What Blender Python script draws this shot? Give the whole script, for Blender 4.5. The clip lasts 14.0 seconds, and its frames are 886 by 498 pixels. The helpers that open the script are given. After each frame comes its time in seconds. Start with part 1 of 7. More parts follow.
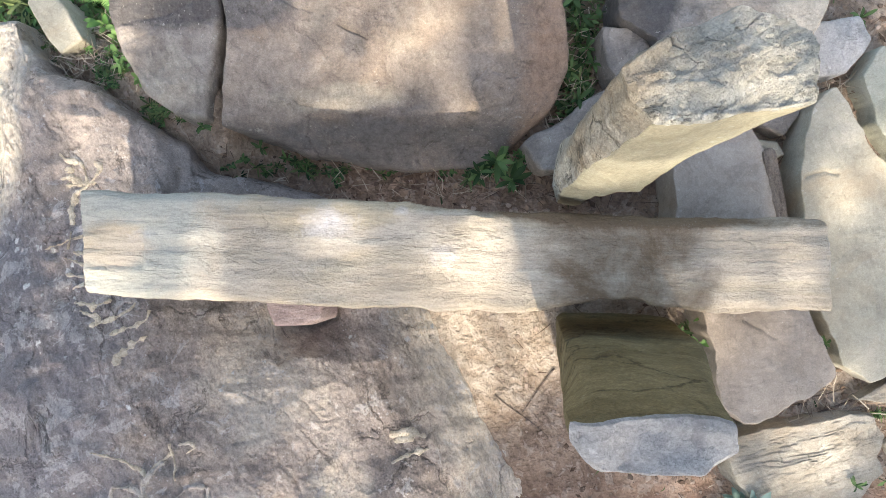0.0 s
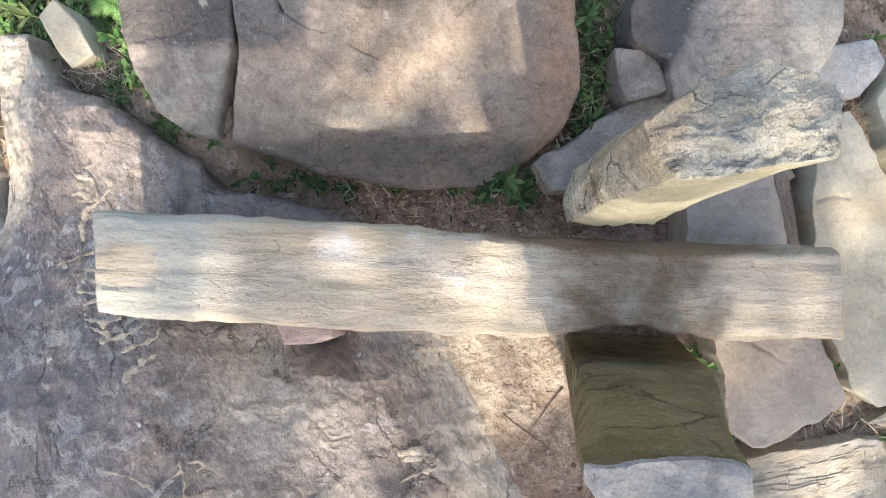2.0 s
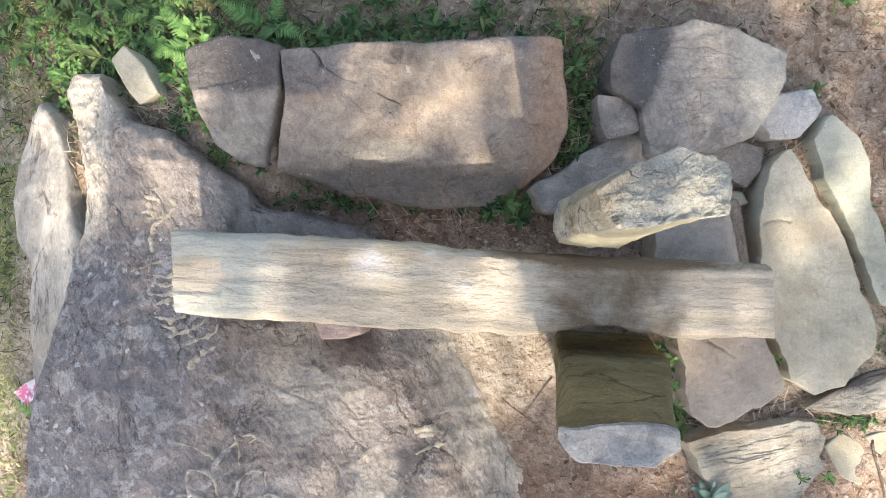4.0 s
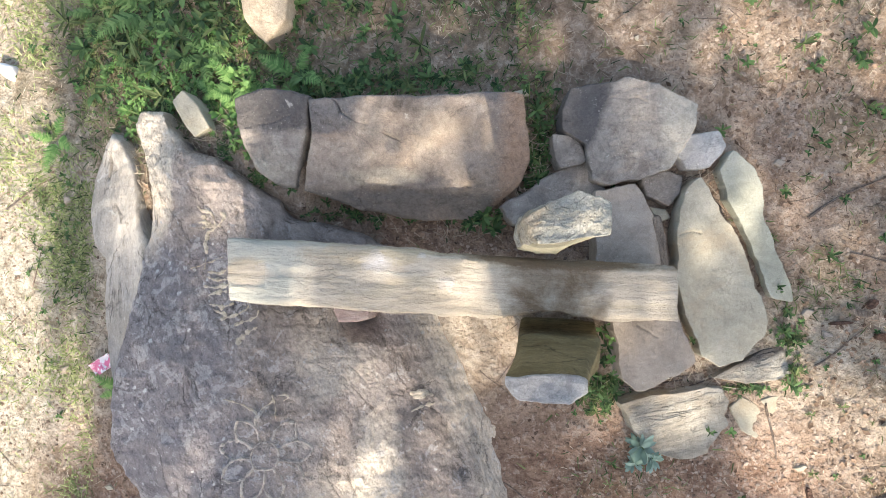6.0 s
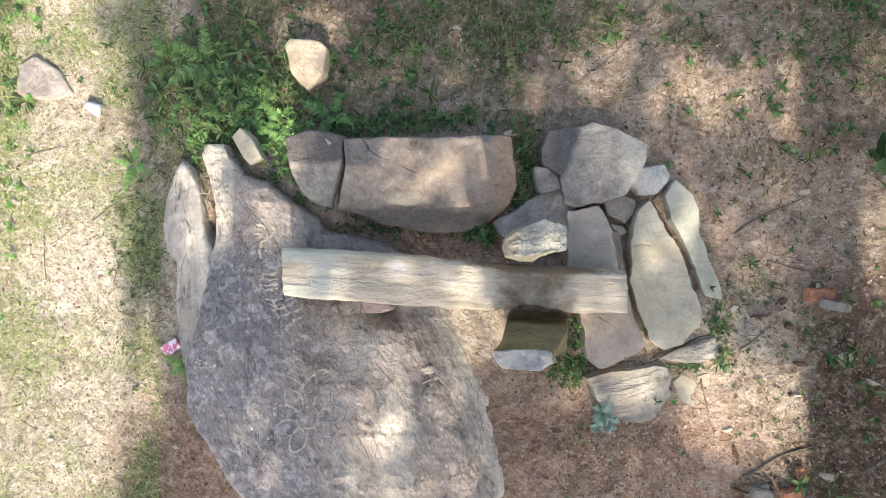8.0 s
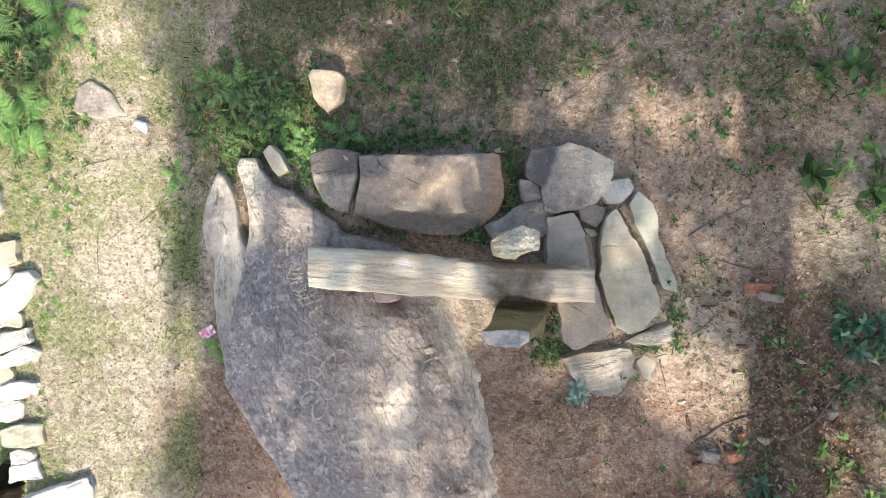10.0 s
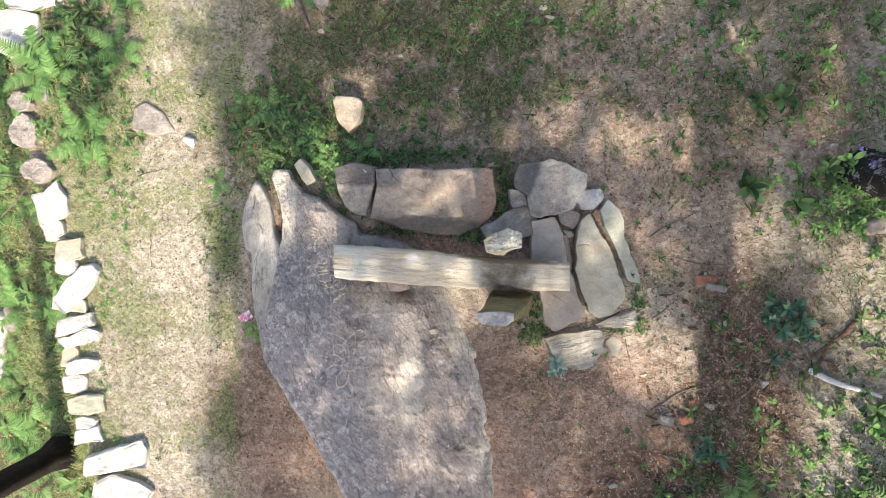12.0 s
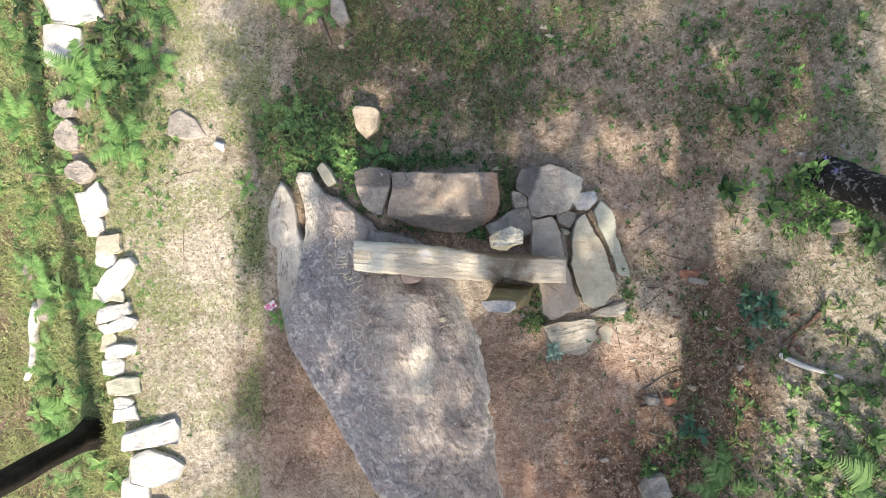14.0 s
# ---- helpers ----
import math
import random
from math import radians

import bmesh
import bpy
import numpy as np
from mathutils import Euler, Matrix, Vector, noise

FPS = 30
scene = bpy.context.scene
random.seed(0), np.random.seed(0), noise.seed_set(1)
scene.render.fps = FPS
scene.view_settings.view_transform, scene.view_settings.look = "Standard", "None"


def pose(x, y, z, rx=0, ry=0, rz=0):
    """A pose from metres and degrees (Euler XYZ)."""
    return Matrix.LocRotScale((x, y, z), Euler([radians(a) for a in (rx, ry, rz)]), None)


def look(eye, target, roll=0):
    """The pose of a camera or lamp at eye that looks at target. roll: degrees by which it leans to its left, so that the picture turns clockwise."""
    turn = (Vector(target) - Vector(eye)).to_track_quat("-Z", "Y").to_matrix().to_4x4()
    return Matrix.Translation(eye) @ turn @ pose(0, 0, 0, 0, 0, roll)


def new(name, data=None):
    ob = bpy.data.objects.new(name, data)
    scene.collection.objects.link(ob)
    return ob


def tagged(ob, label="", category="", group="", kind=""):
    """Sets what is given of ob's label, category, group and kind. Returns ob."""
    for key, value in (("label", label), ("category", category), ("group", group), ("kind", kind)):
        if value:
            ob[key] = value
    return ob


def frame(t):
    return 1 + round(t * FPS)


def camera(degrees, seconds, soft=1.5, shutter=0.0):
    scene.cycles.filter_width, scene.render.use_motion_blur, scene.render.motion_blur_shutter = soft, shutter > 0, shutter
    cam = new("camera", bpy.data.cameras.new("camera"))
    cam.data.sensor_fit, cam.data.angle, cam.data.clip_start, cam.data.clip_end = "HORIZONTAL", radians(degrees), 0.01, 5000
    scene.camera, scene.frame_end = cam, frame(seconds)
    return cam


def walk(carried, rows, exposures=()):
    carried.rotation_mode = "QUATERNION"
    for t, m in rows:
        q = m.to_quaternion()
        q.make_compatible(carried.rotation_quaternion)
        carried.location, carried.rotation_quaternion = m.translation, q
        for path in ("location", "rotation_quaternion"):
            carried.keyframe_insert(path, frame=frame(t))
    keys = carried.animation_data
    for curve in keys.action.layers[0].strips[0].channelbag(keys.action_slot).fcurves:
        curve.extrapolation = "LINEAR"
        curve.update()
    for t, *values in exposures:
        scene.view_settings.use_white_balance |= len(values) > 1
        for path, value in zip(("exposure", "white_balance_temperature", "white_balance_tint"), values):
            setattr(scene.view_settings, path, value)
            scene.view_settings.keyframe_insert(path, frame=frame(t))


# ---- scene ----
cam = camera(73.9, 14.0, soft=0.6)
METRES, EYE, TILT, LEAN, TURN = 4.6, 2.3, -90.0, 0.0, 0.0
ROWS = [
    (0.0, 0.0, 0.0, 0.0, 0.0, 0.0, -0.0),
    (0.5, 0.0076, 0.0013, 0.0116, 0.08, -0.08, -0.12),
    (1.0, 0.0045, 0.0013, 0.0178, 0.14, -0.24, -0.21),
    (1.5, 0.0001, 0.0019, 0.0169, 0.18, -0.31, -0.35),
    (2.0, -0.0061, -0.0003, 0.0183, 0.21, -0.37, -0.49),
    (2.5, -0.0025, -0.0042, 0.0182, 0.28, -0.47, -0.57),
    (3.0, -0.0048, -0.0272, 0.0236, 0.36, -0.6, -0.64),
    (3.5, -0.0104, -0.0548, 0.0274, 0.43, -0.67, -0.75),
    (4.0, -0.0125, -0.0918, 0.0332, 0.49, -0.74, -0.87),
    (6.5, 0.0075, -0.2966, 0.0458, 0.86, -0.98, -1.22),
    (7.0, 0.0087, -0.3465, 0.0506, 0.93, -1.03, -1.31),
    (7.5, 0.0091, -0.389, 0.0531, 0.95, -1.04, -1.37),
    (8.0, 0.002, -0.4402, 0.0583, 0.99, -1.07, -1.44),
    (10.5, 0.0102, -0.6542, 0.0633, 1.2, -1.22, -1.7),
    (11.0, 0.0103, -0.7112, 0.0648, 1.25, -1.28, -1.76),
    (11.5, 0.0102, -0.7581, 0.0652, 1.28, -1.3, -1.82),
    (12.0, 0.012, -0.816, 0.0661, 1.31, -1.36, -1.86),
    (12.5, 0.0087, -0.8683, 0.0675, 1.33, -1.37, -1.95),
    (13.0, 0.0113, -0.9206, 0.0651, 1.36, -1.41, -2.01),
    (13.5, 0.0075, -0.9477, 0.0637, 1.38, -1.4, -2.09),
    (14.0, -0.0035, -0.9502, 0.0608, 1.4, -1.43, -2.15),
]
walk(cam, [(t, pose(0, 0, EYE, TILT, LEAN, TURN) @ pose(METRES * x, METRES * y, METRES * z, 90 + pitch, roll, yaw)) for t, x, y, z, yaw, pitch, roll in ROWS],
     exposures=((0.0, 2.04, 7600, 13), (4.0, 1.94, 7600, 13), (8.0, 1.72, 7600, 13), (14.0, 1.54, 7600, 13)))

# ---- light: midday sun from the south through a broken tree canopy ----
SUN = Vector((0.18, -1.1, 1.0)).normalized()
world = bpy.data.worlds.new("sky")
scene.world = world
world.use_nodes = True
wn = world.node_tree.nodes
wl = world.node_tree.links
sky = wn.new("ShaderNodeTexSky")
sky.sky_type = "NISHITA"
sky.sun_disc = False
sky.sun_elevation = math.asin(SUN.z)
sky.sun_rotation = math.atan2(SUN.x, SUN.y)
sky.air_density, sky.dust_density = 1.0, 2.0
wl.new(sky.outputs[0], wn["Background"].inputs[0])
wn["Background"].inputs[1].default_value = 0.125
lamp = bpy.data.lights.new("sun", "SUN")
lamp.energy, lamp.angle, lamp.color = 2.6, radians(0.53), (1.0, 0.97, 0.92)
sun = new("sun", lamp)
sun.matrix_world = look(SUN * 40, (0, 0, 0))


# ---- helpers of this scene ----
RNG = np.random.default_rng(7)
LATTICE = np.random.default_rng(3).random((32, 32, 32))


def vnoise(p):
    """Smooth value noise in 0..1 at points p (n, 3)."""
    i = np.floor(p).astype(int)
    f = p - i
    f = f * f * (3 - 2 * f)
    i &= 31
    j = (i + 1) & 31
    a = LATTICE
    x0, y0, z0, x1, y1, z1 = i[:, 0], i[:, 1], i[:, 2], j[:, 0], j[:, 1], j[:, 2]
    fx, fy, fz = f[:, 0], f[:, 1], f[:, 2]
    c00 = a[x0, y0, z0] * (1 - fx) + a[x1, y0, z0] * fx
    c10 = a[x0, y1, z0] * (1 - fx) + a[x1, y1, z0] * fx
    c01 = a[x0, y0, z1] * (1 - fx) + a[x1, y0, z1] * fx
    c11 = a[x0, y1, z1] * (1 - fx) + a[x1, y1, z1] * fx
    return (c00 * (1 - fy) + c10 * fy) * (1 - fz) + (c01 * (1 - fy) + c11 * fy) * fz


def fbm(p, size, octaves=4, shift=0.0, ridged=False):
    """Fractal noise about -1..1; size: metres of the largest lumps."""
    p = np.asarray(p, float)
    total, amp, norm = np.zeros(len(p)), 1.0, 0.0
    for k in range(octaves):
        q = p / size * 2**k + 7.31 * k + shift
        v = vnoise(q) * 2 - 1
        total += amp * (1 - 2 * np.abs(v) if ridged else v)
        norm += amp
        amp *= 0.5
    return total / norm


def terraces(p, size, steps, shift=0.0, squash=(1, 1, 1)):
    """Flat steps with ragged risers, as split rock has; about -1..1."""
    n = fbm(np.asarray(p) * np.array(squash), size, 5, shift) * steps + 50.0
    f = n - np.floor(n)
    return (np.floor(n) + sstep(0.78, 1.0, f) - 50.0) / steps


def sstep(a, b, v):
    u = np.clip((np.asarray(v, float) - a) / (b - a), 0, 1)
    return u * u * (3 - 2 * u)


def mesh(name, verts, faces, mats, smooth=True, index=None, sharp=0):
    me = bpy.data.meshes.new(name)
    me.from_pydata(np.asarray(verts).tolist(), [], faces if isinstance(faces, list) else faces.tolist())
    for m in mats if isinstance(mats, (list, tuple)) else [mats]:
        me.materials.append(m)
    if smooth:
        me.polygons.foreach_set("use_smooth", [True] * len(me.polygons))
    if index is not None:
        me.polygons.foreach_set("material_index", np.asarray(index, dtype=np.int32))
    me.update()
    if sharp:
        me.set_sharp_from_angle(angle=radians(sharp))
    return me


def thing(name, verts, faces, mats, label, category, group="", kind="", smooth=True, index=None, sharp=0):
    """A top-level mesh whose origin is at the middle of its base."""
    verts = np.asarray(verts, float)
    o = np.array([verts[:, 0].mean(), verts[:, 1].mean(), verts[:, 2].min()])
    ob = new(name, mesh(name, verts - o, faces, mats, smooth, index, sharp))
    ob.location = o
    return tagged(ob, label, category, group, kind)


def part(name, verts, faces, mats, parent, label="", smooth=True):
    """A mesh in world metres as a part of a thing."""
    o = np.array(parent.matrix_world.translation if parent.parent else parent.location)
    ob = new(name, mesh(name, np.asarray(verts, float) - o, faces, mats, smooth))
    ob.parent = parent
    return tagged(ob, label)


def holder(name, at, label, category, group=""):
    ob = new(name)
    ob.location = at
    ob.empty_display_size = 0.1
    return tagged(ob, label, category, group)


def grid_faces(rows, cols, closed=True):
    r, c = np.meshgrid(np.arange(rows - 1), np.arange(cols if closed else cols - 1), indexing="ij")
    d = (c + 1) % cols
    return np.stack([r * cols + c, r * cols + d, (r + 1) * cols + d, (r + 1) * cols + c], -1).reshape(-1, 4)


def ring_of(pts, n, jag=0.006, cut=0.06, shift=0.0):
    """A closed outline with softened corners and a ragged edge, n points."""
    p = np.array(pts, float)
    for _ in range(2):
        q = np.roll(p, -1, 0)
        p = np.stack([p * (1 - cut) + q * cut, p * cut + q * (1 - cut)], 1).reshape(-1, 2)
    q = np.vstack([p, p[:1]])
    s = np.r_[0, np.cumsum(np.hypot(*np.diff(q, axis=0).T))]
    u = np.linspace(0, s[-1], n, endpoint=False)
    p = np.stack([np.interp(u, s, q[:, 0]), np.interp(u, s, q[:, 1])], 1)
    p3 = np.c_[p, np.zeros(n)]
    area = np.sum(p[:, 0] * np.roll(p[:, 1], -1) - np.roll(p[:, 0], -1) * p[:, 1])
    if area < 0:
        p, p3 = p[::-1].copy(), p3[::-1].copy()
    return p + jag * np.stack([fbm(p3, 0.12, 4, shift), fbm(p3, 0.12, 4, shift + 11)], 1) * 2


def tone(ob, verts, *fields):
    """Stains, tints and painted light and shade of a stone as an attribute of its mesh: up to three fields f(x, y, z)
    in 0..1.
    """
    v = np.asarray(verts, float)
    cols = np.zeros((len(v), 4))
    for k, f in enumerate(fields):
        cols[:, k] = np.clip(f(v[:, 0], v[:, 1], v[:, 2]), 0, 1)
    cols[:, 3] = 1
    at = ob.data.color_attributes.new("tone", "FLOAT_COLOR", "POINT")
    at.data.foreach_set("color", cols.ravel().astype(np.float32))


def boulder_mesh(pts, top, base, n=130, rings=24, edge=0.03, flare=0.02, rough=0.006, lump=0.02, ledge=0.0, jag=0.006, dome=0.0,
                 shift=0.0, cracks=(), centre=None, ledge_dir=(0.95, 0.3), long=(0.6, 1.4, 1), sides=5, cut=0.06):
    """A stone from its outline in plan: flanks from base up, a rounded shoulder and an uneven top. top: metres or f(x, y)."""
    ring = ring_of(pts, n, jag, cut, shift)
    c = ring.mean(0) if centre is None else np.array(centre, float)
    rad = np.hypot(*(ring - c).T)
    height = top if callable(top) else (lambda x, y: np.full(np.shape(x), float(top)))
    out = []
    for k in range(sides):
        u = k / sides
        p = ring + (ring - c) / rad[:, None] * flare * (1 - u)
        z = base + (height(ring[:, 0], ring[:, 1]) - edge - base) * u
        out.append(np.c_[p, z])
    for k in range(5):
        a = k / 5 * math.pi / 2
        inset = edge * (1 - math.cos(a))
        p = c + (ring - c) * (1 - np.minimum(inset, rad * 0.6) / rad)[:, None]
        z = height(p[:, 0], p[:, 1]) - edge * (1 - math.sin(a))
        out.append(np.c_[p, z])
    for k in range(rings):
        s = 1 - (k / rings)
        p = c + (ring - c) * ((1 - np.minimum(edge, rad * 0.6) / rad) * s)[:, None]
        out.append(np.c_[p, height(p[:, 0], p[:, 1]) + dome * (1 - s * s)])
    out.append(np.array([[c[0], c[1], float(np.ravel(height(np.array([c[0]]), np.array([c[1]])))[0]) + dome]]))
    v = np.vstack(out)
    rows = len(out) - 1
    for axis in range(3):
        amp = 1.0 if axis == 2 else 0.6
        v[:, axis] += amp * (lump * fbm(v, 0.45, 3, shift + 5 * axis) + rough * fbm(v, 0.09, 4, shift + 3 + 5 * axis, True) + 0.25 * rough * fbm(v, 0.02, 2, shift + 8 + 5 * axis, True))
    if ledge:
        c_, s_ = ledge_dir
        turned = np.c_[v[:, 0] * c_ + v[:, 1] * s_, -v[:, 0] * s_ + v[:, 1] * c_, v[:, 2]]
        some = 0.25 + 0.75 * sstep(-0.1, 0.25, fbm(v, 0.5, 3, shift + 60))
        v[:, 2] += ledge * some * terraces(turned, 0.22, 7, shift + 30, long) * 2
    for line, width, depth in cracks:
        dist = np.full(len(v), 9.0)
        wob = 0.015 * np.c_[fbm(v, 0.1, 3, 71), fbm(v, 0.1, 3, 83)]
        for a, b in zip(line[:-1], line[1:]):
            a, b = np.array(a), np.array(b)
            u = np.clip(((v[:, :2] + wob - a) @ (b - a)) / ((b - a) @ (b - a)), 0, 1)
            dist = np.minimum(dist, np.hypot(*(v[:, :2] + wob - a - u[:, None] * (b - a)).T))
        v[:, 2] -= depth * np.exp(-((dist / width) ** 2)) * sstep(-0.45, 0.15, fbm(v, 0.10, 3, 95.0))
    faces = grid_faces(rows, n).tolist()
    last = (rows - 1) * n
    faces += [[last + k, last + (k + 1) % n, rows * n] for k in range(n)]
    return v, faces


def loft_mesh(levels, n=72, steps=40, cap=10, rough=0.006, lump=0.015, shift=0.0, cut=0.06, jag=0.004, top_rough=0.012, top_ledge=0.0, edge=0.008):
    """A standing stone: outlines at rising heights, joined, with a broken top. levels: (z, outline); z may be one height a corner at the top."""
    zs, rings = [], []
    for z, pts in levels:
        rings.append(ring_of(pts, n, jag, cut, shift))
        zs.append(z)
    out = []
    for k in range(steps):
        u = k / (steps - 1) * (len(zs) - 1)
        i = min(int(u), len(zs) - 2)
        f = u - i
        out.append(np.c_[rings[i] * (1 - f) + rings[i + 1] * f, np.full(n, zs[i] * (1 - f) + zs[i + 1] * f)])
    c = rings[-1].mean(0)
    for k in range(1, cap):
        s = 1 - k / cap if k > 1 else 1 - edge / 0.1
        out.append(np.c_[c + (rings[-1] - c) * s, np.full(n, zs[-1] + (edge if k else 0))])
    out.append(np.array([[c[0], c[1], zs[-1] + edge]]))
    v = np.vstack(out)
    rows = len(out) - 1
    for axis in range(3):
        v[:, axis] += lump * fbm(v, 0.35, 3, shift + 5 * axis) + rough * fbm(v, 0.07, 4, shift + 3 + 5 * axis, True)
    t = sstep(zs[-1] - 0.06, zs[-1], v[:, 2])
    v[:, 2] += t * top_rough * 2 * fbm(v, 0.12, 4, shift + 21, True)
    if top_ledge:
        turned = np.c_[v[:, 0] * 0.9 + v[:, 1] * 0.43, -v[:, 0] * 0.43 + v[:, 1] * 0.9, v[:, 2] * 0.2]
        v[:, 2] += t * top_ledge * (2 * terraces(turned, 0.16, 6, shift + 40, (0.6, 1.4, 1)) + terraces(turned, 0.05, 4, shift + 44))
    faces = grid_faces(rows, n).tolist()
    index = [0] * (n * (steps - 1)) + [1] * (n * (rows - steps)) + [1] * n
    last = (rows - 1) * n
    faces += [[last + k, last + (k + 1) % n, rows * n] for k in range(n)]
    return v, faces, index


def tube_mesh(path, radii, n=10, rough=0.0, shift=0.0):
    """A tapered, bent tube along path."""
    path = np.array(path, float)
    tang = np.gradient(path, axis=0)
    tang /= np.linalg.norm(tang, axis=1)[:, None]
    up = np.array([0.31, 0.17, 1.0]) if abs(tang[0, 2]) < 0.8 else np.array([1.0, 0.2, 0.1])
    a = np.cross(tang, up)
    a /= np.linalg.norm(a, axis=1)[:, None]
    b = np.cross(tang, a)
    ang = np.linspace(0, 2 * math.pi, n, endpoint=False)
    rr = np.asarray(radii, float)[:, None, None]
    v = path[:, None] + rr * (np.cos(ang)[None, :, None] * a[:, None] + np.sin(ang)[None, :, None] * b[:, None])
    v = v.reshape(-1, 3)
    if rough:
        axis = np.repeat(path, n, 0)
        v = axis + (v - axis) * (1 + rough * fbm(v, 0.15, 4, shift, True))[:, None]
    faces = grid_faces(len(path), n).tolist()
    faces += [list(range(n))[::-1], list(range((len(path) - 1) * n, len(path) * n))]
    return v, faces


# ---- materials ----
def material(name, rough=0.9):
    m = bpy.data.materials.new(name)
    m.use_nodes = True
    nt = m.node_tree
    p = nt.nodes["Principled BSDF"]
    p.inputs["Roughness"].default_value = rough
    p.inputs["Specular IOR Level"].default_value = 0.25
    return m, nt, p


def nd(nt, kind, **inputs):
    n = nt.nodes.new(kind)
    for k, v in inputs.items():
        key = k.replace("_", " ")
        if isinstance(v, bpy.types.NodeSocket):
            nt.links.new(v, n.inputs[key])
        else:
            n.inputs[key].default_value = v
    return n


def coords(nt, stretch=(1, 1, 1), offset=(0, 0, 0), turn=0.0):
    """Object coordinates, turned about z by degrees and then stretched."""
    tc = nt.nodes.new("ShaderNodeTexCoord")
    out = tc.outputs["Object"]
    for scale, turned, shift in (((1, 1, 1), radians(turn), (0, 0, 0)), (stretch, 0.0, offset)):
        mp = nt.nodes.new("ShaderNodeMapping")
        nt.links.new(out, mp.inputs["Vector"])
        mp.inputs["Scale"].default_value = scale
        mp.inputs["Location"].default_value = shift
        mp.inputs["Rotation"].default_value = (0, 0, turned)
        out = mp.outputs["Vector"]
    return out


def ramp(nt, fac, *stops):
    r = nt.nodes.new("ShaderNodeValToRGB")
    nt.links.new(fac, r.inputs["Fac"])
    el = r.color_ramp.elements
    while len(el) < len(stops):
        el.new(0.5)
    for e, (at, col) in zip(el, stops):
        e.position = at
        e.color = (*col, 1) if isinstance(col, (tuple, list)) else (col, col, col, 1)
    return r.outputs["Color"]


def mix(nt, fac, a, b, mode="MIX"):
    n = nt.nodes.new("ShaderNodeMix")
    n.data_type, n.blend_type = "RGBA", mode
    for sock, v in ((n.inputs[0], fac), (n.inputs[6], a), (n.inputs[7], b)):
        if isinstance(v, bpy.types.NodeSocket):
            nt.links.new(v, sock)
        else:
            sock.default_value = (*v, 1) if isinstance(v, (tuple, list)) else v
    return n.outputs[2]


def nd_range(nt, value, a, b):
    n = nt.nodes.new("ShaderNodeMapRange")
    nt.links.new(value, n.inputs[0])
    n.inputs[1].default_value, n.inputs[2].default_value = a, b
    return n.outputs[0]


def noise_tex(nt, vec, scale, detail=6.0, rough=0.6, warp=0.0):
    n = nd(nt, "ShaderNodeTexNoise", Vector=vec, Scale=scale, Detail=detail, Roughness=rough, Distortion=warp)
    return n.outputs["Fac"]


def relief(nt, p, pairs, strength=0.5):
    """Bump from (height socket, metres) pairs."""
    normal = None
    for h, dist in pairs:
        b = nd(nt, "ShaderNodeBump", Height=h, Distance=dist, Strength=strength)
        if normal:
            nt.links.new(normal, b.inputs["Normal"])
        normal = b.outputs["Normal"]
    nt.links.new(normal, p.inputs["Normal"])


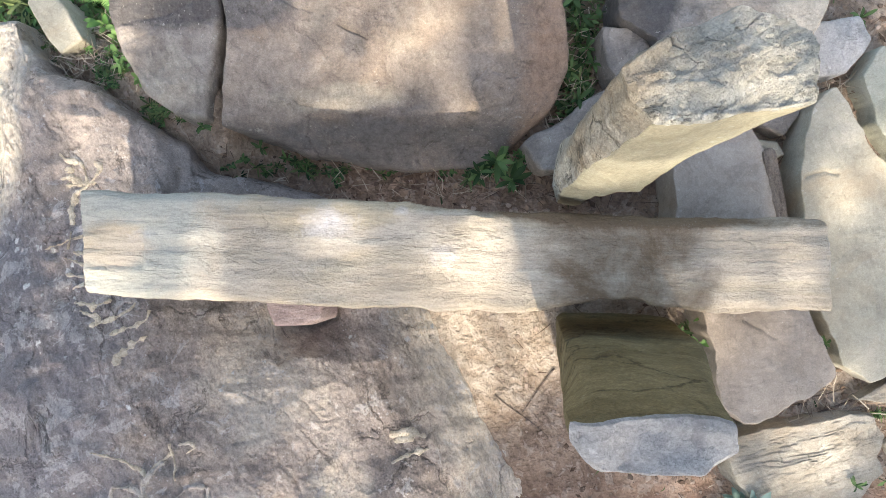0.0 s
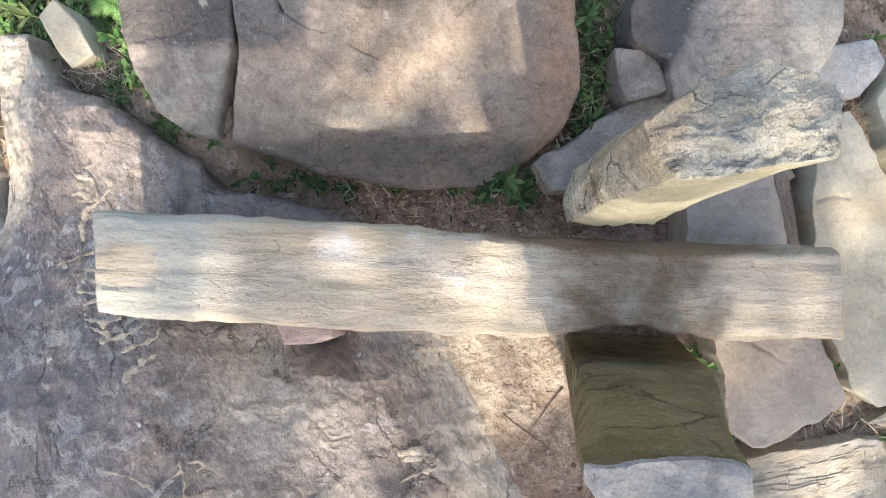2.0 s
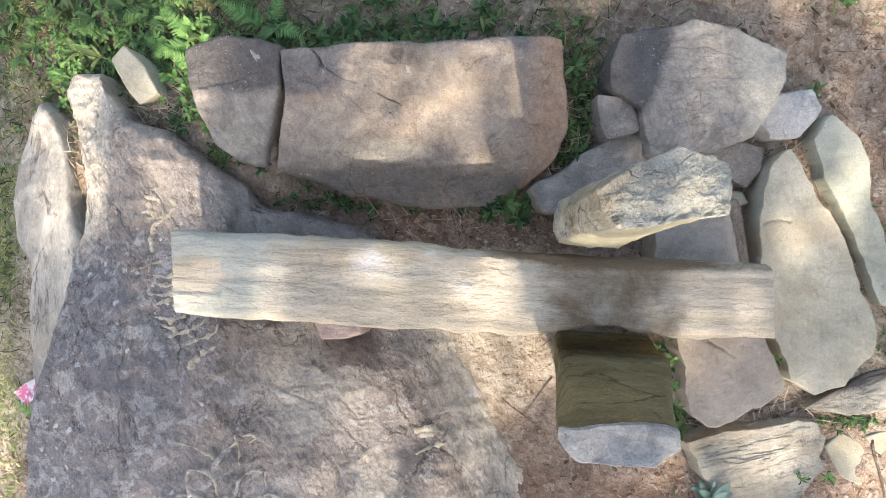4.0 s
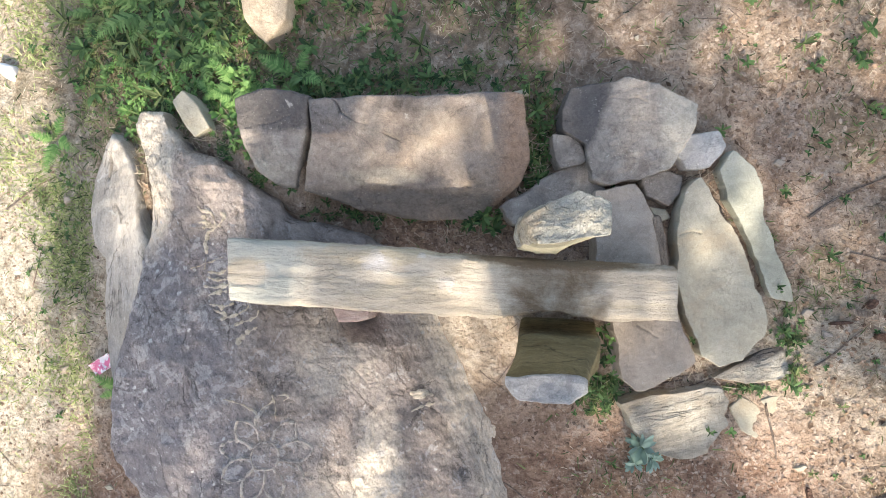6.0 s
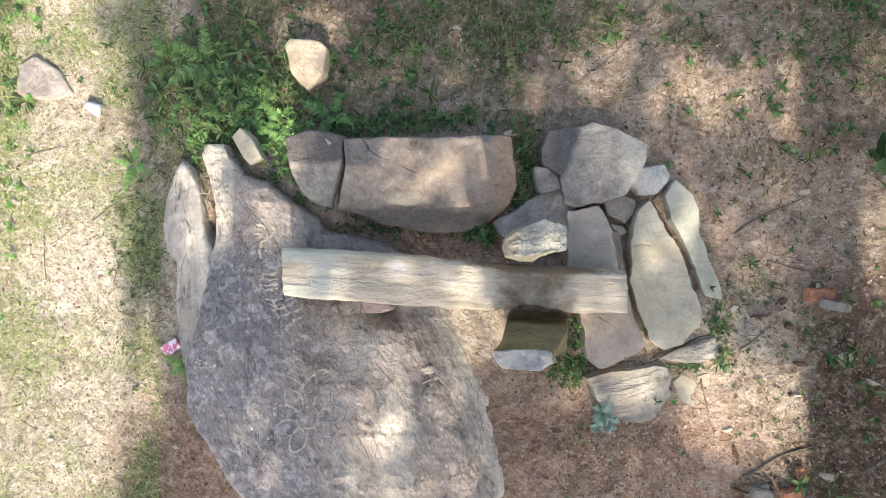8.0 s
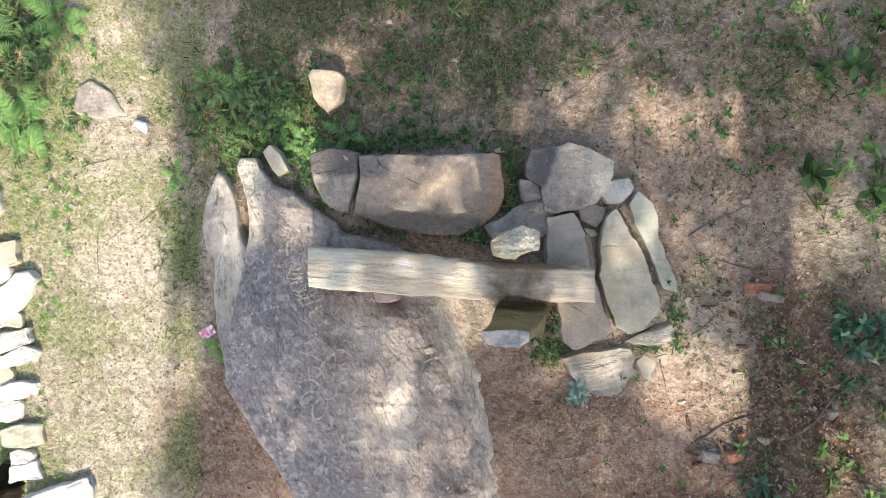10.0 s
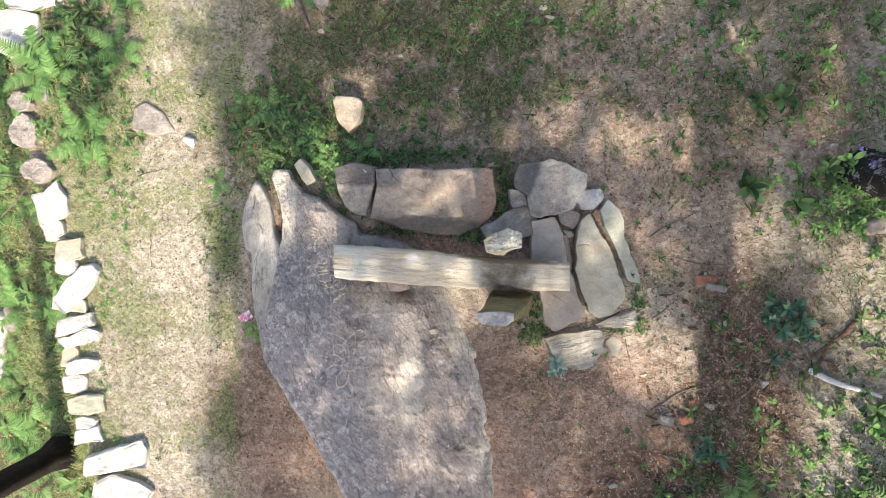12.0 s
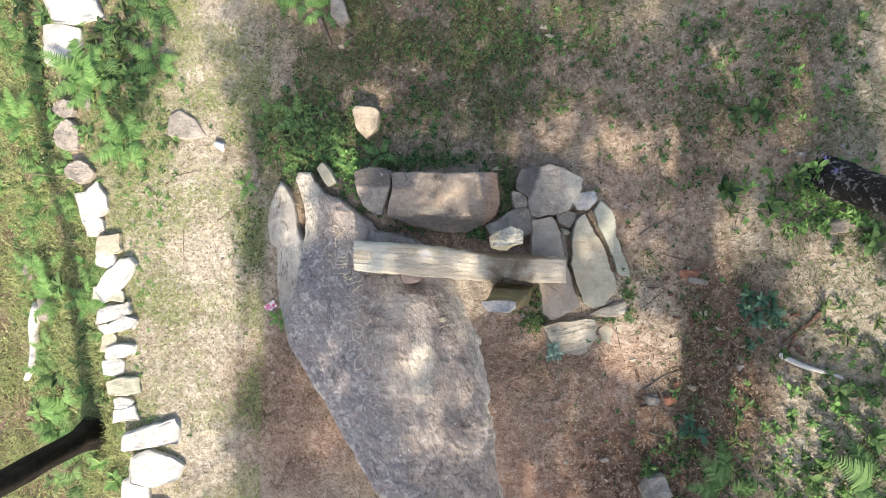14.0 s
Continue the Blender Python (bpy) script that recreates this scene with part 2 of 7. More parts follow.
def rock(name, dark, mid, light, stain=(0.1, 0.1, 0.1), stain_at=0.62, lichen=(0.5, 0.5, 0.47), lichen_at=0.66, stretch=(1, 1, 1), turn=0.0,
         tint=None, bump=0.5, scale=1.0, speck=0.5, rough=0.92, grain=0.4, mottle=0.3, patchy=0.5, crack=0.6, crusty=0.0, pitted=0.55, tones=None, streak=None, scabs=1.0, chips=0.5, relief_m=(0.03, 0.012, 0.0025)):
    m, nt, p = material(name, rough)
    v = coords(nt, stretch, turn=turn)
    w = coords(nt, offset=(3.1, 1.7, 5.2))
    big = noise_tex(nt, v, 2.2 * scale, 7, 0.62, 0.4)
    fine = noise_tex(nt, v, 26 * scale, 8, 0.7)
    grit = noise_tex(nt, w, 150, 4, 0.7)
    col = ramp(nt, big, (0.3, dark), (0.5, mid), (0.7, light))
    col = mix(nt, 0.6 * mottle, col, ramp(nt, fine, (0.38, dark), (0.5, mid), (0.62, light)))
    mid_n = noise_tex(nt, v, 8 * scale, 8, 0.75, 0.5)
    col = mix(nt, 0.55 * patchy, col, ramp(nt, mid_n, (0.36, 0.24), (0.5, 0.5), (0.64, 0.76)), "OVERLAY")
    # scabs and flaked places with crisp edges, one paler and one darker
    for shift_, at_, amount, tone_ in (((11, 5, 3), 0.555, 0.34, light), ((4, 13, 8), 0.57, 0.30, dark)):
        scab = noise_tex(nt, coords(nt, stretch, shift_, turn), 5.0 * scale, 6, 0.55, 1.2)
        col = mix(nt, mix(nt, amount * scabs, (0, 0, 0), ramp(nt, scab, (at_, 0.0), (at_ + 0.016, 1.0))), col, tone_)
    if tint:
        t = noise_tex(nt, coords(nt, stretch, (9, 4, 2), turn), 3.5 * scale, 5, 0.6, 0.8)
        col = mix(nt, ramp(nt, t, (0.5, 0.0), (0.68, 0.85)), col, tint)
    s = noise_tex(nt, coords(nt, (1, 1, 1), (5, 8, 1)), 1.7 * scale, 8, 0.68, 0.6)
    col = mix(nt, ramp(nt, s, (stain_at - 0.12, 0.0), (stain_at + 0.1, 0.85)), col, stain)
    if streak:
        sv_ = coords(nt, streak, (2, 6, 4), turn)
        st = noise_tex(nt, sv_, 9, 10, 0.82, 0.25)
        col = mix(nt, 0.42, col, ramp(nt, st, (0.34, 0.26), (0.5, 0.5), (0.66, 0.72)), "OVERLAY")
        fine = mix(nt, 0.6, fine, st)
    if tones:
        at = nt.nodes.new("ShaderNodeAttribute")
        at.attribute_name = "tone"
        sp = nt.nodes.new("ShaderNodeSeparateColor")
        nt.links.new(at.outputs["Color"], sp.inputs[0])
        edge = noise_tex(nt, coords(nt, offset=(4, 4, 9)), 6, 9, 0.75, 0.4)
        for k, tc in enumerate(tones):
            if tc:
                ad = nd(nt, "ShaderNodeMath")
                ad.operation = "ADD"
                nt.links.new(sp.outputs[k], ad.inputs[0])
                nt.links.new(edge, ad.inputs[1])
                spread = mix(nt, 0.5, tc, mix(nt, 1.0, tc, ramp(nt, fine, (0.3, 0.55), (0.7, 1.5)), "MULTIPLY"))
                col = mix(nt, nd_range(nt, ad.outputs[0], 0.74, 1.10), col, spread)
    lich = noise_tex(nt, coords(nt, (1, 1, 1), (1, 3, 7)), 12, 7, 0.64, 0.5)
    if crusty:
        more = nd(nt, "ShaderNodeMath")
        more.operation = "MULTIPLY_ADD"
        nt.links.new(sp.outputs[0], more.inputs[0])
        more.inputs[1].default_value = crusty
        nt.links.new(lich, more.inputs[2])
        lich = more.outputs[0]
    col = mix(nt, ramp(nt, lich, (lichen_at - 0.03, 0.0), (lichen_at - 0.015, 0.5)), col, lichen)
    gate = ramp(nt, noise_tex(nt, w, 5, 5, 0.7), (0.46, 0.0), (0.60, 1.0))
    for size, a0, a1, tint_ in ((30.0, 0.10, 0.17, lichen), (75.0, 0.13, 0.24, lichen), (120.0, 0.10, 0.22, dark)):
        warp = mix(nt, 0.012, w, nd(nt, "ShaderNodeTexNoise", Vector=w, Scale=60.0, Detail=3.0).outputs["Color"], "ADD")
        dots = nd(nt, "ShaderNodeTexVoronoi", Vector=warp, Scale=size)
        dotm = ramp(nt, dots.outputs["Distance"], (a0, 1.0), (a1, 0.0))
        pick = ramp(nt, dots.outputs["Color"], (0.45, 0.0), (0.55, 1.0))
        dotm = mix(nt, 1.0, dotm, pick, "MULTIPLY")
        dotm = mix(nt, 1.0, dotm, gate if tint_ is lichen else nd(nt, "ShaderNodeInvert", Color=gate).outputs[0], "MULTIPLY")
        col = mix(nt, mix(nt, speck if tint_ is lichen else speck * 0.4, (0, 0, 0), dotm), col, tint_)
    cw = mix(nt, 0.22, coords(nt, stretch, (7, 2, 3), turn + 25), nd(nt, "ShaderNodeTexNoise", Vector=w, Scale=3.0, Detail=6.0, Roughness=0.7).outputs["Color"], "ADD")
    lines = nd(nt, "ShaderNodeTexVoronoi", Vector=cw, Scale=3.2 * scale)
    lines.feature = "DISTANCE_TO_EDGE"
    line_m = ramp(nt, lines.outputs["Distance"], (0.004, 1.0), (0.022, 0.0))
    some = ramp(nt, noise_tex(nt, coords(nt, offset=(6, 1, 2)), 3.3, 4), (0.50, 0.0), (0.60, 1.0))
    line_m = mix(nt, 1.0, line_m, some, "MULTIPLY")
    col = mix(nt, mix(nt, crack, (0, 0, 0), line_m), col, mix(nt, 0.7, dark, (0.02, 0.018, 0.016)))
    # thin broken fissures along the iso-lines of a warped noise
    fis = noise_tex(nt, coords(nt, stretch, (8, 3, 6), turn), 3.4 * scale, 8, 0.58, 0.8)
    fis_m = ramp(nt, fis, (0.489, 0.0), (0.497, 1.0), (0.502, 1.0), (0.512, 0.0))
    fis_on = ramp(nt, noise_tex(nt, coords(nt, offset=(2, 7, 9)), 4.5, 5, 0.6), (0.50, 0.0), (0.58, 1.0))
    fis_m = mix(nt, 1.0, fis_m, fis_on, "MULTIPLY")
    col = mix(nt, mix(nt, min(0.85, 1.2 * crack), (0, 0, 0), fis_m), col, mix(nt, 0.6, dark, (0.03, 0.026, 0.022)))
    col = mix(nt, 0.75 * grain, col, ramp(nt, grit, (0.34, 0.16), (0.5, 0.5), (0.66, 0.84)), "OVERLAY")
    pits = noise_tex(nt, coords(nt, stretch, (2, 9, 5), turn), 48, 9, 0.8, 0.3)
    col = mix(nt, 0.4 * pitted, col, ramp(nt, pits, (0.36, 0.25), (0.5, 0.53), (0.64, 0.80)), "OVERLAY")
    salt = noise_tex(nt, w, 330, 2, 0.5)
    col = mix(nt, 0.12, col, ramp(nt, salt, (0.36, 0.22), (0.5, 0.5), (0.64, 0.78)), "OVERLAY")
    inv = nd(nt, "ShaderNodeInvert", Color=mix(nt, 1.0, line_m, fis_m, "LIGHTEN")).outputs[0]
    chip_v = mix(nt, 0.12, coords(nt, stretch, (3, 3, 1), turn), nd(nt, "ShaderNodeTexNoise", Vector=w, Scale=9.0, Detail=6.0, Roughness=0.7).outputs["Color"], "ADD")
    chip = nd(nt, "ShaderNodeTexVoronoi", Vector=chip_v, Scale=13.0 * scale).outputs["Distance"]
    col = mix(nt, 1.0, col, (1.01, 1.0, 0.975), "MULTIPLY")
    nt.links.new(col, p.inputs["Base Color"])
    relief(nt, p, ((big, relief_m[0]), (mid_n, relief_m[0] * 0.6), (fine, relief_m[1]), (grit, relief_m[2]), (pits, 0.35 * relief_m[1]), (chip, 0.9 * relief_m[1] * chips), (inv, 0.012 * crack)), bump)
    return m


ROCK_DARK = rock("weathered_dark_rock", (0.20, 0.17, 0.152), (0.425, 0.365, 0.325), (0.62, 0.554, 0.498), (0.17, 0.155, 0.15), 0.64, (0.66, 0.645, 0.63), 0.63, bump=1.0, speck=1.0, crack=0.5, mottle=0.4, patchy=0.7, grain=0.4, stretch=(0.8, 1.2, 1), turn=60, tint=(0.44, 0.37, 0.32), crusty=0.075, chips=0.5, pitted=0.6, tones=((0.335, 0.306, 0.305), (0.68, 0.61, 0.515), (0.46, 0.40, 0.355)), relief_m=(0.04, 0.024, 0.004))
ROCK_FLANK = rock("pale_flank_rock", (0.29, 0.268, 0.235), (0.43, 0.40, 0.355), (0.55, 0.52, 0.465), (0.2, 0.19, 0.18), 0.68, (0.60, 0.59, 0.55), 0.68, bump=0.7, grain=0.25, stretch=(1.5, 0.6, 1), tones=((0.26, 0.25, 0.245), None, None), pitted=0.5)
ROCK_PINK = rock("pinkish_grey_rock", (0.19, 0.158, 0.135), (0.335, 0.281, 0.237), (0.475, 0.411, 0.35), (0.16, 0.145, 0.135), 0.67, (0.52, 0.49, 0.43), 0.69, tint=(0.38, 0.30, 0.23), bump=0.8, mottle=0.35, patchy=0.65, grain=0.3, crack=0.3, tones=((0.18, 0.17, 0.165), (0.48, 0.43, 0.35), (0.36, 0.25, 0.18)), relief_m=(0.03, 0.016, 0.003), pitted=0.6)
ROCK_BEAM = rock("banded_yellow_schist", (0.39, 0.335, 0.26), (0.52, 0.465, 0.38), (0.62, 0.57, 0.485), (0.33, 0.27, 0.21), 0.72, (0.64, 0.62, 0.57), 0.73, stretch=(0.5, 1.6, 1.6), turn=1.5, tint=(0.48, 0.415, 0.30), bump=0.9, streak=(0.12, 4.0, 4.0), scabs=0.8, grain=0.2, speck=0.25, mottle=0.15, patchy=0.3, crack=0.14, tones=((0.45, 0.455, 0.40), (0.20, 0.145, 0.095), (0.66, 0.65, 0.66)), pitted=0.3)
ROCK_SLAB = rock("olive_grey_slab", (0.29, 0.265, 0.205), (0.405, 0.38, 0.30), (0.49, 0.46, 0.375), (0.23, 0.205, 0.16), 0.70, (0.57, 0.555, 0.49), 0.71, tint=(0.385, 0.325, 0.235), bump=0.5, mottle=0.2, patchy=0.28, grain=0.18, speck=0.3, crack=0.12, tones=((0.12, 0.11, 0.10), None, None), relief_m=(0.014, 0.007, 0.0015), pitted=0.3)
ROCK_STRATA = rock("layered_olive_slab", (0.25, 0.228, 0.185), (0.385, 0.36, 0.305), (0.49, 0.465, 0.405), (0.19, 0.165, 0.12), 0.66, (0.55, 0.53, 0.46), 0.73, tint=(0.33, 0.28, 0.21), bump=1.0, streak=(0.25, 3.0, 3.0), turn=-18, mottle=0.3, patchy=0.35, grain=0.2, speck=0.2, crack=0.2, tones=((0.11, 0.10, 0.09), None, None), relief_m=(0.012, 0.012, 0.002), pitted=0.3)
ROCK_MAUVE = rock("mauve_grey_slab", (0.235, 0.20, 0.165), (0.335, 0.288, 0.24), (0.42, 0.368, 0.312), (0.21, 0.18, 0.15), 0.70, (0.52, 0.49, 0.43), 0.71, bump=0.5, mottle=0.2, patchy=0.28, grain=0.18, speck=0.4, crack=0.12, relief_m=(0.014, 0.007, 0.0015), pitted=0.3)
ROCK_GREEN = rock("green_grey_slab", (0.26, 0.265, 0.21), (0.375, 0.38, 0.31), (0.47, 0.47, 0.395), (0.21, 0.20, 0.155), 0.70, (0.57, 0.57, 0.52), 0.70, bump=0.5, mottle=0.2, patchy=0.28, grain=0.18, speck=0.4, crack=0.12, relief_m=(0.014, 0.007, 0.0015), pitted=0.3)
ROCK_BLUE = rock("brown_grey_rock", (0.17, 0.152, 0.135), (0.31, 0.28, 0.25), (0.45, 0.415, 0.37), (0.12, 0.112, 0.105), 0.66, (0.56, 0.55, 0.51), 0.69, bump=0.8, grain=0.22, patchy=0.45, crack=0.2, tones=((0.12, 0.113, 0.11), (0.45, 0.42, 0.36), None), relief_m=(0.025, 0.013, 0.003), pitted=0.5)
ROCK_WHITE = rock("white_crusted_stone", (0.36, 0.357, 0.34), (0.49, 0.487, 0.468), (0.59, 0.587, 0.568), (0.32, 0.30, 0.26), 0.70, (0.70, 0.695, 0.67), 0.67, bump=0.6, grain=0.25, crack=0.22)
ROCK_BROKEN = rock("broken_green_schist", (0.33, 0.325, 0.28), (0.51, 0.505, 0.445), (0.65, 0.65, 0.59), (0.30, 0.25, 0.18), 0.66, (0.61, 0.62, 0.58), 0.70, stretch=(0.7, 1.3, 1), turn=-25, bump=0.9, scale=1.4, mottle=0.35, patchy=0.4, grain=0.25, crack=0.9, tones=((0.33, 0.255, 0.175), None, None), relief_m=(0.03, 0.018, 0.003))
ROCK_FACE = rock("smooth_yellow_stone_face", (0.27, 0.25, 0.18), (0.325, 0.305, 0.225), (0.375, 0.36, 0.28), (0.32, 0.325, 0.27), 0.64, (0.48, 0.48, 0.42), 0.70, bump=0.4, mottle=0.3, grain=0.3, speck=0.2, crack=0.3, pitted=0.3)
ROCK_OLIVE = rock("dark_olive_stone_face", (0.115, 0.09, 0.045), (0.20, 0.168, 0.09), (0.28, 0.245, 0.145), (0.065, 0.048, 0.028), 0.58, (0.27, 0.25, 0.17), 0.72, stretch=(0.8, 1, 1.6), bump=0.7, speck=0.3)
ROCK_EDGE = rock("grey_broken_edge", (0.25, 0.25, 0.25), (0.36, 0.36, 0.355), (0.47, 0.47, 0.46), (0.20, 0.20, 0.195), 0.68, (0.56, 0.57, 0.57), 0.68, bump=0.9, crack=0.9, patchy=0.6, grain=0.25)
ROCK_RED = rock("dull_red_stone", (0.30, 0.215, 0.195), (0.44, 0.345, 0.315), (0.56, 0.47, 0.435), (0.18, 0.12, 0.1), 0.68, (0.52, 0.44, 0.41), 0.68, stretch=(0.5, 1.5, 1), bump=0.6)
ROCK_TAN = rock("tan_sandstone", (0.30, 0.245, 0.18), (0.41, 0.345, 0.265), (0.50, 0.435, 0.35), (0.22, 0.175, 0.13), 0.72, (0.56, 0.51, 0.44), 0.72, bump=0.6, crack=0.25)
ROCK_WOOD = rock("weathered_grey_wood", (0.16, 0.125, 0.10), (0.29, 0.235, 0.19), (0.40, 0.34, 0.28), (0.10, 0.08, 0.065), 0.64, (0.48, 0.45, 0.40), 0.74, stretch=(3, 0.4, 1), turn=-10, bump=1.0, scale=2, speck=0.2, crack=0.5)
CRUST = rock("tan_carved_crust", (0.54, 0.465, 0.35), (0.66, 0.585, 0.46), (0.74, 0.67, 0.55), (0.38, 0.32, 0.24), 0.74, (0.64, 0.6, 0.53), 0.72, bump=0.8, scale=3, mottle=0.4, crack=0.2)


def leaf_mat(name, low, high, rough=0.6, passing=0.25):
    """Leaves: colour varies from piece to piece and along the blade, with a little light coming through."""
    m, nt, p = material(name, rough)
    geo = nt.nodes.new("ShaderNodeNewGeometry")
    info = nt.nodes.new("ShaderNodeObjectInfo")
    add = nd(nt, "ShaderNodeMath")
    add.operation = "ADD"
    nt.links.new(geo.outputs["Random Per Island"], add.inputs[0])
    nt.links.new(info.outputs["Random"], add.inputs[1])
    fr = nd(nt, "ShaderNodeMath")
    fr.operation = "FRACT"
    nt.links.new(add.outputs[0], fr.inputs[0])
    col = ramp(nt, fr.outputs[0], (0.0, low), (1.0, high))
    n = noise_tex(nt, coords(nt), 30, 4)
    col = mix(nt, 0.3, col, ramp(nt, n, (0.3, 0.3), (0.7, 0.7)), "OVERLAY")
    nt.links.new(col, p.inputs["Base Color"])
    if passing:
        tr = nd(nt, "ShaderNodeBsdfTranslucent", Color=col)
        ms = nd(nt, "ShaderNodeMixShader", Fac=passing)
        nt.links.new(p.outputs[0], ms.inputs[1])
        nt.links.new(tr.outputs[0], ms.inputs[2])
        nt.links.new(ms.outputs[0], nt.nodes["Material Output"].inputs["Surface"])
    return m


GREEN = leaf_mat("grass_green", (0.015, 0.035, 0.012), (0.20, 0.26, 0.10))
STRAW = leaf_mat("dry_straw", (0.15, 0.11, 0.075), (0.60, 0.53, 0.41), 0.8, 0.15)
PALE_GRASS = leaf_mat("sunny_pale_grass", (0.13, 0.18, 0.06), (0.42, 0.46, 0.22))
FERN = leaf_mat("fern_green", (0.05, 0.12, 0.035), (0.20, 0.33, 0.12))
WEED = leaf_mat("weed_green", (0.02, 0.055, 0.02), (0.14, 0.25, 0.09))
TEAL = leaf_mat("dark_blue_green_leaf", (0.03, 0.09, 0.055), (0.13, 0.26, 0.17))
BLUE_LEAF = leaf_mat("silvery_blue_leaf", (0.14, 0.23, 0.19), (0.28, 0.40, 0.35))
LIME = leaf_mat("bright_green_leaf", (0.08, 0.20, 0.055), (0.22, 0.38, 0.13))
LITTER = leaf_mat("brown_leaf_litter", (0.07, 0.043, 0.028), (0.38, 0.27, 0.19), 0.8, 0.1)
PEBBLE = leaf_mat("mixed_pebbles", (0.12, 0.08, 0.055), (0.46, 0.37, 0.295), 0.9, 0.0)
CANOPY = leaf_mat("tree_leaf", (0.04, 0.10, 0.03), (0.10, 0.19, 0.05), 0.5, 0.2)
TWIG = rock("dry_twig_bark", (0.10, 0.075, 0.06), (0.20, 0.15, 0.12), (0.33, 0.27, 0.22), stretch=(1, 1, 1), bump=0.6, scale=4)
PALE_WOOD = rock("bleached_wood", (0.45, 0.43, 0.41), (0.58, 0.57, 0.55), (0.70, 0.69, 0.67), (0.3, 0.28, 0.26), 0.72, bump=0.4, scale=3)
BARK = rock("black_scaly_bark", (0.010, 0.009, 0.009), (0.024, 0.021, 0.020), (0.05, 0.045, 0.042), (0.008, 0.008, 0.008), 0.6, (0.46, 0.46, 0.48), 0.585, stretch=(1, 1, 0.5), bump=1.0, scale=3, speck=1.0)
BARK_PLAIN = rock("dark_brown_bark", (0.012, 0.010, 0.009), (0.026, 0.022, 0.019), (0.05, 0.042, 0.036), (0.008, 0.008, 0.008), 0.6, (0.06, 0.06, 0.05), 0.75, stretch=(1, 1, 0.3), bump=1.0, scale=3, speck=0.0)
BARK_CHIP = rock("red_brown_bark", (0.09, 0.05, 0.035), (0.19, 0.11, 0.08), (0.30, 0.20, 0.15), (0.05, 0.035, 0.03), 0.62, (0.36, 0.3, 0.26), 0.74, stretch=(0.5, 2, 1), bump=0.8, scale=4)
GREY_CRUST = rock("grey_carved_crust", (0.49, 0.44, 0.385), (0.61, 0.55, 0.48), (0.70, 0.64, 0.565), (0.28, 0.25, 0.22), 0.70, (0.55, 0.53, 0.49), 0.70, bump=0.8, scale=3, crack=0.2)
LICHEN = rock("pale_lichen", (0.46, 0.46, 0.45), (0.56, 0.56, 0.54), (0.64, 0.64, 0.62), (0.4, 0.4, 0.38), 0.7, (0.66, 0.66, 0.64), 0.7, bump=0.5, scale=4)
BRICK = rock("worn_red_brick", (0.24, 0.10, 0.065), (0.36, 0.165, 0.105), (0.45, 0.25, 0.17), (0.2, 0.1, 0.08), 0.70, (0.5, 0.42, 0.38), 0.72, bump=0.5, scale=3)
PLASTIC, _nt, _p = material("white_plastic", 0.4)
_p.inputs["Base Color"].default_value = (0.85, 0.87, 0.9, 1)
PINK, _nt, _p = material("pink_printed_foil", 0.35)
_c = ramp(_nt, noise_tex(_nt, coords(_nt), 30, 2), (0.45, (0.75, 0.20, 0.34)), (0.55, (0.8, 0.76, 0.78)))
_nt.links.new(_c, _p.inputs["Base Color"])
PURPLE, _nt, _p = material("violet_petal", 0.6)
_p.inputs["Base Color"].default_value = (0.22, 0.18, 0.50, 1)


# ---- ground: a hillside path, a terrace edge with a drop to the west, a bank to the east ----
EDGE_Y = (-6.0, -3.4, -2.6, -1.9, -1.0, 0.0, 0.6, 1.0, 1.8, 3.0, 8.0)
EDGE_X = (-3.6, -3.95, -4.08, -4.25, -4.42, -4.45, -4.75, -4.95, -5.15, -5.3, -5.6)


def edge_x(y):
    return np.interp(y, EDGE_Y, EDGE_X)


def gz(x, y, fine=True):
    """The ground's height."""
    x, y = np.asarray(x, float), np.asarray(y, float)
    up = np.interp(x, [-12, -4.6, -3, -2, -1, 0, 1, 2, 2.6, 3.4, 4, 12, 60], [-1.6, -0.66, -0.46, -0.31, -0.13, 0.03, 0.13, 0.22, 0.40, 0.93, 1.15, 2.6, 8])
    up = up + 0.04 * sstep(0.2, 1.2, x) * sstep(0.0, 1.6, y)
    d = edge_x(y) - x
    low = -2.1 - 0.42 * np.clip(d, 0, 3.4) - 0.06 * np.clip(d - 3.4, 0, 60)
    k = sstep(-0.04, 0.16, d)
    z = up * (1 - k) + low * k
    # worn hollow between the seat and the boulder behind it
    z = z - 0.06 * np.exp(-(((x + 0.1) / 0.7) ** 2 + ((y - 0.28) / 0.16) ** 2))
    # soil fills the foot of the split
    z = z + 0.22 * np.exp(-(((x + 0.83) / 0.06) ** 2 + ((y - 0.58) / 0.16) ** 2))
    # litter fills the cleft beside the boulder
    z = z + 0.13 * np.exp(-(((x + 1.88 - 0.12 * (0.5 - y)) / 0.07) ** 2 + ((y - 0.5) / 0.28) ** 2))
    # earth and litter fill the gap between the boulder and the split rock
    g_ = np.clip(((x + 1.5) * 0.62 - (y - 0.80) * 0.40) / 0.5444, 0, 1)
    z = z + 0.14 * np.exp(-((np.hypot(x + 1.5 - 0.62 * g_, y - 0.80 + 0.40 * g_) / 0.13) ** 2))
    if fine:
        p = np.c_[x.ravel(), y.ravel(), np.zeros(x.size)]
        near = np.exp(-((np.hypot(x, y) / 14) ** 4))
        n = 0.035 * fbm(p, 0.9, 3, 2.0) + 0.016 * fbm(p, 0.20, 4, 9.0) + 0.004 * fbm(p, 0.05, 2, 4.0)
        z = z + n.reshape(x.shape) * near
    return z


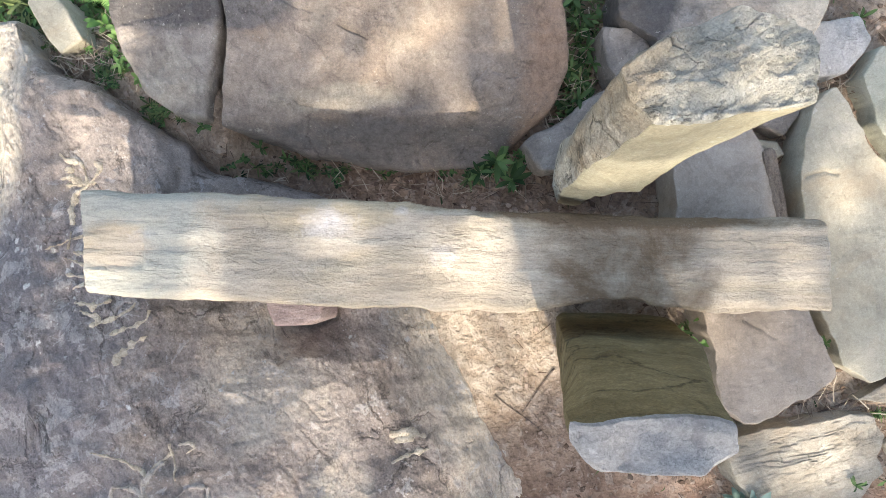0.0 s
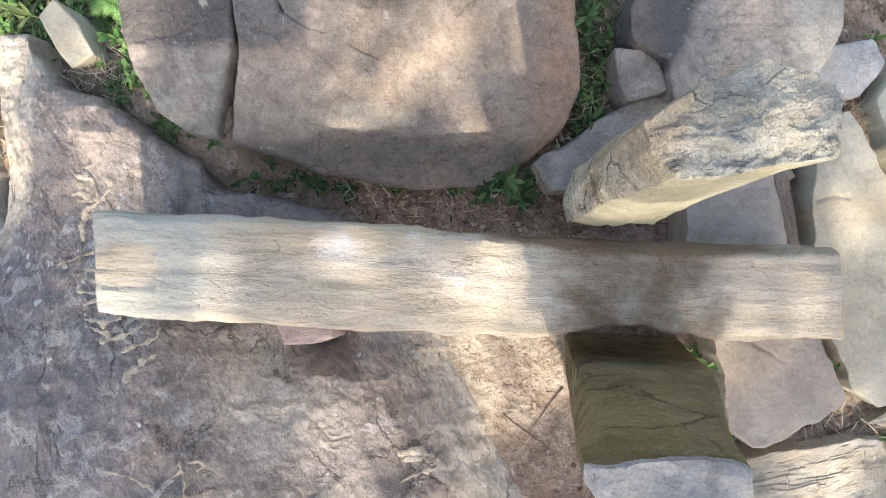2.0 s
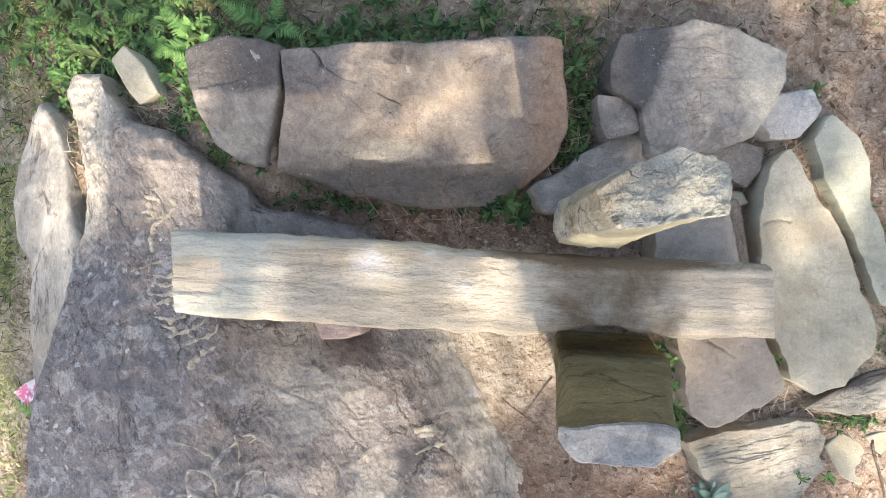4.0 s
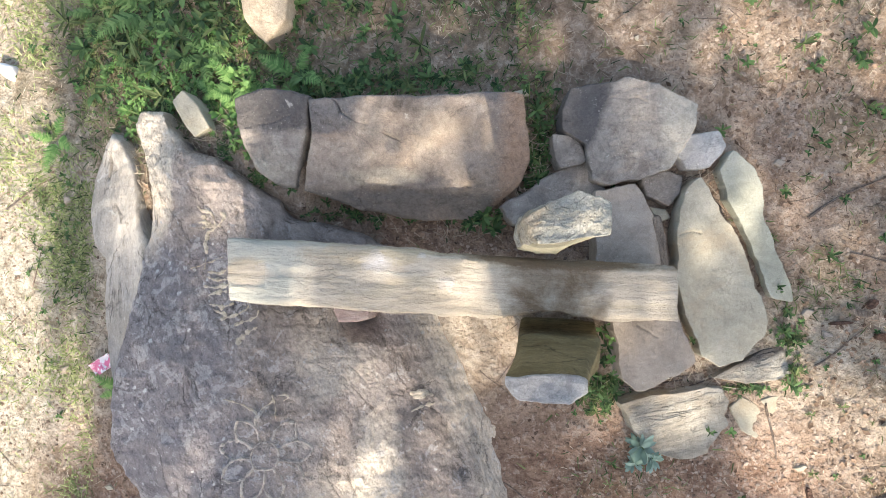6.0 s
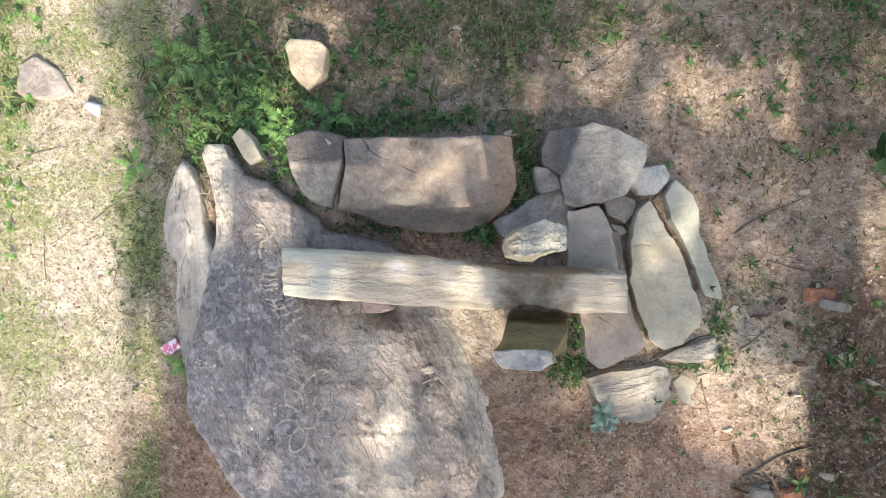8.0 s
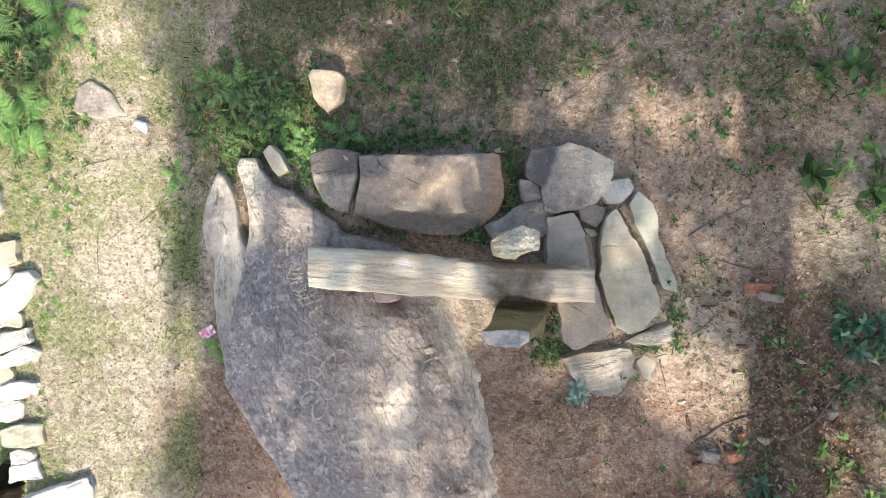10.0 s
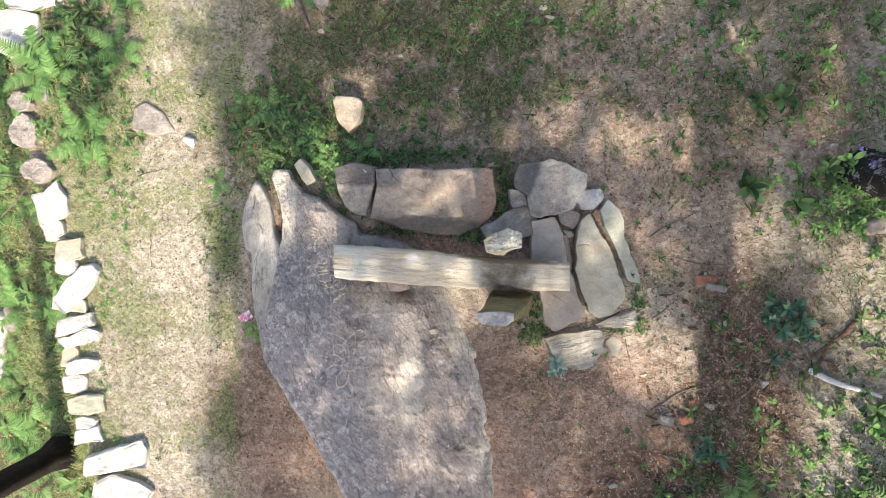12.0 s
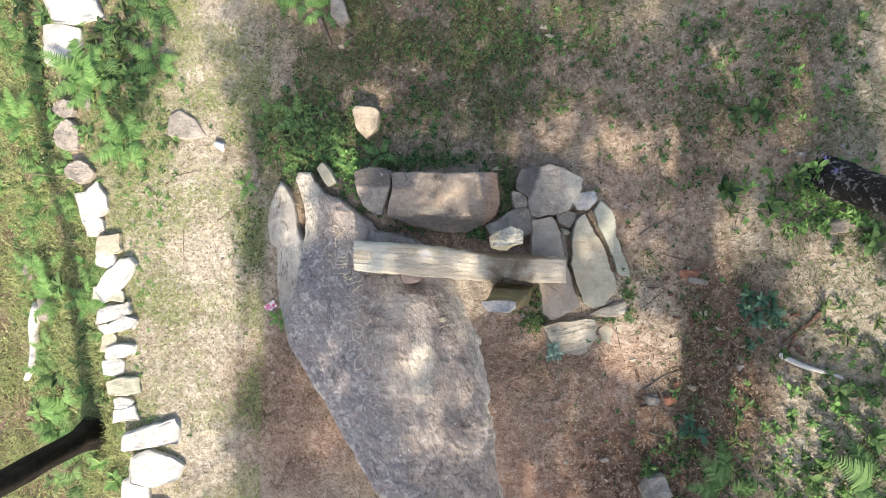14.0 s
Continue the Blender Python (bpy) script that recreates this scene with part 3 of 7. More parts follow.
def spot(x, y, cx, cy, rx, ry, soft=0.5):
    r = np.hypot((x - cx) / rx, (y - cy) / ry)
    return 1 - sstep(1 - soft, 1 + soft, r)


def wob(x, y, amp=0.22, size=0.7):
    p = np.c_[np.ravel(x), np.ravel(y), np.zeros(np.size(x))]
    return (np.ravel(x) + amp * fbm(p, size, 4, 1.0)).reshape(np.shape(x)), (np.ravel(y) + amp * fbm(p, size, 4, 6.0)).reshape(np.shape(y))


def cover(x, y):
    """Shares of red soil, green turf, straw with painted sun patches, and dark soil with painted shade at a place of
    the ground.
    """
    x, y = wob(np.asarray(x, float), np.asarray(y, float))
    red = np.maximum.reduce([spot(x, y, 1.3, -1.9, 1.25, 1.3), 0.8 * spot(x, y, -1.9, -1.9, 0.75, 0.9), 0.45 * spot(x, y, 2.2, 0.55, 0.7, 0.9),
                             0.75 * spot(x, y, 2.68, -1.0, 0.3, 1.4), 0.5 * spot(x, y, 0.1, 0.3, 1.1, 0.25), 0.4 * spot(x, y, 1.7, 1.6, 1.5, 1.0), 0.2 * spot(x, y, 3.0, 0.2, 0.6, 0.8)])
    green = np.maximum.reduce([spot(x, y, -0.2, 2.5, 1.9, 1.3), spot(x, y, -1.7, 1.45, 0.75, 0.65), 0.5 * spot(x, y, -4.2, 1.9, 0.9, 1.6), 0.25 * spot(x, y, -3.8, -0.6, 0.4, 2.6),
                               0.6 * spot(x, y, -2.5, 0.7, 0.35, 1.3), 0.6 * spot(x, y, 2.9, 2.3, 1.0, 1.0), 0.4 * spot(x, y, 3.5, -1.6, 1.1, 1.5), 0.7 * spot(x, y, 3.7, 0.6, 0.7, 0.7),
                               0.45 * spot(x, y, 1.5, 2.1, 1.5, 0.8), 1.0 * (x < edge_x(y) - 0.1), 0.5 * spot(x, y, -2.4, -1.8, 0.35, 0.4), 0.4 * spot(x, y, 1.0, -1.5, 0.6, 0.4),
                               0.7 * spot(x, y, -0.4, 1.12, 0.8, 0.16), 0.8 * spot(x, y, 0.5, 0.75, 0.12, 0.4)])
    # trodden straw on the path; eastern spots paint sun patches as paler soil
    straw = np.maximum.reduce([spot(x, y, -3.3, -0.6, 1.3, 2.8), 0.55 * spot(x, y, 1.5, 1.9, 1.5, 1.1), spot(x, y, 2.85, 0.33, 0.32, 0.38), 0.8 * spot(x, y, 2.0, -0.75, 0.9, 0.8), 0.95 * spot(x, y, 3.4, -1.8, 0.8, 1.0), 0.8 * spot(x, y, 3.8, -0.2, 0.5, 0.7), 0.7 * spot(x, y, 3.9, 1.7, 0.6, 0.7), 0.8 * spot(x, y, 2.9, 0.5, 0.6, 0.5),
                               0.8 * spot(x, y, -3.0, 2.3, 0.9, 0.8), 0.35 * spot(x, y, 0.12, -0.42, 0.4, 0.5), 0.35 * spot(x, y, 2.1, 0.3, 0.5, 0.9)])
    # dark leafy soil, much of it laid to deepen shade through the colour
    humus_shade = np.maximum.reduce([spot(x, y, 2.75, -1.2, 0.45, 1.4), 1.0 * spot(x, y, 2.05, -2.3, 0.75, 0.65), 0.3 * spot(x, y, 2.6, 0.3, 0.4, 0.7), 0.5 * spot(x, y, -2.2, -1.85, 0.4, 0.5), 0.45 * spot(x, y, -0.05, 0.28, 0.95, 0.14),
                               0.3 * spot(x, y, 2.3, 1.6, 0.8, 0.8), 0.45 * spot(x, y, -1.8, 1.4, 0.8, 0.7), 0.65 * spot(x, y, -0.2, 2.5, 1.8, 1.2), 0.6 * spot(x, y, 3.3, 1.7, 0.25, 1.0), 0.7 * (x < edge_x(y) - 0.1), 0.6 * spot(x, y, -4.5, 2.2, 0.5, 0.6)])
    p = np.c_[np.ravel(x), np.ravel(y), np.zeros(np.size(x))]
    dark = fbm(p, 0.55, 4, 33.0).reshape(np.shape(x))
    tuft = fbm(p, 0.42, 4, 44.0).reshape(np.shape(x))
    green = green * (0.2 + 0.8 * sstep(-0.22, 0.12, fbm(p, 0.35, 4, 77.0).reshape(np.shape(x))))
    humus_shade = np.maximum(humus_shade, 0.55 * sstep(0.05, 0.4, dark) * sstep(-2.4, -1.9, x) * sstep(3.1, 2.7, x))
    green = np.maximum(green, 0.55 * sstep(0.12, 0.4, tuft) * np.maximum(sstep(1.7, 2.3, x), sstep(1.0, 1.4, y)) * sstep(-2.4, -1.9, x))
    humus_shade = humus_shade * (1 - 0.9 * spot(x, y, 0.15, -0.45, 0.5, 0.55)) * (1 - 0.6 * spot(x, y, 2.05, 0.2, 0.4, 1.0))
    return red, green, straw, humus_shade


def bare(x, y):
    """Places trodden bare of grass."""
    x, y = wob(np.asarray(x, float), np.asarray(y, float), 0.3, 0.5)
    return np.maximum.reduce([spot(x, y, 2.85, 0.33, 0.3, 0.35), 0.8 * spot(x, y, 3.3, -1.5, 0.4, 0.4), spot(x, y, -3.0, -0.2, 0.45, 0.6), spot(x, y, -2.65, -1.3, 0.25, 0.55), spot(x, y, -2.9, -2.5, 0.5, 0.5), 0.9 * spot(x, y, -3.15, 1.1, 0.35, 0.4), spot(x, y, 0.2, -0.5, 0.45, 0.6), 0.8 * spot(x, y, -3.4, -1.6, 0.4, 0.6), 0.8 * spot(x, y, 1.8, -0.8, 0.5, 0.3)])


dense_x, dense_y = np.arange(-6.8, 4.9, 0.032), np.arange(-3.8, 3.8, 0.032)
far_l = -6.8 - np.geomspace(0.1, 400, 34)
far_r = 4.9 + np.geomspace(0.1, 400, 34)
far_d = -3.8 - np.geomspace(0.1, 400, 34)
far_u = 3.8 + np.geomspace(0.1, 400, 34)
gx = np.r_[far_l[::-1], dense_x, far_r]
gy = np.r_[far_d[::-1], dense_y, far_u]
X, Y = np.meshgrid(gx, gy)
gv = np.c_[X.ravel(), Y.ravel(), gz(X, Y).ravel()]
gf = grid_faces(len(gy), len(gx), False)

m, nt, p = material("earth", 0.95)
at = nt.nodes.new("ShaderNodeAttribute")
at.attribute_name = "cover"
sep = nt.nodes.new("ShaderNodeSeparateColor")
nt.links.new(at.outputs["Color"], sep.inputs[0])
v = coords(nt)
n1, n2, n3, n4 = noise_tex(nt, v, 3, 7, 0.65, 0.5), noise_tex(nt, v, 11, 9, 0.68, 0.4), noise_tex(nt, v, 110, 5, 0.7), noise_tex(nt, v, 26, 5, 0.6, 0.6)
col = mix(nt, 0.5, ramp(nt, n1, (0.3, (0.25, 0.185, 0.135)), (0.5, (0.36, 0.28, 0.21)), (0.7, (0.47, 0.385, 0.30))), ramp(nt, n2, (0.36, (0.19, 0.135, 0.10)), (0.5, (0.36, 0.28, 0.21)), (0.64, (0.54, 0.455, 0.36))))
redc = mix(nt, 0.6, ramp(nt, n1, (0.3, (0.22, 0.12, 0.08)), (0.5, (0.34, 0.21, 0.145)), (0.72, (0.45, 0.31, 0.225))), ramp(nt, n2, (0.36, (0.19, 0.10, 0.065)), (0.5, (0.35, 0.22, 0.155)), (0.64, (0.52, 0.39, 0.30))))
strawc = ramp(nt, n2, (0.36, (0.26, 0.222, 0.155)), (0.5, (0.435, 0.395, 0.31)), (0.62, (0.57, 0.53, 0.435)))
greenc = ramp(nt, n2, (0.34, (0.045, 0.045, 0.02)), (0.5, (0.13, 0.118, 0.062)), (0.66, (0.25, 0.21, 0.13)))
col = mix(nt, sep.outputs[2], col, strawc)
col = mix(nt, sep.outputs[0], col, redc)
gm = nd(nt, "ShaderNodeMath")
gm.operation = "MULTIPLY"
nt.links.new(sep.outputs[1], gm.inputs[0])
gm.inputs[1].default_value = 0.75
col = mix(nt, gm.outputs[0], col, greenc)
# near-black soil colour, which also carries the painted shade
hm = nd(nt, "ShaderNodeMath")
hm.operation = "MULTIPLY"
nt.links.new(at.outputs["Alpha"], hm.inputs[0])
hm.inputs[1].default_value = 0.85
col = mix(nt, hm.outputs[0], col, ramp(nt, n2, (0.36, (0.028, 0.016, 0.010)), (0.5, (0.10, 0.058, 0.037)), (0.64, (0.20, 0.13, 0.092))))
# crumbs of dry and damp earth with clear edges
col = mix(nt, mix(nt, 0.55, (0, 0, 0), ramp(nt, n4, (0.56, 0.0), (0.60, 1.0))), col, mix(nt, 0.5, col, (0.62, 0.55, 0.46)))
col = mix(nt, mix(nt, 0.4, (0, 0, 0), ramp(nt, n4, (0.38, 1.0), (0.42, 0.0))), col, mix(nt, 0.65, col, (0.07, 0.05, 0.035)))
col = mix(nt, 0.3, col, ramp(nt, n3, (0.36, 0.2), (0.5, 0.5), (0.64, 0.8)), "OVERLAY")
clod_v = mix(nt, 0.06, v, nd(nt, "ShaderNodeTexNoise", Vector=v, Scale=14.0, Detail=5.0).outputs["Color"], "ADD")
clods = nd(nt, "ShaderNodeTexVoronoi", Vector=clod_v, Scale=30.0).outputs["Distance"]
nt.links.new(col, p.inputs["Base Color"])
relief(nt, p, ((n1, 0.05), (n2, 0.035), (clods, -0.010), (n4, 0.028), (n3, 0.006)), 0.8)
EARTH = m
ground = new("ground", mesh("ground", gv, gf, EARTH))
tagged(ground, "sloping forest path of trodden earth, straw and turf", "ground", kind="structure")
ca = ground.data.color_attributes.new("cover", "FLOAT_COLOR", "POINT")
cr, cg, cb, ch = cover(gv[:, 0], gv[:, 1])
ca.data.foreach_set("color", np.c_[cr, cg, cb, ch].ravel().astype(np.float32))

# ---- the large rocks ----
def boulder_top(x, y):
    z = 0.10 + 0.22 * sstep(0.35, -0.75, y) - 0.13 * np.clip(x + 0.9, 0, 1.5) - 0.11 * sstep(-1.5, -1.85, x) * sstep(-0.6, 0.4, y)
    z = z - 0.05 * sstep(0.5, 0.85, y) - 0.05 * 2.4 * np.exp(-(((x + 0.50) / 0.17) ** 2 + ((y + 0.27) / 0.09) ** 2))
    z = z - 0.17 * sstep(-0.45, 0.02, x - np.interp(-y, [0.0, 0.26, 0.9, 1.8, 2.8], [-0.1, 0.1, 0.40, 0.70, 0.95])) - 0.10 * np.clip(-1.45 - x + 0.55 * np.clip(-0.9 - y, 0, 3), 0, 1)
    z = z - 0.035 * sstep(-1.07, -1.01, x + 0.03 * np.sin(17 * y)) * sstep(0.10, 0.16, y)
    return z


BOULDER = [(-1.93, 0.85), (-1.89, 0.93), (-1.76, 0.925), (-1.68, 0.83), (-1.56, 0.68), (-1.33, 0.62), (-1.15, 0.48), (-0.98, 0.40), (-0.93, 0.31), (-0.62, 0.25), (-0.42, 0.15), (-0.1, 0.0), (0.1, -0.26), (0.28, -0.6), (0.40, -0.9), (0.52, -1.3),
           (0.72, -1.8), (0.87, -2.2), (1.02, -2.8), (0.9, -3.5), (0.3, -3.9), (-0.35, -3.4), (-0.70, -2.8), (-1.02, -2.28), (-1.30, -1.82), (-1.58, -1.38), (-1.84, -0.98), (-1.84, -0.67), (-1.80, -0.3),
           (-1.78, 0.08), (-1.77, 0.36), (-1.80, 0.56), (-1.86, 0.72)]
bcracks = [(((-0.791, -0.467), (-0.73, -0.468), (-0.676, -0.457), (-0.608, -0.417), (-0.54, -0.385)), 0.005, 0.007), (((-0.737, -0.471), (-0.675, -0.505), (-0.614, -0.525)), 0.005, 0.007), (((-0.722, -0.668), (-0.642, -0.654), (-0.588, -0.701), (-0.534, -0.768), (-0.5, -0.822)), 0.005, 0.007),
           (((-1.503, -0.548), (-1.422, -0.453), (-1.341, -0.412), (-1.252, -0.391)), 0.009, 0.007), (((-0.974, -0.153), (-0.907, -0.207), (-0.839, -0.261)), 0.006, 0.007), (((-1.361, -0.586), (-1.358, -0.692), (-1.367, -0.798)), 0.005, 0.007), (((-0.486, -0.532), (-0.418, -0.599), (-0.35, -0.586)), 0.005, 0.007),
           (((-0.62, -0.62), (-0.52, -0.78), (-0.45, -0.98)), 0.007, 0.007), (((-1.5, 0.62), (-1.56, 0.5), (-1.6, 0.2)), 0.007, 0.007),
           (((-1.25, -0.3), (-1.1, -0.34), (-0.95, -0.30)), 0.007, 0.007), (((-0.5, -1.15), (-0.4, -1.35), (-0.3, -1.45)), 0.007, 0.007), (((0.1, -0.5), (0.2, -0.9), (0.3, -1.4)), 0.007, 0.007)]
bv, bf = boulder_mesh(BOULDER, boulder_top, -0.7, n=900, rings=300, edge=0.055, flare=0.06, rough=0.016, lump=0.03, ledge=0.018, jag=0.012, shift=1.0, cracks=bcracks, centre=(-0.62, -1.1), ledge_dir=(0.55, -0.83), long=(0.7, 1.3, 1))
boulder = thing("carved_boulder", bv, bf, ROCK_DARK, "huge dark weathered boulder with lichen and pale carvings", "boulder", sharp=50)
# second field's spot at (-1.74, 0.58) paints sunlight on the north-west ridge
tone(boulder, bv,
     lambda x, y, z: 0.5 * np.exp(-(((x - np.interp(-y, [-0.4, 0.67, 0.98, 1.38, 1.82, 2.28, 2.8], [-1.9, -1.84, -1.84, -1.58, -1.30, -1.02, -0.70])) / 0.13) ** 2)) * sstep(0.0, -0.5, y) + sstep(-0.65, -1.35, x - 0.45 * np.clip(-0.8 - y, 0, 2)) * sstep(0.4, 0.0, y) * 0.6 + 0.35 * sstep(-0.2, 0.3, x + 0.35 * (y + 0.8)) * sstep(-0.5, -0.9, y),
     lambda x, y, z: 0.85 * sstep(-0.55, -0.05, x - np.interp(-y, [0.0, 0.26, 0.9, 1.8, 2.8], [-0.1, 0.1, 0.40, 0.70, 0.95])) + 0.5 * spot(x, y, -0.65, -0.45, 0.22, 0.3) + 0.4 * spot(x, y, -0.35, -1.0, 0.12, 0.5) + 0.95 * spot(x, y, -1.74, 0.58, 0.16, 0.5) + 0.35 * spot(x, y, -0.45, -1.3, 0.4, 0.4),
     lambda x, y, z: 0.75 * sstep(0.05, 0.35, y) * sstep(-1.66, -1.52, x))

FLANK = [(-2.12, 0.82), (-2.04, 0.77), (-1.96, 0.62), (-1.90, 0.46), (-1.85, 0.25), (-1.74, 0.08), (-1.68, -0.32), (-1.68, -0.64), (-1.74, -1.10), (-1.90, -1.10), (-1.98, -0.86), (-2.07, -0.56), (-2.11, -0.26), (-2.12, 0.03), (-2.22, 0.14), (-2.27, 0.33), (-2.25, 0.57), (-2.18, 0.75)]
flv, flf = boulder_mesh(FLANK, lambda x, y: -0.05 + 0.42 * np.clip(x + 1.9, -1, 0.12) - 0.03 * y - 0.05 * sstep(0.1, 0.7, y), -0.6, n=300, rings=70, edge=0.05, flare=0.04, rough=0.008, lump=0.025, shift=4.0, centre=(-1.95, 0.0),
                        cracks=[(((-2.13, 0.78), (-2.11, 0.62), (-2.14, 0.45)), 0.010, 0.03), (((-2.06, 0.6), (-2.04, 0.35), (-2.06, 0.1)), 0.02, 0.012)])
fl = thing("flank_rock", flv, flf, ROCK_FLANK, "long pale grey rock lying along the dark boulder", "rock", sharp=50)
tone(fl, flv, lambda x, y, z: 0.55 * sstep(-0.25, -0.7, y))

BACK_L = [(-1.16, 0.93), (-1.02, 0.98), (-0.755, 0.95), (-0.76, 0.80), (-0.785, 0.72), (-0.81, 0.63), (-0.83, 0.54), (-0.84, 0.46), (-0.95, 0.47), (-1.06, 0.55), (-1.13, 0.68), (-1.16, 0.81)]
blv, blf = boulder_mesh(BACK_L, lambda x, y: 0.24 + 0.22 * (y - 0.7), -0.35, n=320, rings=90, edge=0.02, flare=0.03, rough=0.010, lump=0.03, shift=8.0, cracks=[(((-1.15, 0.78), (-1.0, 0.80), (-0.8, 0.86)), 0.007, 0.006)])
bl = thing("split_boulder", blv, blf, ROCK_BLUE, "grey split end of a boulder, cracked and stained", "boulder", "pieces of the split boulder")
tone(bl, blv, lambda x, y, z: 0.85 * sstep(0.70, 0.84, y), lambda x, y, z: 0.35 * spot(x, y, -0.95, 0.6, 0.15, 0.12))

BACK_R = [(-0.755, 0.93), (-0.48, 0.94), (-0.17, 0.92), (0.37, 0.965), (0.405, 0.80), (0.44, 0.64), (0.39, 0.51), (0.27, 0.39), (0.10, 0.31), (-0.12, 0.30), (-0.32, 0.33), (-0.53, 0.37), (-0.70, 0.43), (-0.815, 0.45), (-0.805, 0.53), (-0.78, 0.64), (-0.75, 0.72), (-0.74, 0.80)]


def back_top(x, y):
    front = 0.50 + 0.02 * np.sin(x * 9)
    z = 0.22 + 0.48 * np.clip(y - 0.5, 0, 1) - 0.06 * sstep(-0.2, -0.8, x) - 0.03 * sstep(0.25, 0.45, x)
    return z - 0.20 * sstep(front + 0.01, 0.29, y) - 0.045 * sstep(-0.30, -0.62, x) * sstep(0.80, 0.95, y)


brv, brf = boulder_mesh(BACK_R, back_top, -0.35, n=520, rings=150, edge=0.02, flare=0.02, rough=0.008, lump=0.015, shift=12.0, centre=(-0.18, 0.66), ledge=0.003,
                        cracks=[(((-0.74, 0.83), (-0.62, 0.80), (-0.52, 0.84)), 0.006, 0.006), (((-0.62, 0.92), (-0.58, 0.86), (-0.48, 0.80), (-0.35, 0.755), (-0.25, 0.71)), 0.006, 0.014), (((-0.72, 0.70), (-0.62, 0.66), (-0.58, 0.70)), 0.005, 0.006), (((0.08, 0.55), (0.16, 0.62), (0.25, 0.60), (0.3, 0.63)), 0.005, 0.005)])
br = thing("backrest_boulder", brv, brf, ROCK_PINK, "broad pinkish grey boulder behind the stone bench", "boulder", "pieces of the split boulder")
# rear stains; the beam's shadow (low front) and sun patch (middle) painted in too
tone(br, brv, lambda x, y, z: 0.8 * sstep(-0.40, -0.60, x) * sstep(0.70, 0.82, y) + 0.55 * sstep(0.88, 0.95, y) + 0.5 * spot(x, y, -0.3, 0.68, 0.05, 0.05) + 0.35 * spot(x, y, 0.3, 0.8, 0.15, 0.2) + 0.7 * spot(x, y, -0.69, 0.82, 0.08, 0.06) + 0.6 * sstep(0.52, 0.42, y), lambda x, y, z: 0.3 * spot(x, y, -0.05, 0.76, 0.5, 0.22, 0.9) + 0.45 * spot(x, y, -0.4, 0.53, 0.25, 0.05), lambda x, y, z: 0.6 * sstep(0.15, 0.35, x))

# ---- the stone bench: a long squared beam of schist ----
def beam():
    n, m = 110, 520
    u = np.linspace(0, 1, m)
    out = []
    for i, s in enumerate(u):
        x = -1.085 + 2.205 * s
        north = 0.168 - 0.095 * s + 0.010 * math.sin(7 * s)
        south = -0.152 - 0.040 * s - 0.018 * math.sin(math.pi * s)
        south += 0.035 * math.exp(-(((x - 0.52) / 0.16) ** 2))
        ztop = 0.505 + 0.105 * s
        zbot = ztop - 0.27 + 0.03 * math.sin(5 * s)
        a = np.linspace(0, 2 * math.pi, n, endpoint=False)
        q = 14.0
        ca, sa = np.cos(a), np.sin(a)
        rr = (np.abs(ca) ** q + np.abs(sa) ** q) ** (-1 / q)
        yy = (north + south) / 2 + (north - south) / 2 * ca * rr
        zz = (ztop + zbot) / 2 + (ztop - zbot) / 2 * sa * rr
        # the north edge is worn down
        zz = zz - 0.016 * sstep(north - 0.03, north, yy) * sstep((ztop + zbot) / 2, ztop, zz) * (0.4 + 0.6 * s)
        out.append(np.c_[np.full(n, x), yy, zz])
    v = np.vstack(out)
    q = v * np.array([0.18, 1.4, 1.4])
    d = 0.007 * fbm(q, 0.05, 4, 2.0, True) + 0.005 * fbm(v, 0.2, 3, 6.0) + 0.003 * fbm(v * np.array([0.3, 1, 1]), 0.03, 3, 9.0)
    v[:, 2] += d
    v[:, 1] += 0.006 * fbm(v, 0.12, 4, 15.0, True)
    end = np.array([0.010 * fbm(v, 0.1, 3, 30.0)])[0]
    west, east = sstep(-0.99, -1.085, v[:, 0]), sstep(1.02, 1.12, v[:, 0])
    v[:, 0] += west * (0.05 * (0.17 - v[:, 1]) * 1.2 - 0.022 + 1.6 * end) + east * (1.8 * end - 0.06 * np.abs(v[:, 1] + 0.03))
    v[:, 1] += 0.016 * fbm(v * np.array([1, 0.3, 0.3]), 0.22, 4, 52.0, True) * sstep(0.02, 0.10, np.abs(v[:, 1]))
    # a thin sheet has flaked off the west end
    flake = sstep(-0.90, -0.915, v[:, 0]) * sstep(-0.06, -0.05, v[:, 1]) * sstep(0.07, 0.06, v[:, 1]) * (v[:, 2] > 0.45)
    v[:, 2] -= 0.010 * flake
    f = grid_faces(m, n).tolist()
    c0, c1 = len(v), len(v) + 1
    v = np.vstack([v, v[:n].mean(0), v[-n:].mean(0)])
    f += [[(k + 1) % n, k, c0] for k in range(n)]
    f += [[(m - 1) * n + k, (m - 1) * n + (k + 1) % n, c1] for k in range(n)]
    return v, f


beam_v, beam_f = beam()
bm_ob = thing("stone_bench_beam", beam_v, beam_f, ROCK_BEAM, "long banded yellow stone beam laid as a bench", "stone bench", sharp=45)
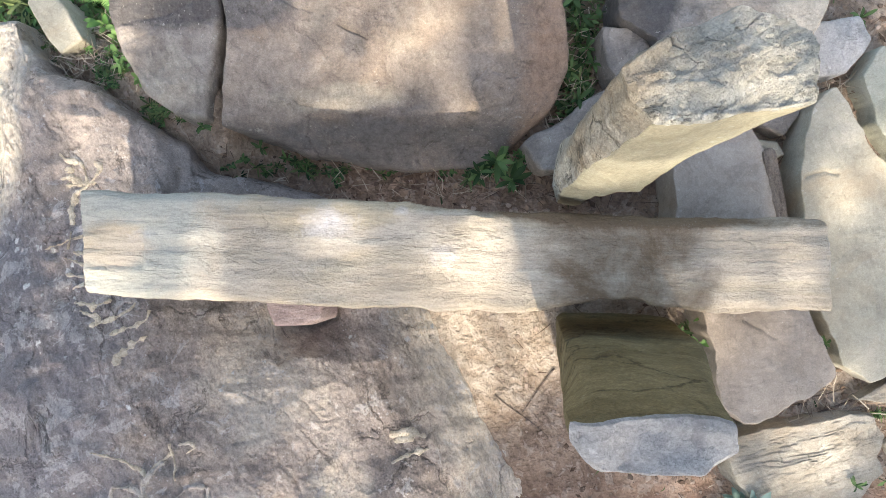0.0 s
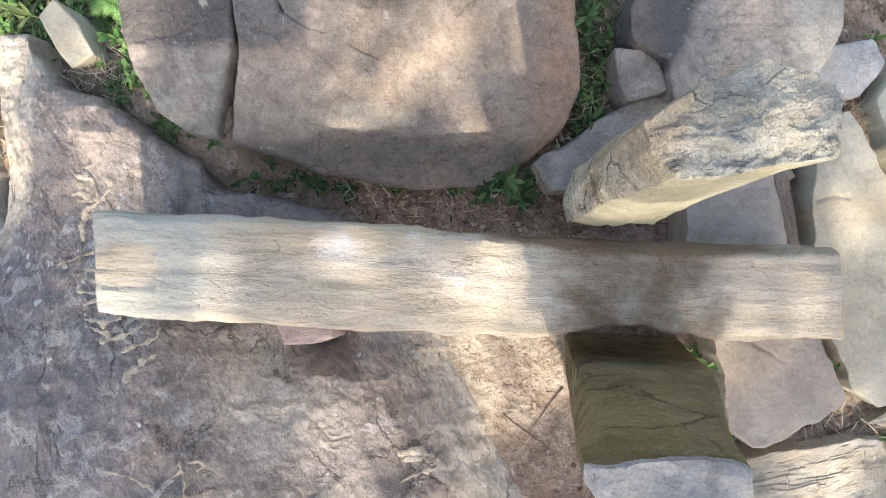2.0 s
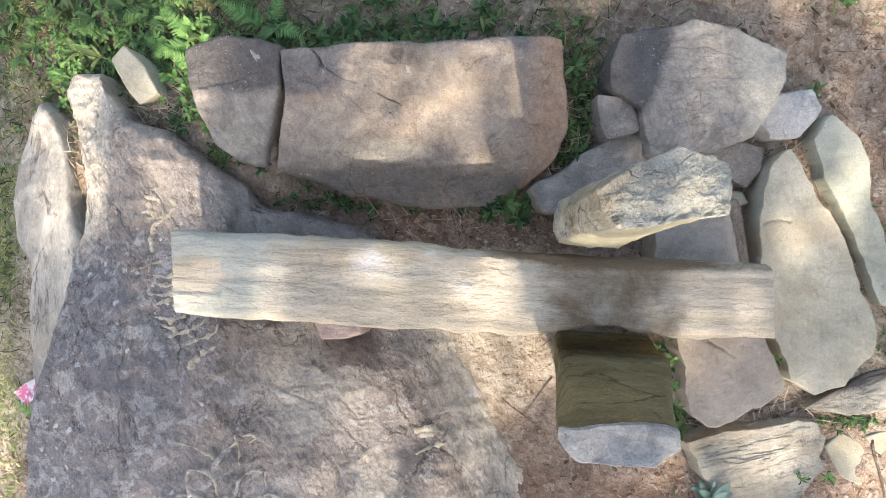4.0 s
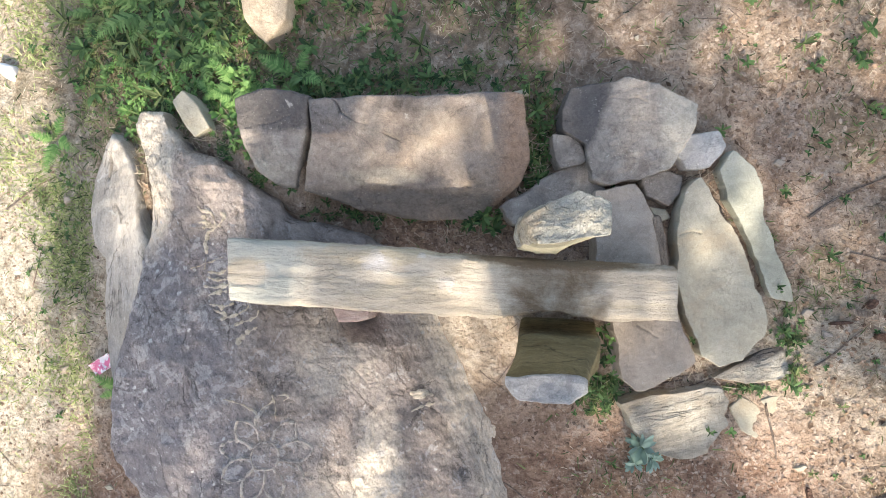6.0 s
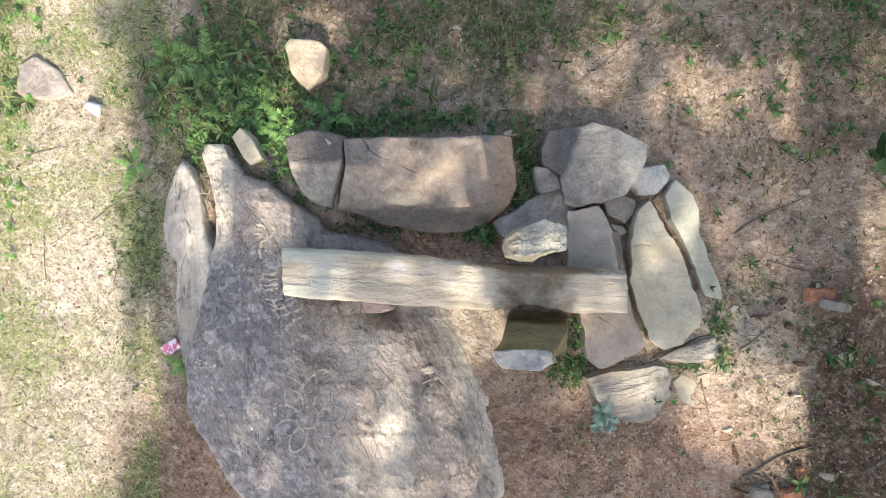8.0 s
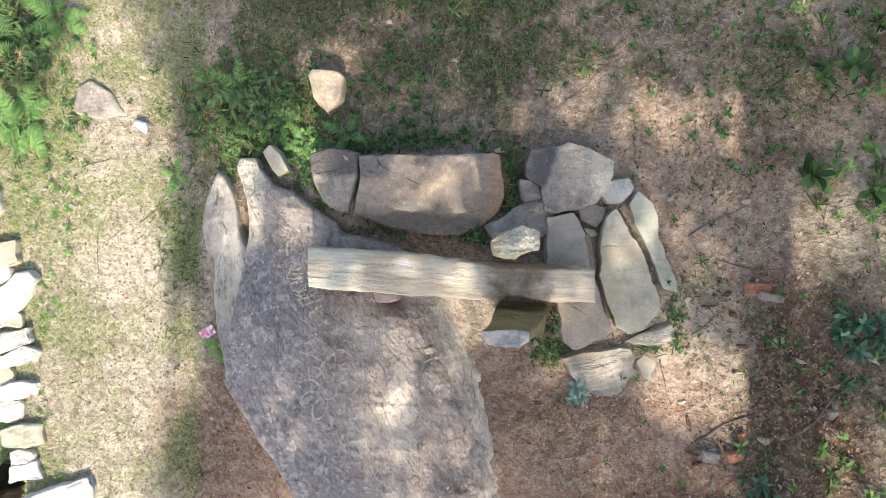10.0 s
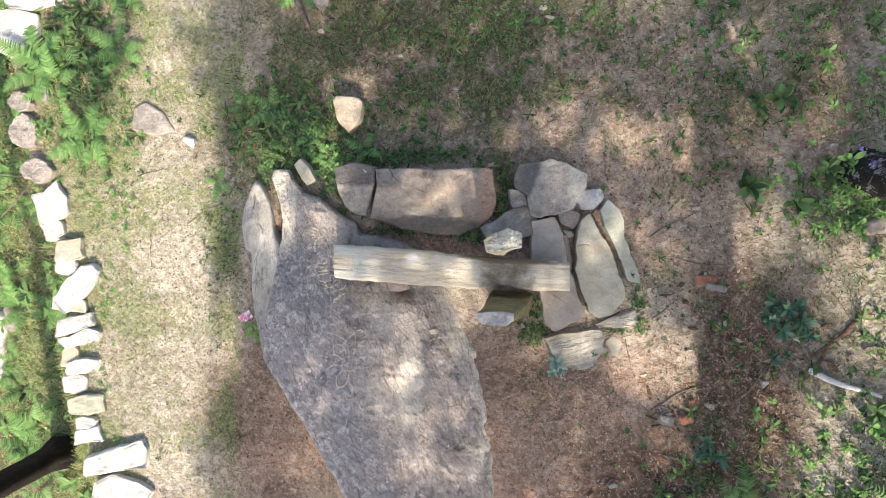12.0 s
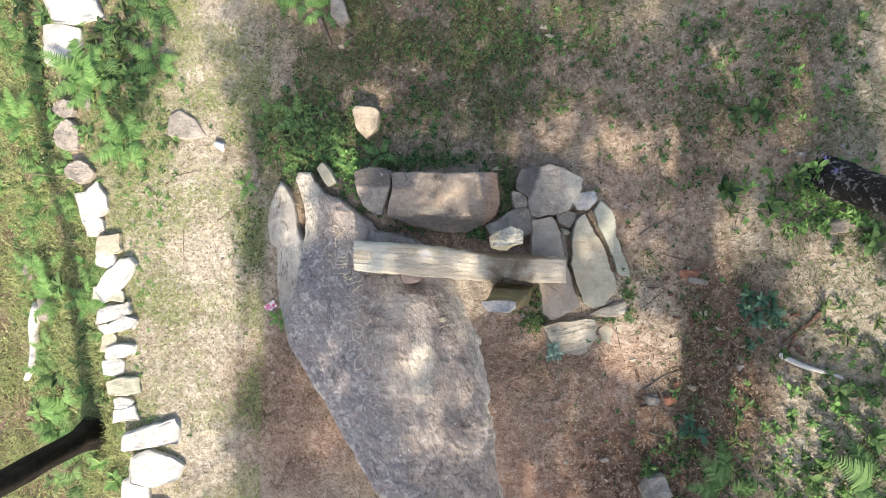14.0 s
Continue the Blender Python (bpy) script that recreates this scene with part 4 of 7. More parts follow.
# second field: north edge stains, plus the standing stone's shade painted brown mid-right
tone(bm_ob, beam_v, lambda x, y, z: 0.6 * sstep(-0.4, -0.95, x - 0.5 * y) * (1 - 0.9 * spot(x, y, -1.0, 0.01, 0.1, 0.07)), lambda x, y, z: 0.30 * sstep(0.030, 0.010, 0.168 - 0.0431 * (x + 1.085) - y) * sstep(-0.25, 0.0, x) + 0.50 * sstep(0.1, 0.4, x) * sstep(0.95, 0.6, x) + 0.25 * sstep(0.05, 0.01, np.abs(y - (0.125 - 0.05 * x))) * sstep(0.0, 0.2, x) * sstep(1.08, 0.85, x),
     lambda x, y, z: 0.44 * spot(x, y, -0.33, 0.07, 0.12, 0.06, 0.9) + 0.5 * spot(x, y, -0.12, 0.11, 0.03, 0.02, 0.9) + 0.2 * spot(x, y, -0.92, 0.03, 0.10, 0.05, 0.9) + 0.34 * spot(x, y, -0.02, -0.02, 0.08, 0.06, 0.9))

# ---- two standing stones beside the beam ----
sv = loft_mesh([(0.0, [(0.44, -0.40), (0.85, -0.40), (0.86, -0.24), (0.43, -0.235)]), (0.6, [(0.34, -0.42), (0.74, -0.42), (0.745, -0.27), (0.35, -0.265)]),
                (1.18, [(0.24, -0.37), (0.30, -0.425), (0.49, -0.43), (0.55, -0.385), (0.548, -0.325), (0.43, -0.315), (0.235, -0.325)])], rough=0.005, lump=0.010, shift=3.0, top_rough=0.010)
thing("standing_stone", sv[0], sv[1], [ROCK_OLIVE, ROCK_EDGE], "upright stone with dark olive face and grey broken top", "standing stone", "standing stones by the bench", index=sv[2], sharp=38)
nv = loft_mesh([(0.1, [(0.40, 0.24), (0.42, 0.17), (0.50, 0.16), (0.58, 0.26), (0.52, 0.33), (0.44, 0.32)]), (0.6, [(0.315, 0.22), (0.335, 0.16), (0.42, 0.14), (0.52, 0.22), (0.46, 0.33), (0.34, 0.31)]),
                (0.88, [(0.295, 0.24), (0.32, 0.17), (0.40, 0.145), (0.484, 0.145), (0.54, 0.25), (0.46, 0.34), (0.335, 0.315)]),
                (1.39, [(0.265, 0.275), (0.275, 0.225), (0.305, 0.19), (0.345, 0.187), (0.45, 0.20), (0.562, 0.217), (0.572, 0.273), (0.57, 0.345), (0.46, 0.372), (0.345, 0.332)])], n=260, cap=44, steps=80,
               rough=0.006, lump=0.012, shift=9.0, top_rough=0.018, top_ledge=0.012, jag=0.008)
# only the south face is smooth and yellow; the flanks are broken like the top
quads = np.array([fc[:3] for fc in nv[1]])
face_n = np.cross(nv[0][quads[:, 1]] - nv[0][quads[:, 0]], nv[0][quads[:, 2]] - nv[0][quads[:, 0]])
face_n /= np.linalg.norm(face_n, axis=1)[:, None]
mid_x = nv[0][quads[:, 0], 0]
nindex = np.where((np.array(nv[2]) == 1) | (face_n[:, 1] > -0.55) | (mid_x < 0.318), 1, 0)
ns = thing("standing_stone", nv[0], nv[1], [ROCK_FACE, ROCK_BROKEN], "upright stone with smooth yellow face and rough green-grey broken top", "standing stone", "standing stones by the bench", index=nindex, sharp=32)
tone(ns, nv[0], lambda x, y, z: 0.42 * sstep(0.46, 0.28, x))
OUTLINES = [BOULDER, FLANK, BACK_L, BACK_R, [(-1.08, -0.15), (1.12, -0.19), (1.12, 0.07), (-1.08, 0.165)]]


# ---- stones and slabs round the bench ----
def stone(name, pts, top, base, mat, label, category="stone", group="", **kw):
    OUTLINES.append(pts)
    mid_ = np.mean(np.array(pts), 0)
    pts = [tuple(mid_ + (np.array(c_) - mid_) * 1.035) for c_ in pts]
    stain = kw.pop("stain", None)
    v, f = boulder_mesh(pts, top, base, **kw)
    ob = thing(name, v, f, mat, label, category, group, sharp=38)
    if stain:
        tone(ob, v, *stain)
    return ob


RING = "flat stones round the bench"
stone("flat_stone", [(-1.65, 0.98), (-1.59, 1.05), (-1.50, 0.96), (-1.42, 0.83), (-1.51, 0.77), (-1.59, 0.87)], lambda x, y: -0.02 + 0.12 * (x + 1.5), -0.35, ROCK_SLAB, "small tapered pale slab lying in the weeds", "slab", RING, n=70, rings=10, edge=0.012, rough=0.004, lump=0.008, shift=2, jag=0.004)
stone("corner_rock", [(0.61, 0.89), (0.65, 1.0), (0.78, 1.03), (0.95, 1.06), (1.09, 1.03), (1.28, 0.92), (1.26, 0.8), (1.16, 0.61), (1.01, 0.54), (0.84, 0.50), (0.77, 0.54), (0.71, 0.71), (0.63, 0.79)],
      lambda x, y: 0.31 + 0.06 * (x - 0.9) - 0.07 * np.abs(y - 0.72), -0.1, ROCK_BLUE, "big grey five-sided rock with a dark streaked corner", "rock", RING, n=300, rings=90, edge=0.008, flare=0.0, rough=0.007, lump=0.010, jag=0.014, ledge=0.014, shift=6, cut=0.03, cracks=[(((0.85, 0.97), (1.0, 0.96), (1.2, 0.88)), 0.005, 0.007)],
      stain=(lambda x, y, z: 1.1 * sstep(0.90, 0.72, x + 0.35 * (0.9 - y)) * sstep(0.6, 0.75, y), lambda x, y, z: 0.6 * sstep(1.0, 1.2, x)))
stone("round_stone", [(1.2, 0.68), (1.28, 0.78), (1.44, 0.81), (1.47, 0.73), (1.40, 0.61), (1.28, 0.60)], 0.27, 0.0, ROCK_WHITE, "rounded white stone wedged between grey slabs", "stone", RING, n=80, rings=14, edge=0.015, flare=0.0, rough=0.006, lump=0.012, jag=0.010, shift=7, dome=0.015)
stone("wedge_stone", [(0.55, 0.78), (0.68, 0.765), (0.745, 0.63), (0.60, 0.585), (0.57, 0.66)], 0.25, -0.05, ROCK_BLUE, "small grey stone between two boulders", "stone", RING, n=70, rings=12, edge=0.012, flare=0.0, rough=0.006, lump=0.012, ledge=0.006, shift=8, dome=0.01)
stone("low_rock", [(0.29, 0.39), (0.49, 0.52), (0.69, 0.63), (0.78, 0.60), (0.86, 0.47), (0.83, 0.33), (0.56, 0.27), (0.36, 0.29)], lambda x, y: 0.14 + 0.12 * (x - 0.3), -0.2, ROCK_BLUE, "low brown-grey rock behind the standing stone", "rock", RING, n=110, rings=18, edge=0.02, rough=0.010, lump=0.02, jag=0.012, ledge=0.008, shift=9)
stone("flat_stone", [(0.80, 0.46), (1.01, 0.50), (1.085, 0.34), (1.15, 0.10), (1.22, -0.15), (1.335, -0.42), (1.26, -0.49), (1.14, -0.55), (1.03, -0.58), (0.955, -0.52), (0.89, -0.22), (0.81, 0.08)], lambda x, y: 0.29 - 0.03 * y,
      -0.05, ROCK_MAUVE, "long mauve-grey slab under the end of the beam", "slab", RING, n=300, rings=90, edge=0.006, flare=0.0, rough=0.005, lump=0.005, jag=0.014, ledge=0.004, shift=10, cut=0.03, cracks=[(((1.02, -0.24), (1.08, -0.27), (1.13, -0.31)), 0.005, 0.007)])
stone("flat_stone", [(1.225, 0.22), (1.265, 0.47), (1.35, 0.54), (1.41, 0.44), (1.51, 0.29), (1.61, 0.06), (1.71, -0.14), (1.70, -0.30), (1.58, -0.42), (1.47, -0.45), (1.38, -0.39), (1.30, -0.2), (1.24, -0.01)],
      lambda x, y: 0.28 + 0.02 * y, -0.05, ROCK_SLAB, "big smooth olive-grey slab set on edge of the seat", "slab", RING, n=300, rings=90, edge=0.006, flare=0.0, rough=0.004, lump=0.006, jag=0.014, ledge=0.004, shift=11, cut=0.03, cracks=[(((1.24, 0.25), (1.31, 0.27), (1.35, 0.26)), 0.005, 0.007)])
stone("flat_stone", [(1.455, 0.60), (1.53, 0.70), (1.62, 0.62), (1.67, 0.50), (1.71, 0.32), (1.77, 0.16), (1.85, 0.0), (1.86, -0.085), (1.75, -0.06), (1.645, 0.19), (1.50, 0.43)], lambda x, y: 0.25 + 0.03 * y, -0.0,
      ROCK_GREEN, "narrow green-grey slab lying outside the big slab", "slab", RING, n=240, rings=60, edge=0.006, flare=0.0, rough=0.004, lump=0.006, jag=0.012, ledge=0.004, shift=13, cut=0.03)
stone("wedge_stone", [(1.05, 0.54), (1.16, 0.585), (1.26, 0.56), (1.255, 0.47), (1.19, 0.40), (1.08, 0.45)], 0.22, 0.0, ROCK_BLUE, "dark lichen-spotted stone filling a gap", "stone", RING, n=70, rings=12, edge=0.012, flare=0.0, rough=0.007, lump=0.015, ledge=0.008, shift=14)
stone("wedge_stone", [(1.10, 0.40), (1.19, 0.385), (1.22, 0.335), (1.15, 0.31)], 0.20, 0.0, ROCK_SLAB, "small pale chip of stone in a gap", "stone", RING, n=50, rings=8, edge=0.014, rough=0.005, lump=0.01, shift=15)
stone("wood_stake", [(1.085, 0.325), (1.13, 0.335), (1.16, 0.25), (1.195, 0.06), (1.165, 0.03), (1.14, 0.10), (1.112, 0.225)], 0.285, 0.05, ROCK_WOOD, "broken stake of weathered wood wedged between slabs", "wood", n=90, rings=14, edge=0.012, rough=0.006, lump=0.008, ledge=0.008, ledge_dir=(0.25, -0.97), long=(0.2, 3, 1), shift=16, jag=0.006)
stone("edging_stone", [(1.46, -0.53), (1.61, -0.458), (1.724, -0.374), (1.84, -0.35), (1.87, -0.50), (1.80, -0.535), (1.65, -0.56)], 0.225, -0.0, ROCK_STRATA, "narrow layered olive stone with a dark edge, edging the seat", "stone", RING, n=120, rings=30, edge=0.008, rough=0.006, lump=0.008, ledge=0.012, shift=17, cut=0.03,
      stain=(lambda x, y, z: 0.85 * sstep(-0.50, -0.43, y - 0.35 * (x - 1.6)),))
stone("layered_slab", [(0.974, -0.683), (1.135, -0.638), (1.36, -0.61), (1.52, -0.595), (1.55, -0.66), (1.535, -0.74), (1.56, -0.80), (1.47, -0.87), (1.44, -0.95), (1.30, -0.99), (1.13, -0.965), (1.10, -0.88), (1.05, -0.83), (1.022, -0.757)], lambda x, y: 0.235 + 0.10 * (y + 0.65), -0.05, ROCK_STRATA, "low slab split into thin grey-yellow layers", "slab", RING, n=260, rings=60, edge=0.006, rough=0.004, lump=0.004, ledge=0.014, jag=0.014, shift=18, ledge_dir=(0.95, 0.30), long=(0.3, 2.2, 1), cut=0.03)
stone("flat_stone", [(1.57, -0.70), (1.63, -0.645), (1.71, -0.68), (1.785, -0.785), (1.715, -0.86), (1.634, -0.82)], 0.205, 0.05, ROCK_SLAB, "small pale slab lying on the soil", "slab", RING, n=90, rings=16, edge=0.008, rough=0.003, lump=0.006, shift=19, jag=0.006, cut=0.03)
stone("flat_stone", [(1.735, -0.65), (1.83, -0.62), (1.96, -0.66), (1.99, -0.84), (1.86, -0.93), (1.815, -0.85), (1.80, -0.745)], 0.215, 0.05, ROCK_SLAB, "pale slab sunk in bright soil", "slab", RING, n=90, rings=16, edge=0.008, rough=0.004, lump=0.008, shift=23, jag=0.008, cut=0.03)
stone("prop_stone", [(-0.61, -0.13), (-0.61, -0.21), (-0.585, -0.268), (-0.49, -0.262), (-0.42, -0.245), (-0.41, -0.13)], lambda x, y: 0.26 + 0.05 * (x + 0.5), 0.08, ROCK_RED, "dull red stone wedged beneath the beam", "stone", n=80, rings=12, edge=0.016, rough=0.004, lump=0.008, shift=20, jag=0.003)
stone("block_stone", [(-1.25, 1.64), (-1.21, 1.69), (-1.0, 1.68), (-0.96, 1.64), (-0.97, 1.46), (-1.08, 1.33), (-1.2, 1.44)], lambda x, y: 0.02 + 0.10 * (y - 1.5), -0.35, ROCK_TAN, "tan angular block lying in green weeds", "stone", n=80, rings=14, edge=0.02, rough=0.005, lump=0.012, shift=21)
stone("flat_stone", [(-3.60, 1.6), (-3.47, 1.68), (-3.26, 1.56), (-3.12, 1.37), (-3.36, 1.31), (-3.60, 1.36)], lambda x, y: -0.46 + 0.06 * (x + 3.3), -0.7, ROCK_BLUE, "grey flat stone sunk in the turf", "stone", n=90, rings=14, edge=0.03, rough=0.008, lump=0.02, shift=22)

# ---- trees ----
def trunk(name, base, lean, height, r0, r1, mat, parent, label, seed):
    k = 40
    u = np.linspace(0, 1, k)
    path = np.array(base)[None] + np.outer(u * height, np.array([lean[0], lean[1], 1.0]))
    path[:, 0] += 0.12 * np.sin(u * 5 + seed) - 0.12 * math.sin(seed)
    rad = r1 + (r0 - r1) * (1 - u) + 0.10 * np.exp(-u * height / 0.18)
    v, f = tube_mesh(path, rad, 40, 0.16, seed)
    part("trunk", v, f, mat, parent, label)
    return path


def tree(base, lean, height, r0, mat, label, seed, bark_label):
    t = holder("tree", base, label, "tree", "trees on the slope")
    b = (base[0], base[1], base[2] - 0.2)
    return t, trunk("trunk", b, lean, height, r0, r0 * 0.5, mat, t, bark_label, seed)


TREES = [tree((-5.88, -3.20, -2.6), (0, 0), 15, 0.165, BARK_PLAIN, "tall tree with straight dark trunk below the terrace", 1, "dark brown bark"),
         tree((3.55, 0.98, 1.0), (0.12, -0.30), 12, 0.15, BARK, "leaning tree with black scaly lichen-flecked bark", 2, "black scaly bark with pale lichen"),
         tree((2.92, -4.4, 0.60), (0.12, -0.10), 14, 0.18, BARK_PLAIN, "tall dark tree standing south of the bench", 3, "dark bark"),
         tree((-1.0, -12.5, 0.1), (0.05, 0.0), 13, 0.22, BARK_PLAIN, "tall leafy tree south of the boulder", 4, "dark bark"),
         tree((6.5, -9.5, 1.6), (-0.1, -0.1), 13, 0.20, BARK_PLAIN, "tall leafy tree on the upper slope", 5, "dark bark")]

# gaps of the canopy through which sun reaches a place: x, y, z, half widths, share; then thicker places
SUNNY = [(-4.0, 0.0, -0.4, 1.75, 4.5, 1), (-2.56, -1.35, -0.4, 0.3, 0.5, 1), (-0.54, -1.16, 0.3, 0.24, 0.18, .85), (-0.07, -1.5, 0.25, 0.36, 0.26, .7), (-0.28, 0.74, 0.38, 0.42, 0.28, .6), (1.15, 0.82, 0.3, 0.26, 0.22, .6),
         (2.05, -0.80, 0.22, 0.55, 0.5, 1), (1.3, -0.8, 0.22, 0.5, 0.2, .5), (1.5, -2.0, 0.15, 0.4, 0.3, .5), (3.2, -1.45, 0.85, 0.62, 0.6, 1), (3.75, -0.2, 1.05, 0.5, 0.65, 1), (4.2, 1.6, 1.1, 0.8, 1.3, 1), (2.9, 0.5, 0.6, 0.6, 0.4, .85)]
SUNNY_MORE = [(3.42, -1.62, 0.93, 0.35, 0.4, 1), (4.05, -1.5, 1.15, 0.4, 0.5, .9), (3.85, -0.1, 1.1, 0.45, 0.4, 1), (3.35, 0.2, 0.9, 0.3, 0.25, .9), (3.08, -1.3, 0.75, 0.3, 0.4, 1), (3.0, -2.1, 0.6, 0.3, 0.3, .8), (3.3, -0.05, 0.8, 0.25, 0.3, .8), (-1.80, 0.52, 0.05, 0.23, 0.58, 1), (-1.3, 0.95, 0.0, 0.22, 0.28, 1), (3.4, -1.55, 0.9, 0.65, 0.7, 1), (3.7, -2.4, 1.0, 0.5, 0.5, 1), (3.8, -0.35, 1.1, 0.45, 0.5, 1), (3.85, 1.6, 1.1, 0.5, 0.7, 1), (2.67, 2.3, 0.49, 0.22, 0.3, .8), (3.19, 1.43, 0.83, 0.2, 0.4, .85), (1.07, 1.6, 0.17, 0.3, 0.4, .5), (2.22, 1.37, 0.32, 0.3, 0.3, .5), (-2.5, -1.15, -0.38, 0.3, 0.4, 1), (1.95, -0.85, 0.25, 0.3, 0.35, 1), (1.3, -1.75, 0.16, 0.1, 0.7, .6), (-1.85, 1.15, -0.2, 0.45, 0.25, .5), (2.85, 0.33, 0.6, 0.32, 0.38, 1), (2.9, 1.6, 0.6, 0.4, 0.3, .7), (3.4, 2.3, 0.9, 0.4, 0.4, .7), (3.55, -2.0, 1.0, 0.3, 0.4, .8), (1.25, 2.65, 0.2, 0.5, 0.3, .8), (1.75, 1.3, 0.25, 0.45, 0.35, .75), (2.5, 2.3, 0.3, 0.3, 0.5, .6), (-0.3, 0.0, 0.55, 0.8, 0.2, .42), (1.45, 0.0, 0.3, 0.5, 0.5, .35), (0.95, -0.04, 0.6, 0.2, 0.2, .55), (0.4, -0.4, 1.2, 0.25, 0.15, .4), (-2.1, 0.6, 0.0, 0.32, 0.45, .35),
              (-2.9, 3.2, -0.4, 1.2, 0.6, .8), (-1.1, 1.55, 0.0, 0.25, 0.3, .85), (0.12, -0.45, 0.1, 0.36, 0.4, .8), (-0.62, -0.42, 0.22, 0.2, 0.3, .35), (-0.3, -0.3, 0.2, 0.2, 0.12, .5), (0.43, 0.30, 1.4, 0.28, 0.16, .55), (2.1, 0.2, 0.25, 0.35, 0.7, .45), (-1.3, 1.12, 0.0, 0.35, 0.25, .8), (3.6, 0.6, 1.0, 0.35, 0.3, .8), (-0.25, -2.1, 0.3, 0.3, 0.25, .6)]
SHADY = [(-4.3, 2.4, -0.6, 0.6, 0.9), (0.55, -0.02, 0.58, 0.25, 0.3), (0.28, 0.72, 0.33, 0.24, 0.3), (2.62, -1.7, 0.4, 0.2, 1.5), (2.65, -0.9, 0.4, 0.18, 1.0), (2.4, -2.3, 0.35, 0.6, 0.5), (-2.2, -1.85, -0.3, 0.42, 0.55), (-2.5, 2.2, -0.35, 0.55, 0.45), (-2.05, 1.75, -0.3, 0.5, 0.45), (-2.25, 0.1, -0.35, 0.2, 0.5), (-1.75, -2.0, -0.25, 0.5, 0.7), (-4.5, 2.2, -0.6, 0.5, 0.5)]


def on_ground(x, y, z):
    """Where the sunbeam through a place meets the ground."""
    s = np.array(SUN) / SUN.z
    d = z - float(gz(x, y, False))
    return x - s[0] * d, y - s[1] * d


def sunlit(x, y):
    x, y = wob(x, y, 0.10, 0.5)
    lit = np.full(np.shape(x), 0.14)
    for a, b, c, rx, ry, k in SUNNY + SUNNY_MORE:
        a, b = on_ground(a, b, c)
        lit = np.maximum(lit, k * spot(x, y, a, b, rx, ry, 0.35))
    lit = np.maximum(lit, sstep(-4.3, -4.8, x))
    for a, b, c, rx, ry in SHADY:
        a, b = on_ground(a, b, c)
        lit = lit * (1 - 0.85 * spot(x, y, a, b, rx, ry, 0.4))
    return lit


def leaf_cards(pts, size, tilt=1.0, rng=RNG, up=None):
    """Pointed leaves at pts with random turn; two folded triangles each."""
    n = len(pts)
    az = rng.random(n) * 2 * math.pi
    el = (rng.random(n) - 0.5) * tilt
    d = np.c_[np.cos(az) * np.cos(el), np.sin(az) * np.cos(el), np.sin(el)]
    s = np.cross(d, np.tile([0, 0, 1.0], (n, 1)))
    s /= np.linalg.norm(s, axis=1)[:, None]
    roll = (rng.random(n) - 0.5) * tilt
    nrm = np.cross(s, d)
    s = s * np.cos(roll)[:, None] + nrm * np.sin(roll)[:, None]
    L = (size * (0.4 + 1.1 * rng.random(n) ** 2))[:, None] if tilt < 1.5 else (size * (0.6 + 0.8 * rng.random(n)))[:, None]
    a, b = pts - d * L * 0.5, pts + d * L * 0.5
    m = pts - d * L * 0.08 - np.array([0, 0, 1.0]) * L * 0.06
    l, r = m + s * L * 0.27, m - s * L * 0.27
    m2 = m - nrm * L * 0.05
    v = np.stack([a, l, b, r, m2], 1).reshape(-1, 3)
    o = np.arange(n)[:, None] * 5
    f = np.vstack([o + [0, 4, 1], o + [1, 4, 2], o + [0, 3, 4], o + [4, 3, 2]])
    return v, f


def canopy():
    n = 130000
    gx_, gy_ = RNG.uniform(-5.5, 8.5, n), RNG.uniform(-6.0, 7.0, n)
    keep = RNG.random(n) > sunlit(gx_, gy_) ** 0.7
    far = np.hypot((gx_ - 1.2) / 6.0, gy_ / 5.6) + 0.35 * fbm(np.c_[gx_, gy_, gx_ * 0], 2.0, 3, 60.0)
    keep &= RNG.random(n) > sstep(0.75, 1.1, far)
    keep &= RNG.random(n) < 0.35 + 0.65 * sstep(-0.35, 0.15, fbm(np.c_[gx_, gy_, gx_ * 0], 0.45, 3, 50.0))
    gx_, gy_ = gx_[keep], gy_[keep]
    h = RNG.uniform(8.5, 12.5, len(gx_))
    g = gz(gx_, gy_, False)
    s = np.array(SUN) / SUN.z
    return np.c_[gx_ + s[0] * h, gy_ + s[1] * h, g + h]


crown_pts = canopy()
homes = np.array([[tr[1][-12][0], tr[1][-12][1]] for tr in TREES])
nearest = np.argmin(np.hypot(crown_pts[:, None, 0] - homes[None, :, 0], crown_pts[:, None, 1] - homes[None, :, 1]), 1)
for k, (tr, path) in enumerate(TREES):
    pts = crown_pts[nearest == k]
    top = path[-12]
    extra = RNG.normal(0, 1, (2500, 3)) * np.array([1.6, 1.6, 1.1]) + path[-3] + np.array([0, 0, 0.5])
    if k < 2:
        extra = extra[extra[:, 2] > 8.5]
        pts = np.vstack([pts, extra]) if len(pts) else extra
    pts = pts[pts[:, 2] > 7.9]
    v, f = leaf_cards(pts, 0.17, 1.6)
    part("crown", v, f, CANOPY, tr, "broken crown of small green leaves", smooth=False)
    for j in range(7):
        i = int(len(path) * (0.55 + 0.06 * j))
        target = pts[RNG.integers(len(pts))]
        start = path[min(i, len(path) - 1)]
        u = np.linspace(0, 1, 12)[:, None]
        bend = start * (1 - u) + target * u + np.array([0, 0, 0.5]) * np.sin(u * math.pi)
        v, f = tube_mesh(bend, np.linspace(0.06, 0.012, 12), 8)
        part("limb", v, f, BARK_PLAIN, tr)

# ---- carvings in pale crust on the boulder ----
from mathutils.bvhtree import BVHTree

boulder_bvh = BVHTree.FromPolygons([tuple(c) for c in bv], bf)


